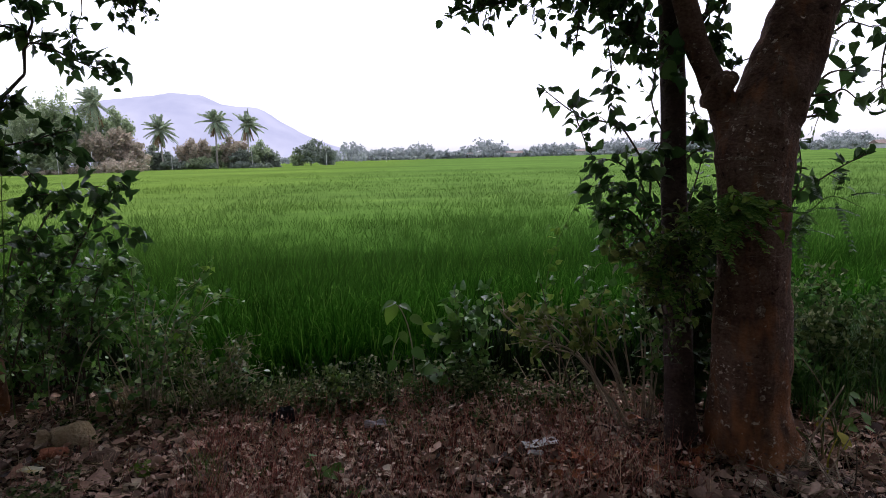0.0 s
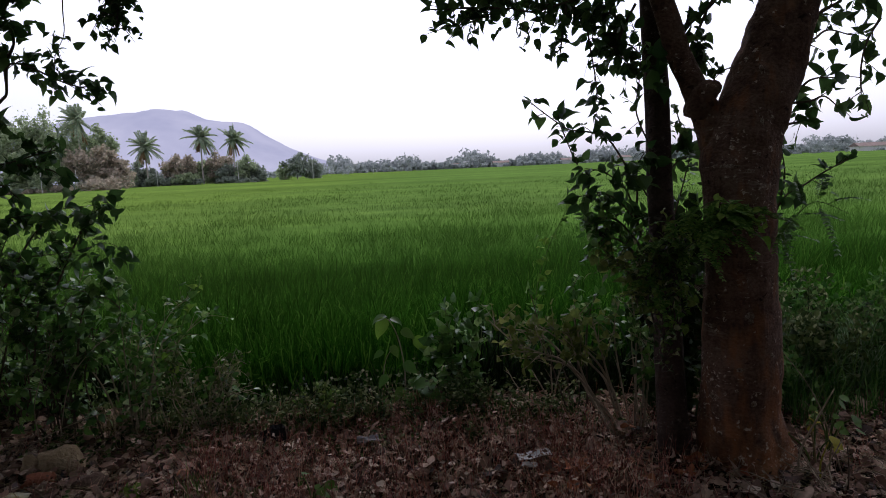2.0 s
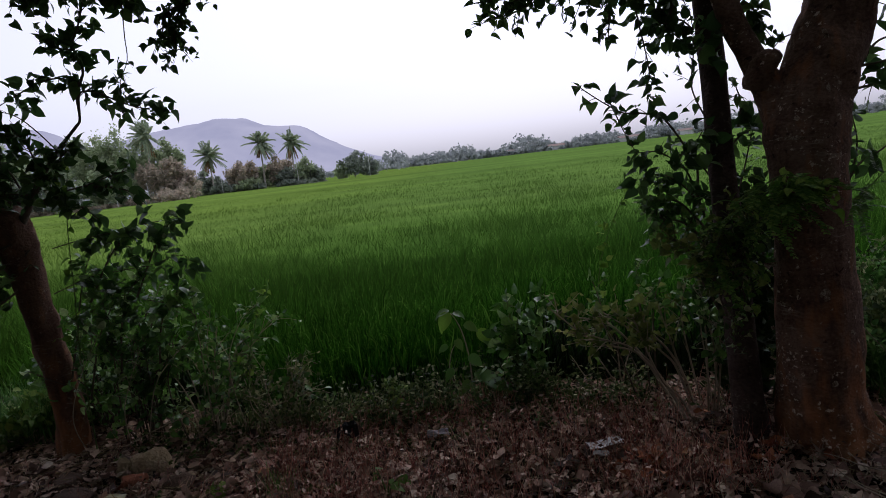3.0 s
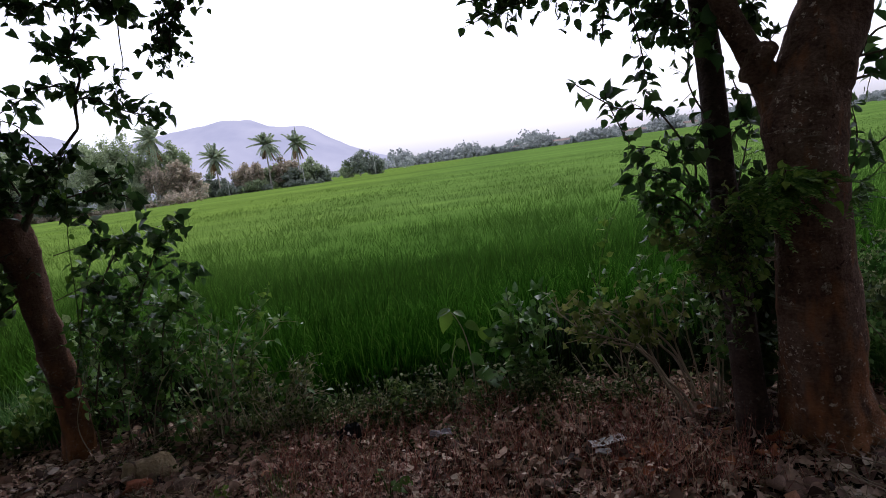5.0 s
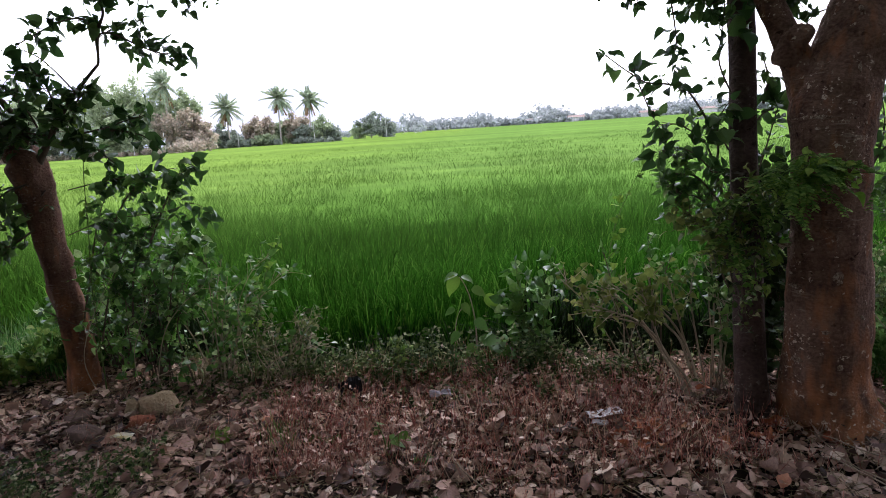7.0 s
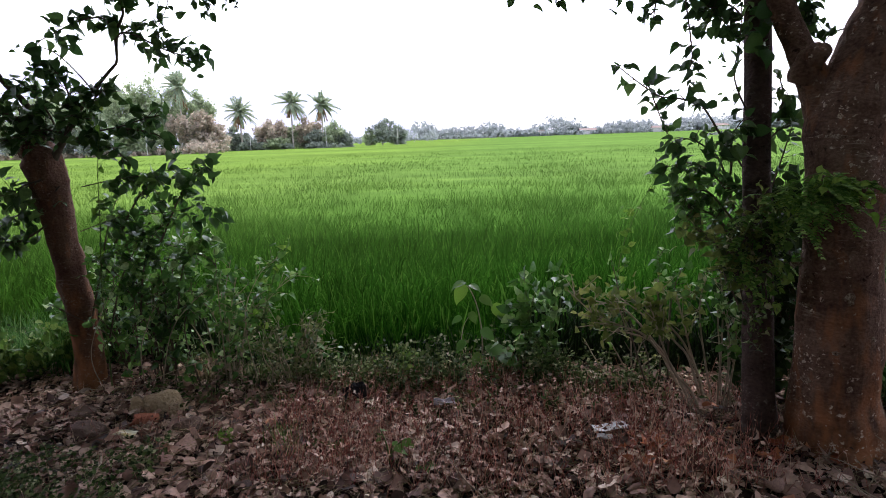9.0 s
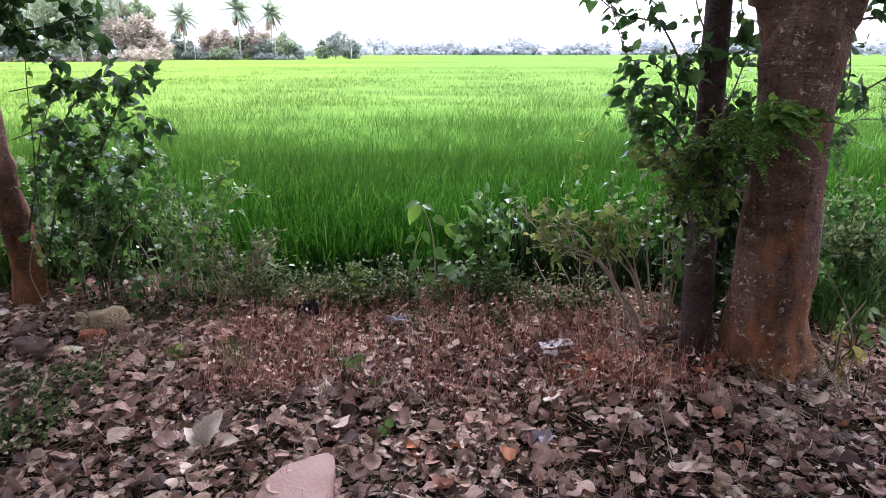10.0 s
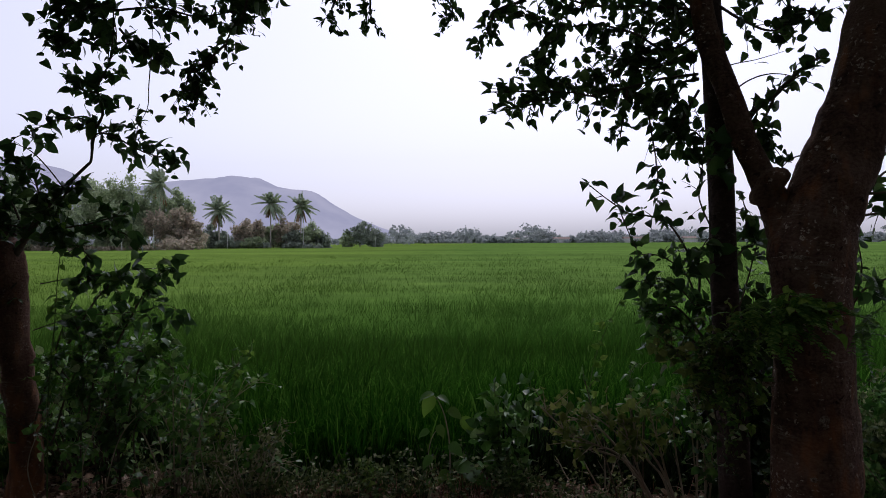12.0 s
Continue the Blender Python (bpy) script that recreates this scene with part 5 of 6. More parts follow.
def bank_plant():
    """A tall soft weed: one pale stalk with a side stalk, large thin leaves held flat or hanging."""
    thing = tagged(empty("broadleaf_plant", (-0.14, 4.3, 0.0)), "tall soft plant with large light green leaves on the bank", "plant")
    V, Q, T = tube(smooth_path([(0, 0, -0.04), (0.01, 0.05, 0.28), (-0.02, 0.08, 0.5), (-0.07, 0.08, 0.63), (-0.1, 0.07, 0.66)], 16), [0.007, 0.003], 6)
    main = part("stalk", mesh_of("stalk", V, [Q, T], STEM_PALE), thing)
    V, Q, T = tube(smooth_path([(-0.02, 0.0, -0.04), (-0.13, 0.06, 0.2), (-0.12, 0.08, 0.36), (-0.06, 0.09, 0.46)], 14), [0.005, 0.002], 6)
    side = part("stalk", mesh_of("stalk", V, [Q, T], STEM_PALE), thing)
    wide = FINE_V * (1.05, 1, 1)
    for owner, mat, p, way, nor, s in (
            (main, LEAF_LIGHT, (-0.1, 0.05, 0.67), (-0.45, -0.25, -0.85), (-0.3, -1.0, 0.25), 0.27), (main, LEAF_BUSH, (-0.1, 0.08, 0.68), (-0.8, -0.5, -0.25), (-0.1, -0.4, 1.0), 0.2),
            (main, LEAF_BUSH, (-0.07, 0.08, 0.66), (0.75, -0.4, -0.3), (0.1, -0.4, 1.0), 0.17), (main, WEED, (0.0, 0.06, 0.58), (0.75, -0.3, -0.45), (0.3, -0.8, 0.5), 0.2),
            (main, LEAF_LIGHT, (0.09, 0.05, 0.53), (0.55, -0.25, -0.75), (0.35, -1.0, 0.3), 0.25), (main, LEAF_BUSH, (0.12, 0.04, 0.47), (0.7, -0.35, -0.6), (0.5, -0.7, 0.5), 0.2),
            (main, LEAF_BUSH, (0.01, 0.03, 0.36), (0.65, -0.45, -0.5), (0.2, -0.9, 0.5), 0.22), (side, LEAF_BUSH, (-0.13, 0.05, 0.44), (-0.8, -0.3, -0.45), (-0.3, -0.8, 0.6), 0.15),
            (side, WEED, (-0.07, 0.07, 0.47), (0.4, -0.5, -0.7), (0.1, -1.0, 0.4), 0.17), (side, LEAF_BUSH, (-0.11, 0.02, 0.28), (-0.5, -0.5, -0.6), (-0.2, -0.9, 0.5), 0.18),
            (main, LEAF_BUSH, (0.04, 0.0, 0.25), (0.7, -0.5, -0.5), (0.3, -0.8, 0.6), 0.22), (main, WEED, (0.0, -0.02, 0.2), (-0.5, -0.6, -0.5), (-0.2, -0.9, 0.6), 0.2),
            (main, LEAF_BUSH, (0.02, -0.03, 0.16), (0.25, -0.7, -0.6), (0.1, -0.9, 0.5), 0.21), (side, LEAF_BUSH, (-0.08, -0.02, 0.13), (-0.8, -0.5, -0.3), (-0.2, -0.7, 0.8), 0.18)):
        r = Matrix(frames_of(np.array(way), np.array(nor)).tolist()).to_4x4()
        ob = part("leaf", mesh_of("leaf", wide, [FINE_T], mat), owner)
        ob.matrix_basis = Matrix.Translation(p) @ r @ Matrix.Diagonal((s * 0.46, s * 0.58, s, 1))


bank_plant()
big_leaf_plant((0.05, 4.27), "soft plant with drooping grey-green leaves on the bank", 6, 0.3, 0.1, LEAF_BUSH, 52)
big_leaf_plant((-0.58, 3.17), "green seedling with a few broad leaves among dead leaves", 3, 0.22, 0.06, WEED, 53, "seedling")
big_leaf_plant((-1.55, 3.32), "tiny bright green seedling among dead leaves", 4, 0.06, 0.075, LEAF_LIGHT, 54, "seedling")
big_leaf_plant((-0.3, 2.62), "small dull green seedling among dead leaves", 3, 0.1, 0.05, WEED, 57, "seedling")
big_leaf_plant((-0.95, 3.3), "thin green seedling among dead leaves", 4, 0.13, 0.045, WEED_DARK, 59, "seedling")
big_leaf_plant((-0.38, 3.05), "small dark green seedling among dead leaves", 3, 0.06, 0.05, LEAF_BUSH, 55, "seedling")
big_leaf_plant((2.0, 3.16), "yellowing plant at the foot of the trunk", 3, 0.32, 0.06, LEAF_YELLOW, 56)
big_leaf_plant((2.2, 3.35), "green plant beside the trunk on the bank", 5, 0.34, 0.06, WEED, 57)


def tall_stem(pts, label, seed):
    thing = tagged(empty("tall_weed", pts[0]), label, "weed")
    child_branch(pts, thing, 6, side_len=0.09, per=3, leaf=0.05, r0=0.005, mat=LEAF_LIGHT, wood=STEM_GREEN, name="stem")


tall_stem([(0.7, 4.25, -0.02), (0.78, 4.3, 0.77), (0.86, 4.3, 1.07), (1.0, 4.3, 1.36)], "thin tall light green weed stem", 1)
tall_stem([(-2.6, 3.9, 0.0), (-2.58, 3.9, 0.77), (-2.54, 3.9, 1.14), (-2.5, 3.9, 1.57), (-2.43, 3.9, 1.91)], "thin straight stem beside the leaning trunk", 2)
tall_stem([(-1.7, 4.2, -0.02), (-1.62, 4.2, 0.5), (-1.5, 4.2, 0.85), (-1.42, 4.2, 0.98)], "thin weed stem standing above the bush", 3)


def low_growth(name, label, category, x0, x1, y0, y1, count, height, mat, seed, leaf=0.03, leaves=6, thick=0.0025, follow=False, sway=0.3):
    """A strip of small upright stems with leaves, too many to count."""
    r = np.random.default_rng(seed)
    x = x0 + (x1 - x0) * r.random(count)
    y = y0 + (y1 - y0) * r.random(count)
    if follow:
        y = bank_edge(x) + y
    clump = np.array([0.5 + 0.5 * noise.noise(Vector((a * 1.6, b * 1.6, seed))) for a, b in zip(x, y)])
    keep = r.random(count) < np.clip(clump * 1.5, 0.15, 1) * np.where((x > 0.45) & (x < 1.6) & (y > 4.05), 0.22, 1.0)
    keep &= ~(((x - 1.12) / 0.3) ** 2 + ((y - 3.5) / 0.28) ** 2 < r.random(count) * 1.5)
    x, y = x[keep], y[keep]
    n = len(x)
    z = ground_z(x, y)
    h = height * (0.4 + 0.9 * r.random(n)) * (0.6 + 0.8 * clump[keep])
    up = unit(np.stack([r.normal(size=n) * sway, r.normal(size=n) * sway, np.ones(n)], -1))
    xa = unit(np.cross(np.array((0.3, 1.0, 0.0)), up))
    R = np.stack([xa, np.cross(up, xa), up], -1)
    base = np.stack([x, y, z - 0.005], -1)
    V, F = strew(STALK_V, STALK_T, R, np.stack([np.full(n, thick), np.full(n, thick), h], -1), base)
    thing = tagged(new(name, mesh_of(name, V, [F], STRAW if mat is None else STEM_GREEN)), label, category, kind="stuff")
    if leaves:
        f = r.random((n, leaves)) * 0.75 + 0.25
        at = (base[:, None] + up[:, None] * (h[:, None] * f)[..., None]).reshape(-1, 3)
        way = unit(r.normal(size=at.shape) * (1, 1, 0.5) + np.array((0, 0, 0.15)))
        V, F = strew(SMALL_V * (1.3, 1, 1), SMALL_T, frames_of(way, np.array((0, -0.4, 1.0)) + r.normal(size=at.shape) * 0.7), leaf * (0.5 + r.random(len(at))), at)
        part("leaves", mesh_of("leaves", V, [F], mat or DRY), thing, kind="stuff")
    return thing


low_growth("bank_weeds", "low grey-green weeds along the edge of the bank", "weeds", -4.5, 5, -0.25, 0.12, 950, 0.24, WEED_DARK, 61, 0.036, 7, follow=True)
low_growth("dry_undergrowth", "thin reddish dry stalks standing among dead leaves", "dry weeds", -1.35, 1.5, 2.85, 4.32, 5600, 0.2, None, 62, 0.024, 1, thick=0.003, sway=0.42)
low_growth("dry_undergrowth", "sparse reddish dry stalks on the bank", "dry weeds", -3.2, 3.2, 2.1, 4.3, 3800, 0.15, None, 63, 0.02, 1, thick=0.0026, sway=0.5)
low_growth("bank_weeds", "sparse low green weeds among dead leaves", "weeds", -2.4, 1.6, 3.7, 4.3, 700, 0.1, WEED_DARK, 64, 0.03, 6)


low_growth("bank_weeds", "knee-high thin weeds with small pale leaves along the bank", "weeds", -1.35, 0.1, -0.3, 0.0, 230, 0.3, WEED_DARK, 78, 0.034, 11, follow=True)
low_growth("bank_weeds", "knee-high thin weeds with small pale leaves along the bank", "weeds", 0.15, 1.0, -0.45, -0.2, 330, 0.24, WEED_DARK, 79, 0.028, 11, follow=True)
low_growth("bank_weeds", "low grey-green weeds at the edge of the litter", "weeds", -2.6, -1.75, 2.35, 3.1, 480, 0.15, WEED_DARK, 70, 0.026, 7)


def bank_grass(x0, x1, y0, y1, count, height, mat, label, seed, width=0.007, bend=0.5):
    """Rough grass in tussocks."""
    r = np.random.default_rng(seed)
    k = count // 26
    c = np.stack([r.uniform(x0, x1, k), r.uniform(y0, y1, k)], -1)
    q = np.repeat(c, 26, 0) + r.normal(size=(k * 26, 2)) * 0.035
    n = len(q)
    a = r.random(n) * 2 * np.pi
    lean = np.abs(r.normal(size=n)) * bend
    up = unit(np.stack([np.cos(a) * lean, np.sin(a) * lean, np.ones(n)], -1))
    x = unit(np.cross(np.stack([np.cos(a), np.sin(a), np.zeros(n)], -1), up))
    h = height * (0.4 + 0.8 * r.random(n))
    base = np.column_stack([q, ground_z(q[:, 0], q[:, 1]) - 0.01])
    V, F = strew(BLADE_V, BLADE_T, np.stack([x, np.cross(up, x), up], -1), np.stack([np.full(n, width), h, h], -1), base)
    return tagged(new("grass", mesh_of("grass", V, [F], mat)), label, "grass", kind="stuff")


bank_grass(2.1, 5.5, 4.05, 5.3, 5200, 0.42, GRASS, "rough green grass on the shady bank", 65)
bank_grass(2.35, 3.3, 4.2, 4.95, 2400, 0.5, GRASS_PALE, "pale grass lying over in a tangle on the bank", 75, 0.008, bend=1.3)
bank_grass(-5.0, -2.9, 4.3, 5.2, 2600, 0.4, GRASS, "rough green grass behind the leaning tree", 66)
bank_grass(-1.38, -1.1, 3.15, 3.4, 130, 0.16, WEED, "thin grey-green grass tuft among dead leaves", 68, 0.004)
bank_grass(2.3, 4.6, 3.7, 4.2, 1500, 0.3, GRASS, "rough grass beside the bare ground", 69)
# Added near-black weeds, here and below the shrubs, stand in for ditch shade.
bank_grass(-3.4, 3.2, 4.72, 5.12, 9000, 0.55, DITCH_SHADE, "near-black weeds added in the ditch for the shade at the rice foot", 58, 0.012)
bank_grass(-2.2, 0.45, 4.1, 4.42, 1100, 0.2, WEED_DRY, "thin dry grass stems along the edge of the bank", 72, 0.0032)
bank_grass(0.2, 1.75, 4.62, 5.1, 3200, 0.72, DITCH_SHADE, "near-black weeds added in the ditch for the shade below the shrubs", 74, 0.014)
bank_grass(-2.0, 0.35, 4.2, 4.42, 700, 0.2, WEED_DARK, "short grass tufts along the edge of the bank", 67)


# ---- fallen leaves, sticks and litter ----
def lay(x, y, lift=0.012):
    return np.stack([x, y, ground_z(x, y) + lift], -1)


def crumple(seed):
    """A small dead leaf, creased and curled: three points across, six along."""
    r = np.random.default_rng(seed)
    V = []
    roll, bend = r.uniform(-0.4, 1.5), r.uniform(-0.6, 0.6)
    for v, w in ((0.0, 0.04), (0.13, 0.25), (0.36, 0.39), (0.62, 0.36), (0.86, 0.2), (1.0, 0.02)):
        for u in (-1, 0, 1):
            V.append((u * w * (1 + 0.12 * r.normal()), v + 0.03 * r.normal(), w * abs(u) * roll * r.uniform(0.4, 1.2) + bend * (v - 0.5) ** 2 + 0.04 * r.normal()))
    F = [t for k in range(5) for q in range(2) for t in ((3 * k + q, 3 * k + q + 1, 3 * k + q + 4), (3 * k + q, 3 * k + q + 4, 3 * k + q + 3))]
    return np.array(V), np.array(F)


def leaf_litter():
    """Dead leaves in a thick tangled layer: crumbs, middling and a few large ones, each curled in its own way."""
    VV, FF, o = [], [], 0
    for k in range(10):
        tv, tt = (CURL_V, CURL_T) if k == 9 else crumple(950 + k)
        n = 15000 if k == 9 else 1750
        y = 1.0 + 3.65 * rng.random(n) ** 0.72
        x = (0.78 * y + 0.95) * rng.uniform(-1, 1, n)
        bare = np.exp(-(((x - 0.85) / 0.55) ** 2 + ((y - 2.5) / 0.3) ** 2))
        weedy = np.clip(1.6 - np.abs(x - 0.15) / 0.75, 0, 1) * np.clip((y - 3.0) / 0.3, 0, 1)
        rim = np.clip((0.78 * y + 0.95 - np.abs(x)) / 0.5, 0, 1) * np.clip((y - 1.0) / 0.9, 0, 1)
        ok = (y < bank_edge(x) + 0.12) & (rng.random(n) > (0.3 if k == 9 else 0.75) * bare) & (rng.random(n) > 0.3 * weedy) & (rng.random(n) < rim)
        x, y = x[ok], y[ok]
        n = len(x)
        a = rng.random(n) * 2 * np.pi
        way = np.stack([np.cos(a), np.sin(a), rng.normal(size=n) * 0.3], -1)
        nor = np.stack([rng.normal(size=n) * 0.38, rng.normal(size=n) * 0.38, np.where(rng.random(n) < 0.5, 1.0, -1.0)], -1)
        s = rng.uniform(0.012, 0.038, n) if k == 9 else np.where(rng.random(n) < 0.62, rng.uniform(0.03, 0.06, n), rng.uniform(0.06, 0.105, n))
        S = np.stack([s * rng.uniform(0.6, 1.35, n), s, s * rng.uniform(0.6, 1.6, n)], -1)
        V, F = strew(tv, tt, frames_of(way, nor), S, lay(x, y, 0.008) + np.array((0, 0, 1)) * (rng.random(n) ** 1.5 * 0.04)[:, None])
        VV.append(V), FF.append(F + o)
        o += len(V)
    return tagged(new("leaf_litter", mesh_of("leaf_litter", np.vstack(VV), [np.vstack(FF)], DRY)), "thick layer of curled pinkish-brown dead leaves on soil", "leaf litter", kind="stuff")


def straw_litter():
    """Thin broken stalks and straws lying every way on the leaves."""
    r = np.random.default_rng(73)
    n = 11000
    x, y = r.uniform(-3.4, 3.4, n), r.uniform(1.9, 4.4, n)
    a = r.random(n) * 2 * np.pi
    up = unit(np.stack([np.cos(a), np.sin(a), r.normal(size=n) * 0.2], -1))
    xa = unit(np.cross(np.array((0.0, 0.0, 1.0)), up))
    L = r.uniform(0.03, 0.24, n)
    w = r.uniform(0.0014, 0.003, n)
    V, F = strew(STALK_V, STALK_T, np.stack([xa, np.cross(up, xa), up], -1), np.stack([w, w, L], -1), lay(x, y, 0.03) + np.array((0, 0, 1)) * (r.random(n) * 0.02)[:, None])
    return tagged(new("straw_litter", mesh_of("straw_litter", V, [F], WEED_DRY)), "thin broken straws and stalks strewn over dead leaves", "straw", kind="stuff")


leaf_litter()
straw_litter()


def thin_litter():
    """The same dead leaves, thinner, over the rest of the bank and the lane behind."""
    r = np.random.default_rng(77)
    n = 34000
    x, y = r.uniform(-8, 8, n), r.uniform(-5.5, 4.7, n)
    ok = (y < bank_edge(x)) & ((y < 1.5) | (np.abs(x) > 0.76 * y + 0.6))
    x, y = x[ok], y[ok]
    n = len(x)
    a = r.random(n) * 2 * np.pi
    s = r.uniform(0.03, 0.08, n)
    V, F = strew(CURL_V, CURL_T, frames_of(np.stack([np.cos(a), np.sin(a), r.normal(size=n) * 0.2], -1), np.stack([r.normal(size=n) * 0.3, r.normal(size=n) * 0.3, np.ones(n)], -1)),
                 np.stack([s, s, s], -1), lay(x, y, 0.012))
    return tagged(new("leaf_litter", mesh_of("leaf_litter", V, [F], DRY)), "thin scatter of dead leaves over bare soil", "leaf litter", kind="stuff")


thin_litter()


def dry_leaf(seed):
    """A broad dead leaf: bent along its midrib, edges curled up and torn a little."""
    r = np.random.default_rng(seed)
    us, vs = np.linspace(-1, 1, 5), np.linspace(0, 1, 8)
    bend, cup, twist = r.uniform(-0.9, 1.1), r.uniform(0.1, 0.7), r.uniform(-0.5, 0.5)
    V = []
    for v in vs:
        w = 0.4 * math.sin(math.pi * min(0.03 + v ** 0.75, 0.985)) ** 0.75
        for u in us:
            q = w * (1 + 0.25 * (r.random() - 0.5) * (abs(u) > 0.9))
            V.append((u * q, v, cup * (u * q) ** 2 * 4 + bend * (v - 0.5) ** 2 + twist * u * q * (v - 0.3) + 0.02 * r.normal()))
    i, k = np.meshgrid(np.arange(7), np.arange(4), indexing="ij")
    a = i * 5 + k
    return mesh_of("dead_leaf", np.array(V), [np.stack([a, a + 1, a + 6, a + 5], -1).reshape(-1, 4)], DRY_OWN)


DRY_LEAVES = [dry_leaf(s) for s in range(900, 906)]
for k in range(240):
    px, py = rng.uniform(-2.4, 2.4), 2.05 + 1.95 * rng.random() ** 1.15
    s = rng.uniform(0.06, 0.105)
    ob = new("dead_leaf", DRY_LEAVES[int(rng.integers(0, 6))])
    ob.matrix_basis = pose(px, py, float(ground_z(np.array(px), np.array(py))) + 0.03, rng.normal() * 26, rng.normal() * 26, rng.uniform(0, 360)) @ Matrix.Diagonal((s, s, s, 1))
    tagged(ob, "large curled brown dead leaf lying on the litter", "dead leaf", "fallen leaves")

for px, py, s, tip, turn in ((0.39, 2.5, 0.12, 24, 160), (-0.17, 2.72, 0.12, 10, 70), (1.0, 2.68, 0.11, 30, 215), (-1.62, 3.14, 0.13, 12, 100), (-1.3, 2.95, 0.12, 20, 15)):
    ob = new("dead_leaf", DRY_LEAVES[int(rng.integers(0, 6))])
    ob.matrix_basis = pose(px, py, float(ground_z(np.array(px), np.array(py))) + 0.045, tip, -10, turn) @ Matrix.Diagonal((s, s, s, 1))
    tagged(ob, "very large curled tan dead leaf on the litter", "dead leaf", "fallen leaves")

# one pale leaf stands on edge, its sides rolled up
TAN = leaf_mat("pale_dead_leaf", [(0.0, (0.5, 0.4, 0.31)), (1.0, (0.6, 0.5, 0.4))], 0.1, 0.6, 0.2, per="object", vein=18)
pale = dry_leaf(921)
pale.materials[0] = TAN
for px, py, s, tip, turn in ((-1.03, 2.4, 0.16, 48, -30), (-0.99, 2.38, 0.13, 22, -80), (-1.04, 2.41, 0.11, 34, 60)):
    ob = new("dead_leaf", pale)
    ob.matrix_basis = pose(px, py, float(ground_z(np.array(px), np.array(py))) + 0.03, tip, 0, turn) @ Matrix.Diagonal((s, s, s, 1))
    tagged(ob, "pale tan dead leaf, rolled and standing up from the litter", "dead leaf", "fallen leaves")


def sticks():
    r = np.random.default_rng(71)
    for k in range(50):
        if k < 30:
            c = np.array((1.85 + r.normal() * 0.3, 2.98 + r.normal() * 0.12))
        else:
            c = np.array((r.uniform(-2.5, 2.4), r.uniform(2.2, 4.2)))
        a, L = r.random() * 3.14, r.uniform(0.12, 0.4)
        x = c[0] + np.cos(a) * L * np.linspace(-0.5, 0.5, 5)
        y = c[1] + np.sin(a) * L * np.linspace(-0.5, 0.5, 5) + r.normal(size=5) * 0.008
        p = lay(x, y, 0.035) + np.array((0, 0, 1)) * (r.random(5) * 0.012 + np.linspace(0, r.random() ** 3 * 0.18, 5))[:, None]
        V, Q, T = tube(smooth_path(p, 9), [r.uniform(0.002, 0.0045), 0.0015], 5)
        tagged(new("stick", mesh_of("stick", V, [Q, T], STEM_PALE)), "thin pale dry stick lying on dead leaves", "stick", "fallen sticks")


sticks()


# rusty leaves blown together at the foot of the trees
RUST = leaf_mat("rusty_dead_leaf", [(0.0, (0.24, 0.06, 0.03)), (0.5, (0.44, 0.16, 0.07)), (1.0, (0.5, 0.26, 0.14))], 0.08, 0.6, 0.2, per="object", vein=16)
RUSTY = []
for s in (931, 932, 933):
    me = dry_leaf(s)
    me.materials[0] = RUST
    RUSTY.append(me)
for k in range(42):
    px, py = (1.28 + rng.normal() * 0.17, 3.2 + rng.normal() * 0.12) if k < 16 else (0.76 + rng.normal() * 0.07, 3.22 + rng.normal() * 0.13) if k < 36 else (rng.uniform(-0.2, 0.3), 2.45 + rng.normal() * 0.1)
    s = rng.uniform(0.055, 0.095)
    ob = new("dead_leaf", RUSTY[k % 3])
    ob.matrix_basis = pose(px, py, float(ground_z(np.array(px), np.array(py))) + 0.035, rng.normal() * 24, rng.normal() * 24, rng.uniform(0, 360)) @ Matrix.Diagonal((s, s, s, 1))
    tagged(ob, "rusty orange-brown dead leaf lying on the litter", "dead leaf", "rusty leaves")


def flat_stone():
    """A smooth pinkish slab of stone, one side rounded, with a worn pale rim."""
    bm = bmesh.new()
    rim = [(-0.13, -0.23), (0.14, -0.23), (0.15, 0.0), (0.125, 0.21), (0.105, 0.235), (0.08, 0.24), (0.0, 0.205), (-0.08, 0.16), (-0.125, 0.09), (-0.145, 0.0)]
    face = bm.faces.new([bm.verts.new((x, y, 0.0)) for x, y in rim])
    up = bmesh.ops.extrude_face_region(bm, geom=[face])
    bmesh.ops.translate(bm, verts=[v for v in up["geom"] if isinstance(v, bmesh.types.BMVert)], vec=(0, 0, 0.09))
    bmesh.ops.recalc_face_normals(bm, faces=bm.faces[:])
    bmesh.ops.bevel(bm, geom=bm.edges[:], offset=0.012, segments=3, affect="EDGES")
    me = bpy.data.meshes.new("flat_stone")
    bm.to_mesh(me)
    bm.free()
    me.materials.append(rough_mat("pink_stone", [(0.3, (0.3, 0.185, 0.15)), (0.5, (0.38, 0.25, 0.205)), (0.72, (0.44, 0.31, 0.26))], 5, 70, 0.35, 0.006, 0.75))
    ob = new("stone", me)
    ob.matrix_basis = pose(-0.57, 2.12, float(ground_z(np.array(-0.57), np.array(2.12))) - 0.01, 4, -3, 0)
    return tagged(ob, "smooth flat pinkish stone slab lying among dead leaves", "stone")


flat_stone()


def leaning_stalk(pts, mat, thick=0.005):
    """A dry stalk that leans up from the litter beside the trunk."""
    V, Q, T = tube(smooth_path(pts, 12), [thick, thick * 0.5], 6)
    tagged(new("dry_stalk", mesh_of("dry_stalk", V, [Q, T], mat)), "thin dry stalk leaning beside the tree trunk", "stalk", "leaning stalks")


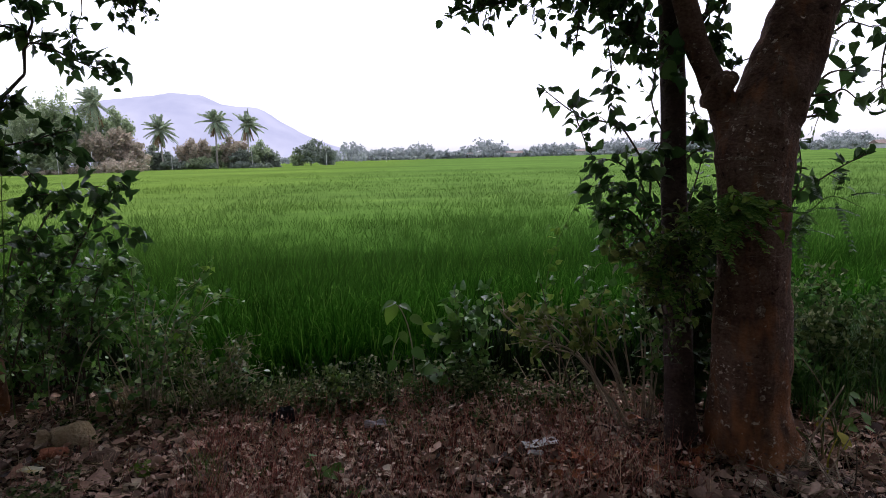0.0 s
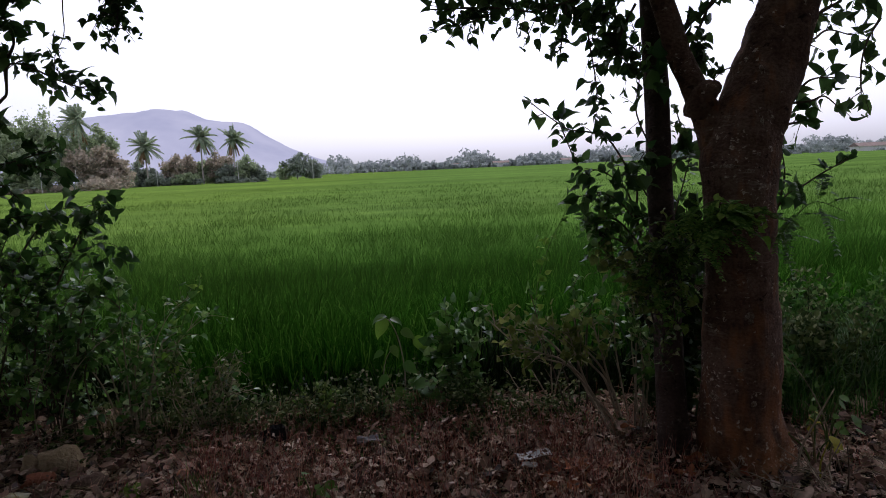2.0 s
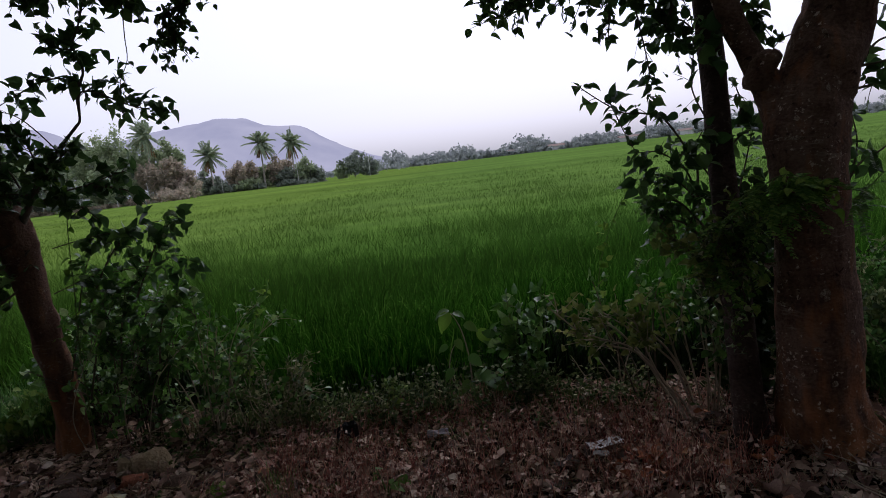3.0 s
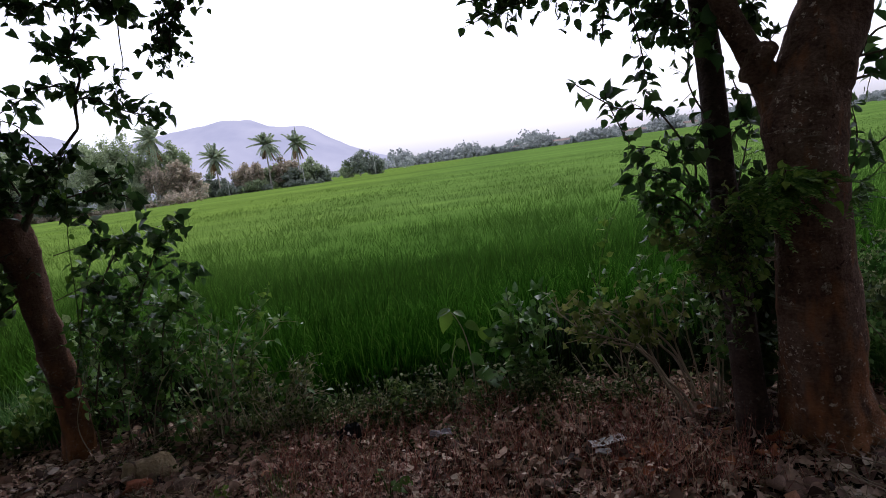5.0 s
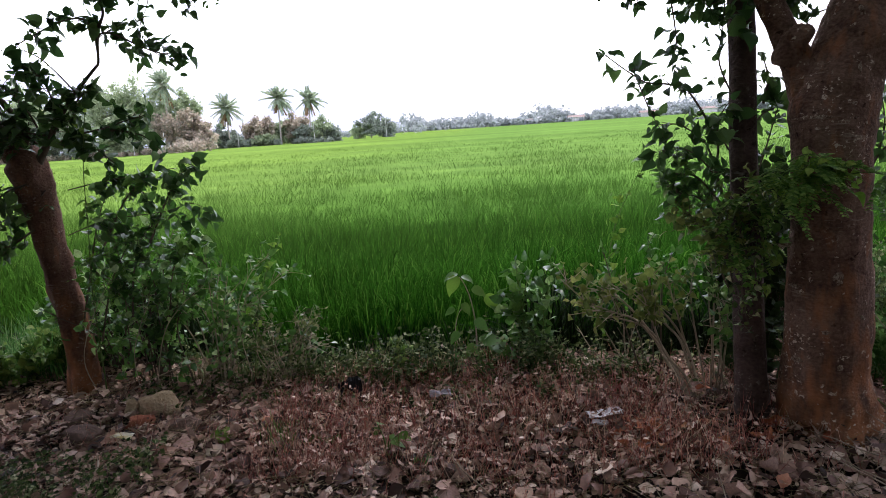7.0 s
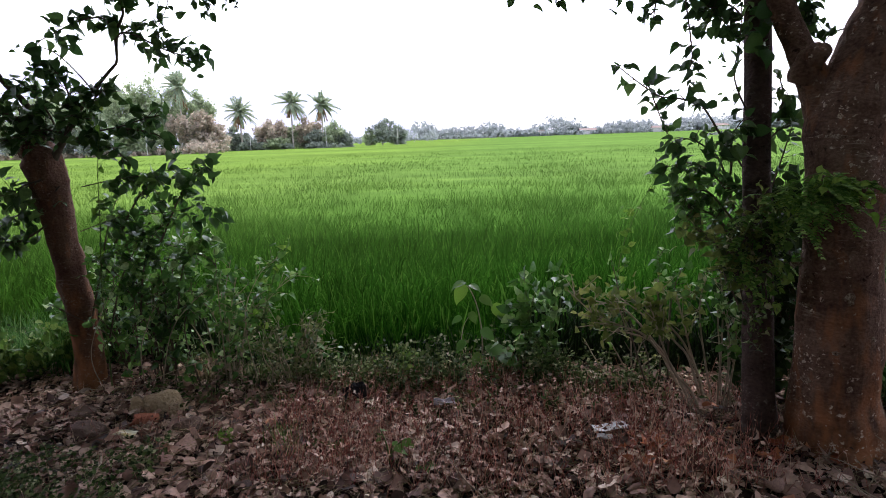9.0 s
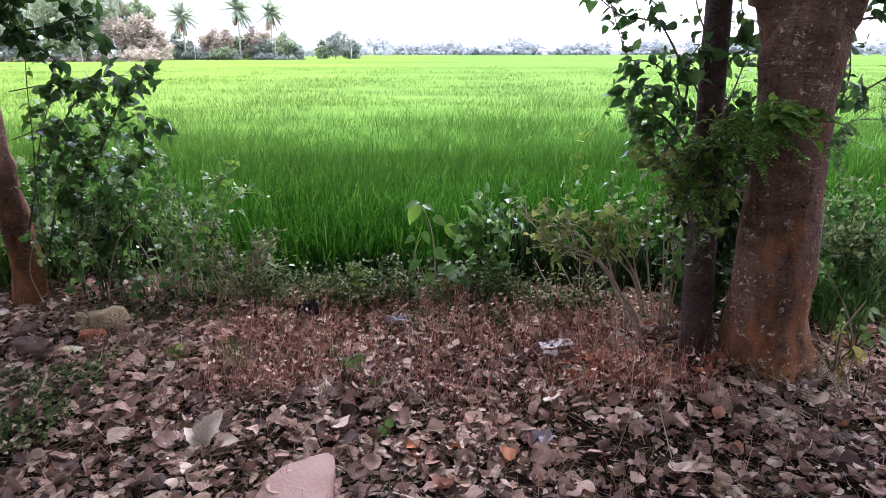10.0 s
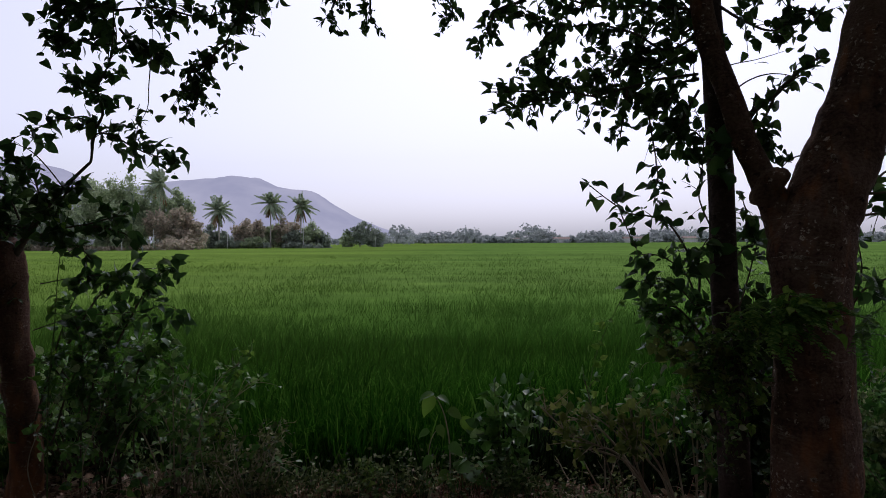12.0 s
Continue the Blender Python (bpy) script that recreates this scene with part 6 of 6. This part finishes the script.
leaning_stalk([(1.86, 3.05, 0.0), (1.9, 3.12, 0.15), (2.0, 3.15, 0.31), (2.1, 3.17, 0.46)], STEM_PALE, 0.007)
leaning_stalk([(2.12, 3.1, 0.0), (2.05, 3.16, 0.3), (1.98, 3.2, 0.48), (1.84, 3.21, 0.67)], STEM_PALE, 0.004)
leaning_stalk([(1.9, 2.98, 0.0), (1.95, 3.0, 0.1), (2.05, 3.02, 0.26)], STEM_PALE, 0.005)
leaning_stalk([(1.98, 3.1, 0.0), (1.99, 3.14, 0.14), (1.97, 3.16, 0.3)], WEED_DRY, 0.006)
leaning_stalk([(2.03, 3.08, 0.0), (2.06, 3.12, 0.16), (2.12, 3.14, 0.27)], WEED_DRY, 0.005)
leaning_stalk([(1.95, 3.02, 0.0), (1.97, 3.06, 0.12), (2.02, 3.08, 0.22)], LEAF_YELLOW, 0.006)
leaning_stalk([(2.0, 2.9, 0.0), (2.04, 2.95, 0.13), (2.06, 3.0, 0.24)], TWIG, 0.004)
leaning_stalk([(1.28, 3.72, 0.0), (1.27, 3.75, 0.33), (1.25, 3.75, 0.55), (1.24, 3.75, 0.76)], STEM_PALE, 0.006)
leaning_stalk([(-0.12, 2.57, 0.05), (0.02, 2.6, 0.06), (0.2, 2.64, 0.075)], STEM_PALE, 0.003)
leaning_stalk([(1.33, 3.7, 0.0), (1.31, 3.73, 0.3), (1.3, 3.74, 0.62)], STEM_PALE, 0.005)


def stone(name, label, category, at, size, mat, seed, turn=0.0, square=0.0):
    """A worn lump: a subdivided ball pushed about, flattened below; square: how blocky it is."""
    bm = bmesh.new()
    bmesh.ops.create_icosphere(bm, subdivisions=3, radius=1.0)
    for v in bm.verts:
        c = v.co.copy()
        if square:
            m = max(abs(c.x), abs(c.y), abs(c.z))
            c = c.lerp(c / m * 0.85, square)
        d = 1 + 0.36 * noise.noise(c * 1.4 + Vector((seed, 0, 0))) + 0.12 * noise.noise(c * 3.7 + Vector((0, seed, 0)))
        c *= d
        c.z = max(c.z, -0.55)
        v.co = Vector((c.x * size[0], c.y * size[1], c.z * size[2]))
    me = bpy.data.meshes.new(name)
    bm.to_mesh(me)
    bm.free()
    me.materials.append(mat)
    me.polygons.foreach_set("use_smooth", np.full(len(me.polygons), True))
    ob = new(name, me)
    z = float(ground_z(np.array(at[0]), np.array(at[1])))
    ob.matrix_basis = pose(at[0], at[1], z + size[2] * 0.5, 0, 0, turn)
    return tagged(ob, label, category)


stone("rock", "rounded grey-brown rock half buried in dead leaves", "rock", (-2.13, 3.7), (0.14, 0.1, 0.09), ROCK, 3.0, 8, 0.1)
stone("rock", "small pale rock leaning on the larger one", "rock", (-2.27, 3.64), (0.045, 0.035, 0.075), ROCK, 8.0, 20)
stone("brick_piece", "broken piece of red brick on the ground", "brick", (-2.14, 3.5), (0.08, 0.055, 0.05), BRICK, 5.0, 15, 0.7)
stone("rock", "dark brown stone among dead leaves", "rock", (-1.82, 3.42), (0.1, 0.07, 0.06), STONE_DARK, 11.0, 30, 0.3)
stone("rock", "flat dark stone under dead leaves", "rock", (-2.45, 3.4), (0.14, 0.09, 0.05), STONE_DARK, 14.0, -10, 0.3)
stone("rock", "flat brown stone near the rock", "rock", (-2.6, 3.6), (0.12, 0.08, 0.04), STONE_DARK, 17.0, -25, 0.3)


def crumpled(name, label, category, at, size, mat, seed, turn=0.0, tall=0.02, cup=0.0):
    """A thin crumpled sheet with thickness, lying on the litter."""
    bm = bmesh.new()
    bmesh.ops.create_grid(bm, x_segments=9, y_segments=6, size=0.5)
    for v in bm.verts:
        c = v.co
        w = noise.noise(Vector((c.x * 2.2 + seed, c.y * 2.2, 0)))
        edge = 1 + 0.12 * noise.noise(Vector((c.x * 7, c.y * 7, seed)))
        v.co = Vector((c.x * size[0] * edge, c.y * size[1] * edge, tall * (w + cup * (c.x * c.x + c.y * c.y) * 4)))
    bmesh.ops.solidify(bm, geom=bm.faces[:], thickness=0.002)
    me = bpy.data.meshes.new(name)
    bm.to_mesh(me)
    bm.free()
    me.materials.append(mat)
    ob = new(name, me)
    z = float(ground_z(np.array(at[0]), np.array(at[1])))
    ob.matrix_basis = pose(at[0], at[1], z + 0.06 + tall * 0.4, 10, 0, turn)
    return tagged(ob, label, category)


crumpled("paper_scrap", "crumpled white scrap of paper on dead leaves", "litter", (0.6, 3.44), (0.2, 0.062), PAPER, 2.0, 14, 0.016)
crumpled("paper_scrap", "small torn white scrap of paper", "litter", (0.56, 3.35), (0.09, 0.03), PAPER, 6.0, -12, 0.02)
crumpled("wrapper", "flattened pale yellow wrapper on the ground", "litter", (-2.14, 3.31), (0.14, 0.05), WRAP, 4.0, -6, 0.01)
crumpled("paper_scrap", "small pale lavender crumpled scrap", "litter", (0.42, 2.5), (0.085, 0.07), PAPER_GREY, 17.0, 25, 0.05, 0.4)
crumpled("plastic_bag", "crumpled black plastic scrap among dry stalks", "litter", (-0.93, 3.85), (0.13, 0.1), BLACK, 9.0, 30, 0.12)
crumpled("paper_scrap", "pale crumpled wrapper among dry stalks", "litter", (-0.35, 3.8), (0.13, 0.06), PAPER_GREY, 12.0, 5, 0.03)


def shade_tree_row():
    """Unseen trees added behind and beside the camera to block light, as one mass of leaves on trunks."""
    r = np.random.default_rng(401)
    thing = tagged(empty("unseen_shade_trees", (0, -6.0, 0)), "dense unseen trees behind and beside the camera, added to block light", "trees", kind="stuff")
    ring = [(x, 0.0) for x in np.arange(-20, 21, 4.0)] + [(sx, y) for sx in (-9.5, 10.0) for y in (2.0, 5.0)]
    V, polys = joined([tube(smooth_path([(x, y, -0.3), (x + 0.2, y + 0.1, 3), (x, y + 0.3, 7)], 8), [0.25, 0.18, 0.08], 8) for x, y in ring])
    part("trunks", mesh_of("trunks", V, polys, BARK_THIN), thing, kind="stuff")
    n = 26000
    at = np.stack([r.uniform(-24, 24, n), r.normal(size=n) * 1.3, 0.2 + 9.5 * r.random(n)], -1)
    at[:, 1] += np.maximum(at[:, 2] - 5, 0) * 0.5
    m = 7000
    wing = np.stack([np.where(r.random(m) < 0.5, -10.0, 10.5) + r.normal(size=m) * 0.9, r.uniform(-2, 7.5, m), 0.2 + 8.5 * r.random(m)], -1)
    at = np.vstack([at, wing])
    V, F = strew(SMALL_V * (1.7, 1, 1), SMALL_T, frames_of(unit(r.normal(size=at.shape)), r.normal(size=at.shape)), 0.45 * (0.6 + 0.6 * r.random(len(at))), at)
    part("crown", mesh_of("crown", V, [F], LEAF), thing, kind="stuff")


shade_tree_row()

# ---- the distance ----
FIELD = 0.0


def far_tree(at, height, width, mat, label, seed, leaves=1500, leaf=0.4, trunk=0.35, name="tree", trunk_mat=None, low=0.25):
    """A broadleaf tree: a tapered trunk with limbs, and clumps of leaves with gaps between them."""
    r = np.random.default_rng(seed)
    thing = tagged(empty(name, (at[0], at[1], FIELD)), label, "tree")
    bits = [tube(smooth_path([(0, 0, -0.5), (0.1, 0, height * 0.3), (r.normal() * 0.3, 0, height * 0.75)], 8), [trunk * 0.5, trunk * 0.4, trunk * 0.12], 7)]
    k = 46
    c = unit(r.normal(size=(k, 3))) * (0.25 + 0.9 * r.random((k, 1)))
    c = c * np.array((width / 2, width / 2, height * (1 - low) / 2)) + np.array((0, 0, height * (1 + low) / 2))
    c[:, :2] *= (0.65 + 0.35 * np.clip(1.6 - c[:, 2:3] / height * 1.2, 0, 1))
    for q in c[:8]:
        bits.append(tube(smooth_path([(0, 0, height * 0.28), tuple(q * (0.5, 0.5, 0.75)), tuple(q)], 6), [trunk * 0.22, trunk * 0.06], 4))
    V, polys = joined(bits)
    part("trunk", mesh_of("trunk", V, polys, trunk_mat or PALM_BARK), thing)
    idx = r.integers(0, k, leaves)
    at_l = c[idx] + r.normal(size=(leaves, 3)) * np.array((width, width, height * 0.8)) * 0.062
    at_l[:, 2] = np.maximum(at_l[:, 2], 0.3)
    way = unit(r.normal(size=at_l.shape))
    V, F = strew(SMALL_V * (1.6, 1, 1), SMALL_T, frames_of(way, np.array((0, -0.6, 0.8)) + r.normal(size=at_l.shape) * 0.5), leaf * (0.5 + r.random(leaves)), at_l)
    part("crown", mesh_of("crown", V, [F], mat), thing, kind="stuff")
    return thing


def palm(at, height, frond, seed, dry=4, label="tall coconut palm with drooping grey-green fronds"):
    """A coconut palm: a thin leaning trunk and a crown of fronds with hanging leaflets."""
    r = np.random.default_rng(seed)
    thing = tagged(empty("palm_tree", (at[0], at[1], FIELD)), label, "palm")
    lean = r.normal() * 0.25
    path = smooth_path([(0, 0, -0.5), (lean * 0.2, 0, height * 0.35), (lean, 0, height)], 12)
    V, Q, T = tube(path, [0.28, 0.2, 0.17, 0.2], 8)
    part("trunk", mesh_of("trunk", V, [Q, T], PALM_BARK), thing)
    top = path[-1]
    for k in range(40 + dry):
        a = r.random() * 2 * np.pi
        old = k >= 40
        e = -0.9 - 0.4 * r.random() if old else 1.5 - 2.5 * (k / 40) + r.normal() * 0.25
        L = frond * (0.6 + 0.5 * r.random()) * (0.8 if old else 1)
        d = np.array((math.cos(a) * math.cos(e), math.sin(a) * math.cos(e), math.sin(e)))
        s = np.linspace(0, 1, 12)[:, None]
        line = top + d * L * s + np.array((0, 0, -L * (0.14 + 0.2 * r.random()))) * s ** 2.2
        V, Q, T = tube(line, [0.05, 0.015], 4)
        t = unit(np.gradient(line, axis=0))
        sw = unit(np.cross(t, np.array((0.01, 0.02, 1.0))))
        q = np.linspace(0.1, 1, 34)
        p = np.stack([np.interp(q, s[:, 0], line[:, j]) for j in range(3)], -1)
        tt2 = np.stack([np.interp(q, s[:, 0], t[:, j]) for j in range(3)], -1)
        ss = np.stack([np.interp(q, s[:, 0], sw[:, j]) for j in range(3)], -1)
        way = np.vstack([unit(ss + tt2 * 0.6 + np.array((0, 0, -0.7))), unit(-ss + tt2 * 0.6 + np.array((0, 0, -0.7)))])
        size = np.tile(frond * 0.19 * (1.05 - 0.6 * np.abs(q - 0.45)), 2)
        LV, LF = strew(SMALL_V * (0.5, 1, 1), SMALL_T, frames_of(way, r.normal(size=way.shape) * 0.3 + np.array((0, -1, 0.3))), size, np.vstack([p, p]))
        V = np.vstack([V, LV])
        part("frond", mesh_of("frond", V, [Q, np.vstack([T, LF + len(V) - len(LV)])], FROND_DRY if old else FROND), thing, "withered brown frond" if old else "")
    return thing


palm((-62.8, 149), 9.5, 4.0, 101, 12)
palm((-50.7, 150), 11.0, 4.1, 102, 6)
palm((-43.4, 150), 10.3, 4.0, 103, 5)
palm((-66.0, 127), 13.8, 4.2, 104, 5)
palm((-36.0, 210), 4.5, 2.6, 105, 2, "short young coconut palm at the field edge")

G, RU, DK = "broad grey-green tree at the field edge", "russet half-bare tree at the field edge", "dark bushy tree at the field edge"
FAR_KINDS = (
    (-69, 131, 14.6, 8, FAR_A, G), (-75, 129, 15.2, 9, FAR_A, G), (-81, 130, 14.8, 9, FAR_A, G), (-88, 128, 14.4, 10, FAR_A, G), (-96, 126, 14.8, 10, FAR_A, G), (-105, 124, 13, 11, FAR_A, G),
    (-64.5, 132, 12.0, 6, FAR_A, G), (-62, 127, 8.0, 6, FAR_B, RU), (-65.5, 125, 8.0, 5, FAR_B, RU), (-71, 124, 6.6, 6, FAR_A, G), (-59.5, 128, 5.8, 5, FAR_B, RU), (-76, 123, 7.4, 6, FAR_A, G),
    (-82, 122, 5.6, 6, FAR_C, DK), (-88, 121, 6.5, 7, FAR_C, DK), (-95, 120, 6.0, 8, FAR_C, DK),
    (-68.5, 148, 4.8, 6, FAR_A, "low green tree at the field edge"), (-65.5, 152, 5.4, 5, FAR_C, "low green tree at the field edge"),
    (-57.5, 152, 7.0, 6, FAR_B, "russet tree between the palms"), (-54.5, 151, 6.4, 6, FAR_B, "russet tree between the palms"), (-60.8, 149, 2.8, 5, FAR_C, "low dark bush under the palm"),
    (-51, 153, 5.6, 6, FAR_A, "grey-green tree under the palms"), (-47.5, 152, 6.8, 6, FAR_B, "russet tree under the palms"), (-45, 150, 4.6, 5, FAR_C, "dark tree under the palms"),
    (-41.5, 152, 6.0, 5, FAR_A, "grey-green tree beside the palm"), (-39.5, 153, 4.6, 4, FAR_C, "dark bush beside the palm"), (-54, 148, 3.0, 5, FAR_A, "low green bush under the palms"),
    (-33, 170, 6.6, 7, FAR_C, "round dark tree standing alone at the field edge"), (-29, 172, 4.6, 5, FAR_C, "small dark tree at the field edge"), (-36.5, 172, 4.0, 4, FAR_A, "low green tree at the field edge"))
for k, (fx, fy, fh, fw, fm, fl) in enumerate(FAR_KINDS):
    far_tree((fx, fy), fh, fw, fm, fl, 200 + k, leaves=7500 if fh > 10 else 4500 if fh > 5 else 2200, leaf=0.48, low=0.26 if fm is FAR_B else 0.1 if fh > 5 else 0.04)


def pole(at, height, label, r=0.07):
    V, Q, T = tube(smooth_path([(0, 0, -0.4), (0.03, 0, height / 2), (0, 0, height)], 6), [r, r * 0.8], 8)
    ob = new("pole", mesh_of("pole", V, [Q, T], POLE))
    ob.location = (at[0], at[1], FIELD)
    return tagged(ob, label, "pole")


for q in ((-70.0, 120, 6.4), (-63.6, 120, 4.2), (-41.8, 147, 5.8), (-28.2, 166, 4.6), (-59.6, 146, 4.6), (-20, 260, 5.0), (226, 330, 9.0)):
    pole(q, q[2], "pale bare pole standing at the field edge")


def far_wood(name, label, x0, x1, y, count, hmin, hmax, mat, seed, leaf=0.8):
    """A far line of trees, crown by crown, as one mass of leaves."""
    r = np.random.default_rng(seed)
    xs = np.sort(r.uniform(x0, x1, count))
    P = []
    for x in xs:
        h = r.uniform(hmin, hmax) * max(0.3, 0.75 + 1.1 * noise.noise(Vector((x * 0.045, seed, 0))))
        w = h * r.uniform(0.9, 1.7)
        k = 9
        c = unit(r.normal(size=(k, 3))) * r.random((k, 1)) ** 0.4 * np.array((w / 2, w / 2, h * 0.45)) + np.array((x, y + r.uniform(-0.03, 0.03) * y, h * 0.52))
        P.append(c[r.integers(0, k, 150)] + r.normal(size=(150, 3)) * np.array((w, w, h)) * 0.075)
    P = np.vstack(P)
    P[:, 2] = np.maximum(P[:, 2], 0.2)
    way = unit(r.normal(size=P.shape))
    V, F = strew(SMALL_V * (1.8, 1, 1), SMALL_T, frames_of(way, np.array((0, -0.7, 0.8)) + r.normal(size=P.shape) * 0.35), leaf * (0.5 + r.random(len(P))), P)
    return tagged(new(name, mesh_of(name, V, [F], mat)), label, "woodland", kind="stuff")


far_wood("far_woods", "grey-green line of trees beyond the field, haze put into the leaf colour", -60, 130, 420, 170, 5.5, 11.5, FAR_D, 301, 1.45)
far_wood("far_woods", "grey-green line of trees beyond the field, haze put into the leaf colour", 110, 330, 430, 170, 6, 11.5, FAR_D, 302, 1.45)
far_wood("far_woods", "low hedge beyond the field, haze put into the leaf colour", -120, 330, 400, 160, 1.8, 4.5, FAR_D, 303, 1.2)
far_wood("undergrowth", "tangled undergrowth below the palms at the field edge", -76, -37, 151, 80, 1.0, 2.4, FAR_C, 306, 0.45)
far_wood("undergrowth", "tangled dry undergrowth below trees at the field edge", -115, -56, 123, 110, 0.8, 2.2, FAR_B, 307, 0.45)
far_wood("far_woods", "trees behind the palms, haze put into the leaf colour", -230, -30, 260, 90, 3, 6, FAR_D, 304, 0.7)


def farmhouse(at, size, label, turn=0.0, pitch=1.2):
    """A small far house: walls with door and window openings set in, and a pitched roof with eaves."""
    thing = tagged(empty("house", (at[0], at[1], FIELD)), label, "house")
    thing.rotation_euler = (0, 0, radians(turn))
    w, d, h = size
    bm = bmesh.new()
    bmesh.ops.create_cube(bm, size=1.0, matrix=Matrix.LocRotScale((0, 0, h / 2), None, (w, d, h)))
    front = [f for f in bm.faces if f.normal.y < -0.9]
    cut = bmesh.ops.subdivide_edges(bm, edges=[e for e in front[0].edges if abs(e.verts[0].co.x - e.verts[1].co.x) > 0.1], cuts=4)
    front = [f for f in bm.faces if f.normal.y < -0.9]
    bmesh.ops.inset_individual(bm, faces=front[1:4:2], thickness=min(0.6, w * 0.06), depth=-0.25)
    me = bpy.data.meshes.new("wall")
    bm.to_mesh(me)
    bm.free()
    me.materials.append(WHITEWASH)
    part("wall", me, thing)
    o = 0.5
    V = np.array([(-w / 2 - o, -d / 2 - o, h), (w / 2 + o, -d / 2 - o, h), (w / 2 + o, d / 2 + o, h), (-w / 2 - o, d / 2 + o, h), (-w / 2 - o, 0, h + pitch), (w / 2 + o, 0, h + pitch)])
    me = mesh_of("roof", V, [np.array([(0, 1, 5, 4), (2, 3, 4, 5), (3, 2, 1, 0)]), np.array([(0, 4, 3), (1, 2, 5)])], ROOF, smooth=False)
    part("roof", me, thing)
    return thing


farmhouse((48, 396), (9, 6, 2.6), "small whitewashed house among far trees")
farmhouse((92, 398), (12, 6, 2.6), "long low whitewashed house among far trees")
farmhouse((20, 396), (5, 5, 2.2), "tiny whitewashed hut among far trees")
farmhouse((125, 396), (8, 6, 2.6), "whitewashed house among far trees")
farmhouse((216, 305), (16, 7, 2.4), "long pale shed with a dark roof beyond the field", 0, 1.8)
far_tree((192, 310), 6.0, 9, FAR_D, "round tree beyond the field, haze put into the leaf colour", 250, 900, 0.6)
far_tree((206, 318), 5.4, 7, FAR_D, "round tree beyond the field, haze put into the leaf colour", 251, 900, 0.6)
far_tree((230, 318), 5.6, 8, FAR_D, "round tree beyond the field, haze put into the leaf colour", 252, 900, 0.6)
far_wood("far_woods", "low hedge beyond the field, haze put into the leaf colour", 170, 300, 300, 40, 0.8, 1.8, FAR_D, 305, 0.5)


def hill(name, centre, length, depth, height, shape, label):
    """A long far ridge; shape(u): its crest from -1 to 1."""
    xs, ys = np.linspace(-1, 1, 90), np.linspace(-1, 1, 24)
    X, Y = np.meshgrid(xs, ys)
    rough = np.array([[noise.fractal(Vector((x * 5, y * 3, centre[0] * 0.01)), 0.9, 2.1, 5) for x in xs] for y in ys])
    Zh = height * shape(X) * np.clip(1 - Y * Y, 0, 1) ** 0.8 * (1 + 0.05 * rough) - 8
    ny, nx = X.shape
    i, k = np.meshgrid(np.arange(ny - 1), np.arange(nx - 1), indexing="ij")
    a = i * nx + k
    F = np.stack([a, a + 1, a + nx + 1, a + nx], -1).reshape(-1, 4)
    V = np.stack([X * length + centre[0], Y * depth + centre[1], Zh], -1).reshape(-1, 3)
    return tagged(new(name, mesh_of(name, V, [F], HILL)), label, "hill", kind="structure")


hill("backdrop_hill", (-1000, 2500), 900, 350, 270, lambda u: np.interp(u, [-1, -0.778, -0.583, -0.288, -0.148, 0.022, 0.117, 0.197, 0.378, 0.449, 0.546, 0.658, 0.767, 1], [0.1, 0.5, 0.78, 0.926, 0.975, 0.995, 0.945, 0.845, 0.76, 0.578, 0.4, 0.245, 0.12, 0.03]), "long hill on the horizon, lavender-blue haze put into its glowing colour")
hill("backdrop_hill", (-2350, 2600), 950, 350, 400, lambda u: np.interp(u, [-1, 0, 0.35, 0.6, 0.8, 1], [0.7, 1, 0.92, 0.82, 0.5, 0.05]), "second hill beside the first, haze put into its glowing colour")
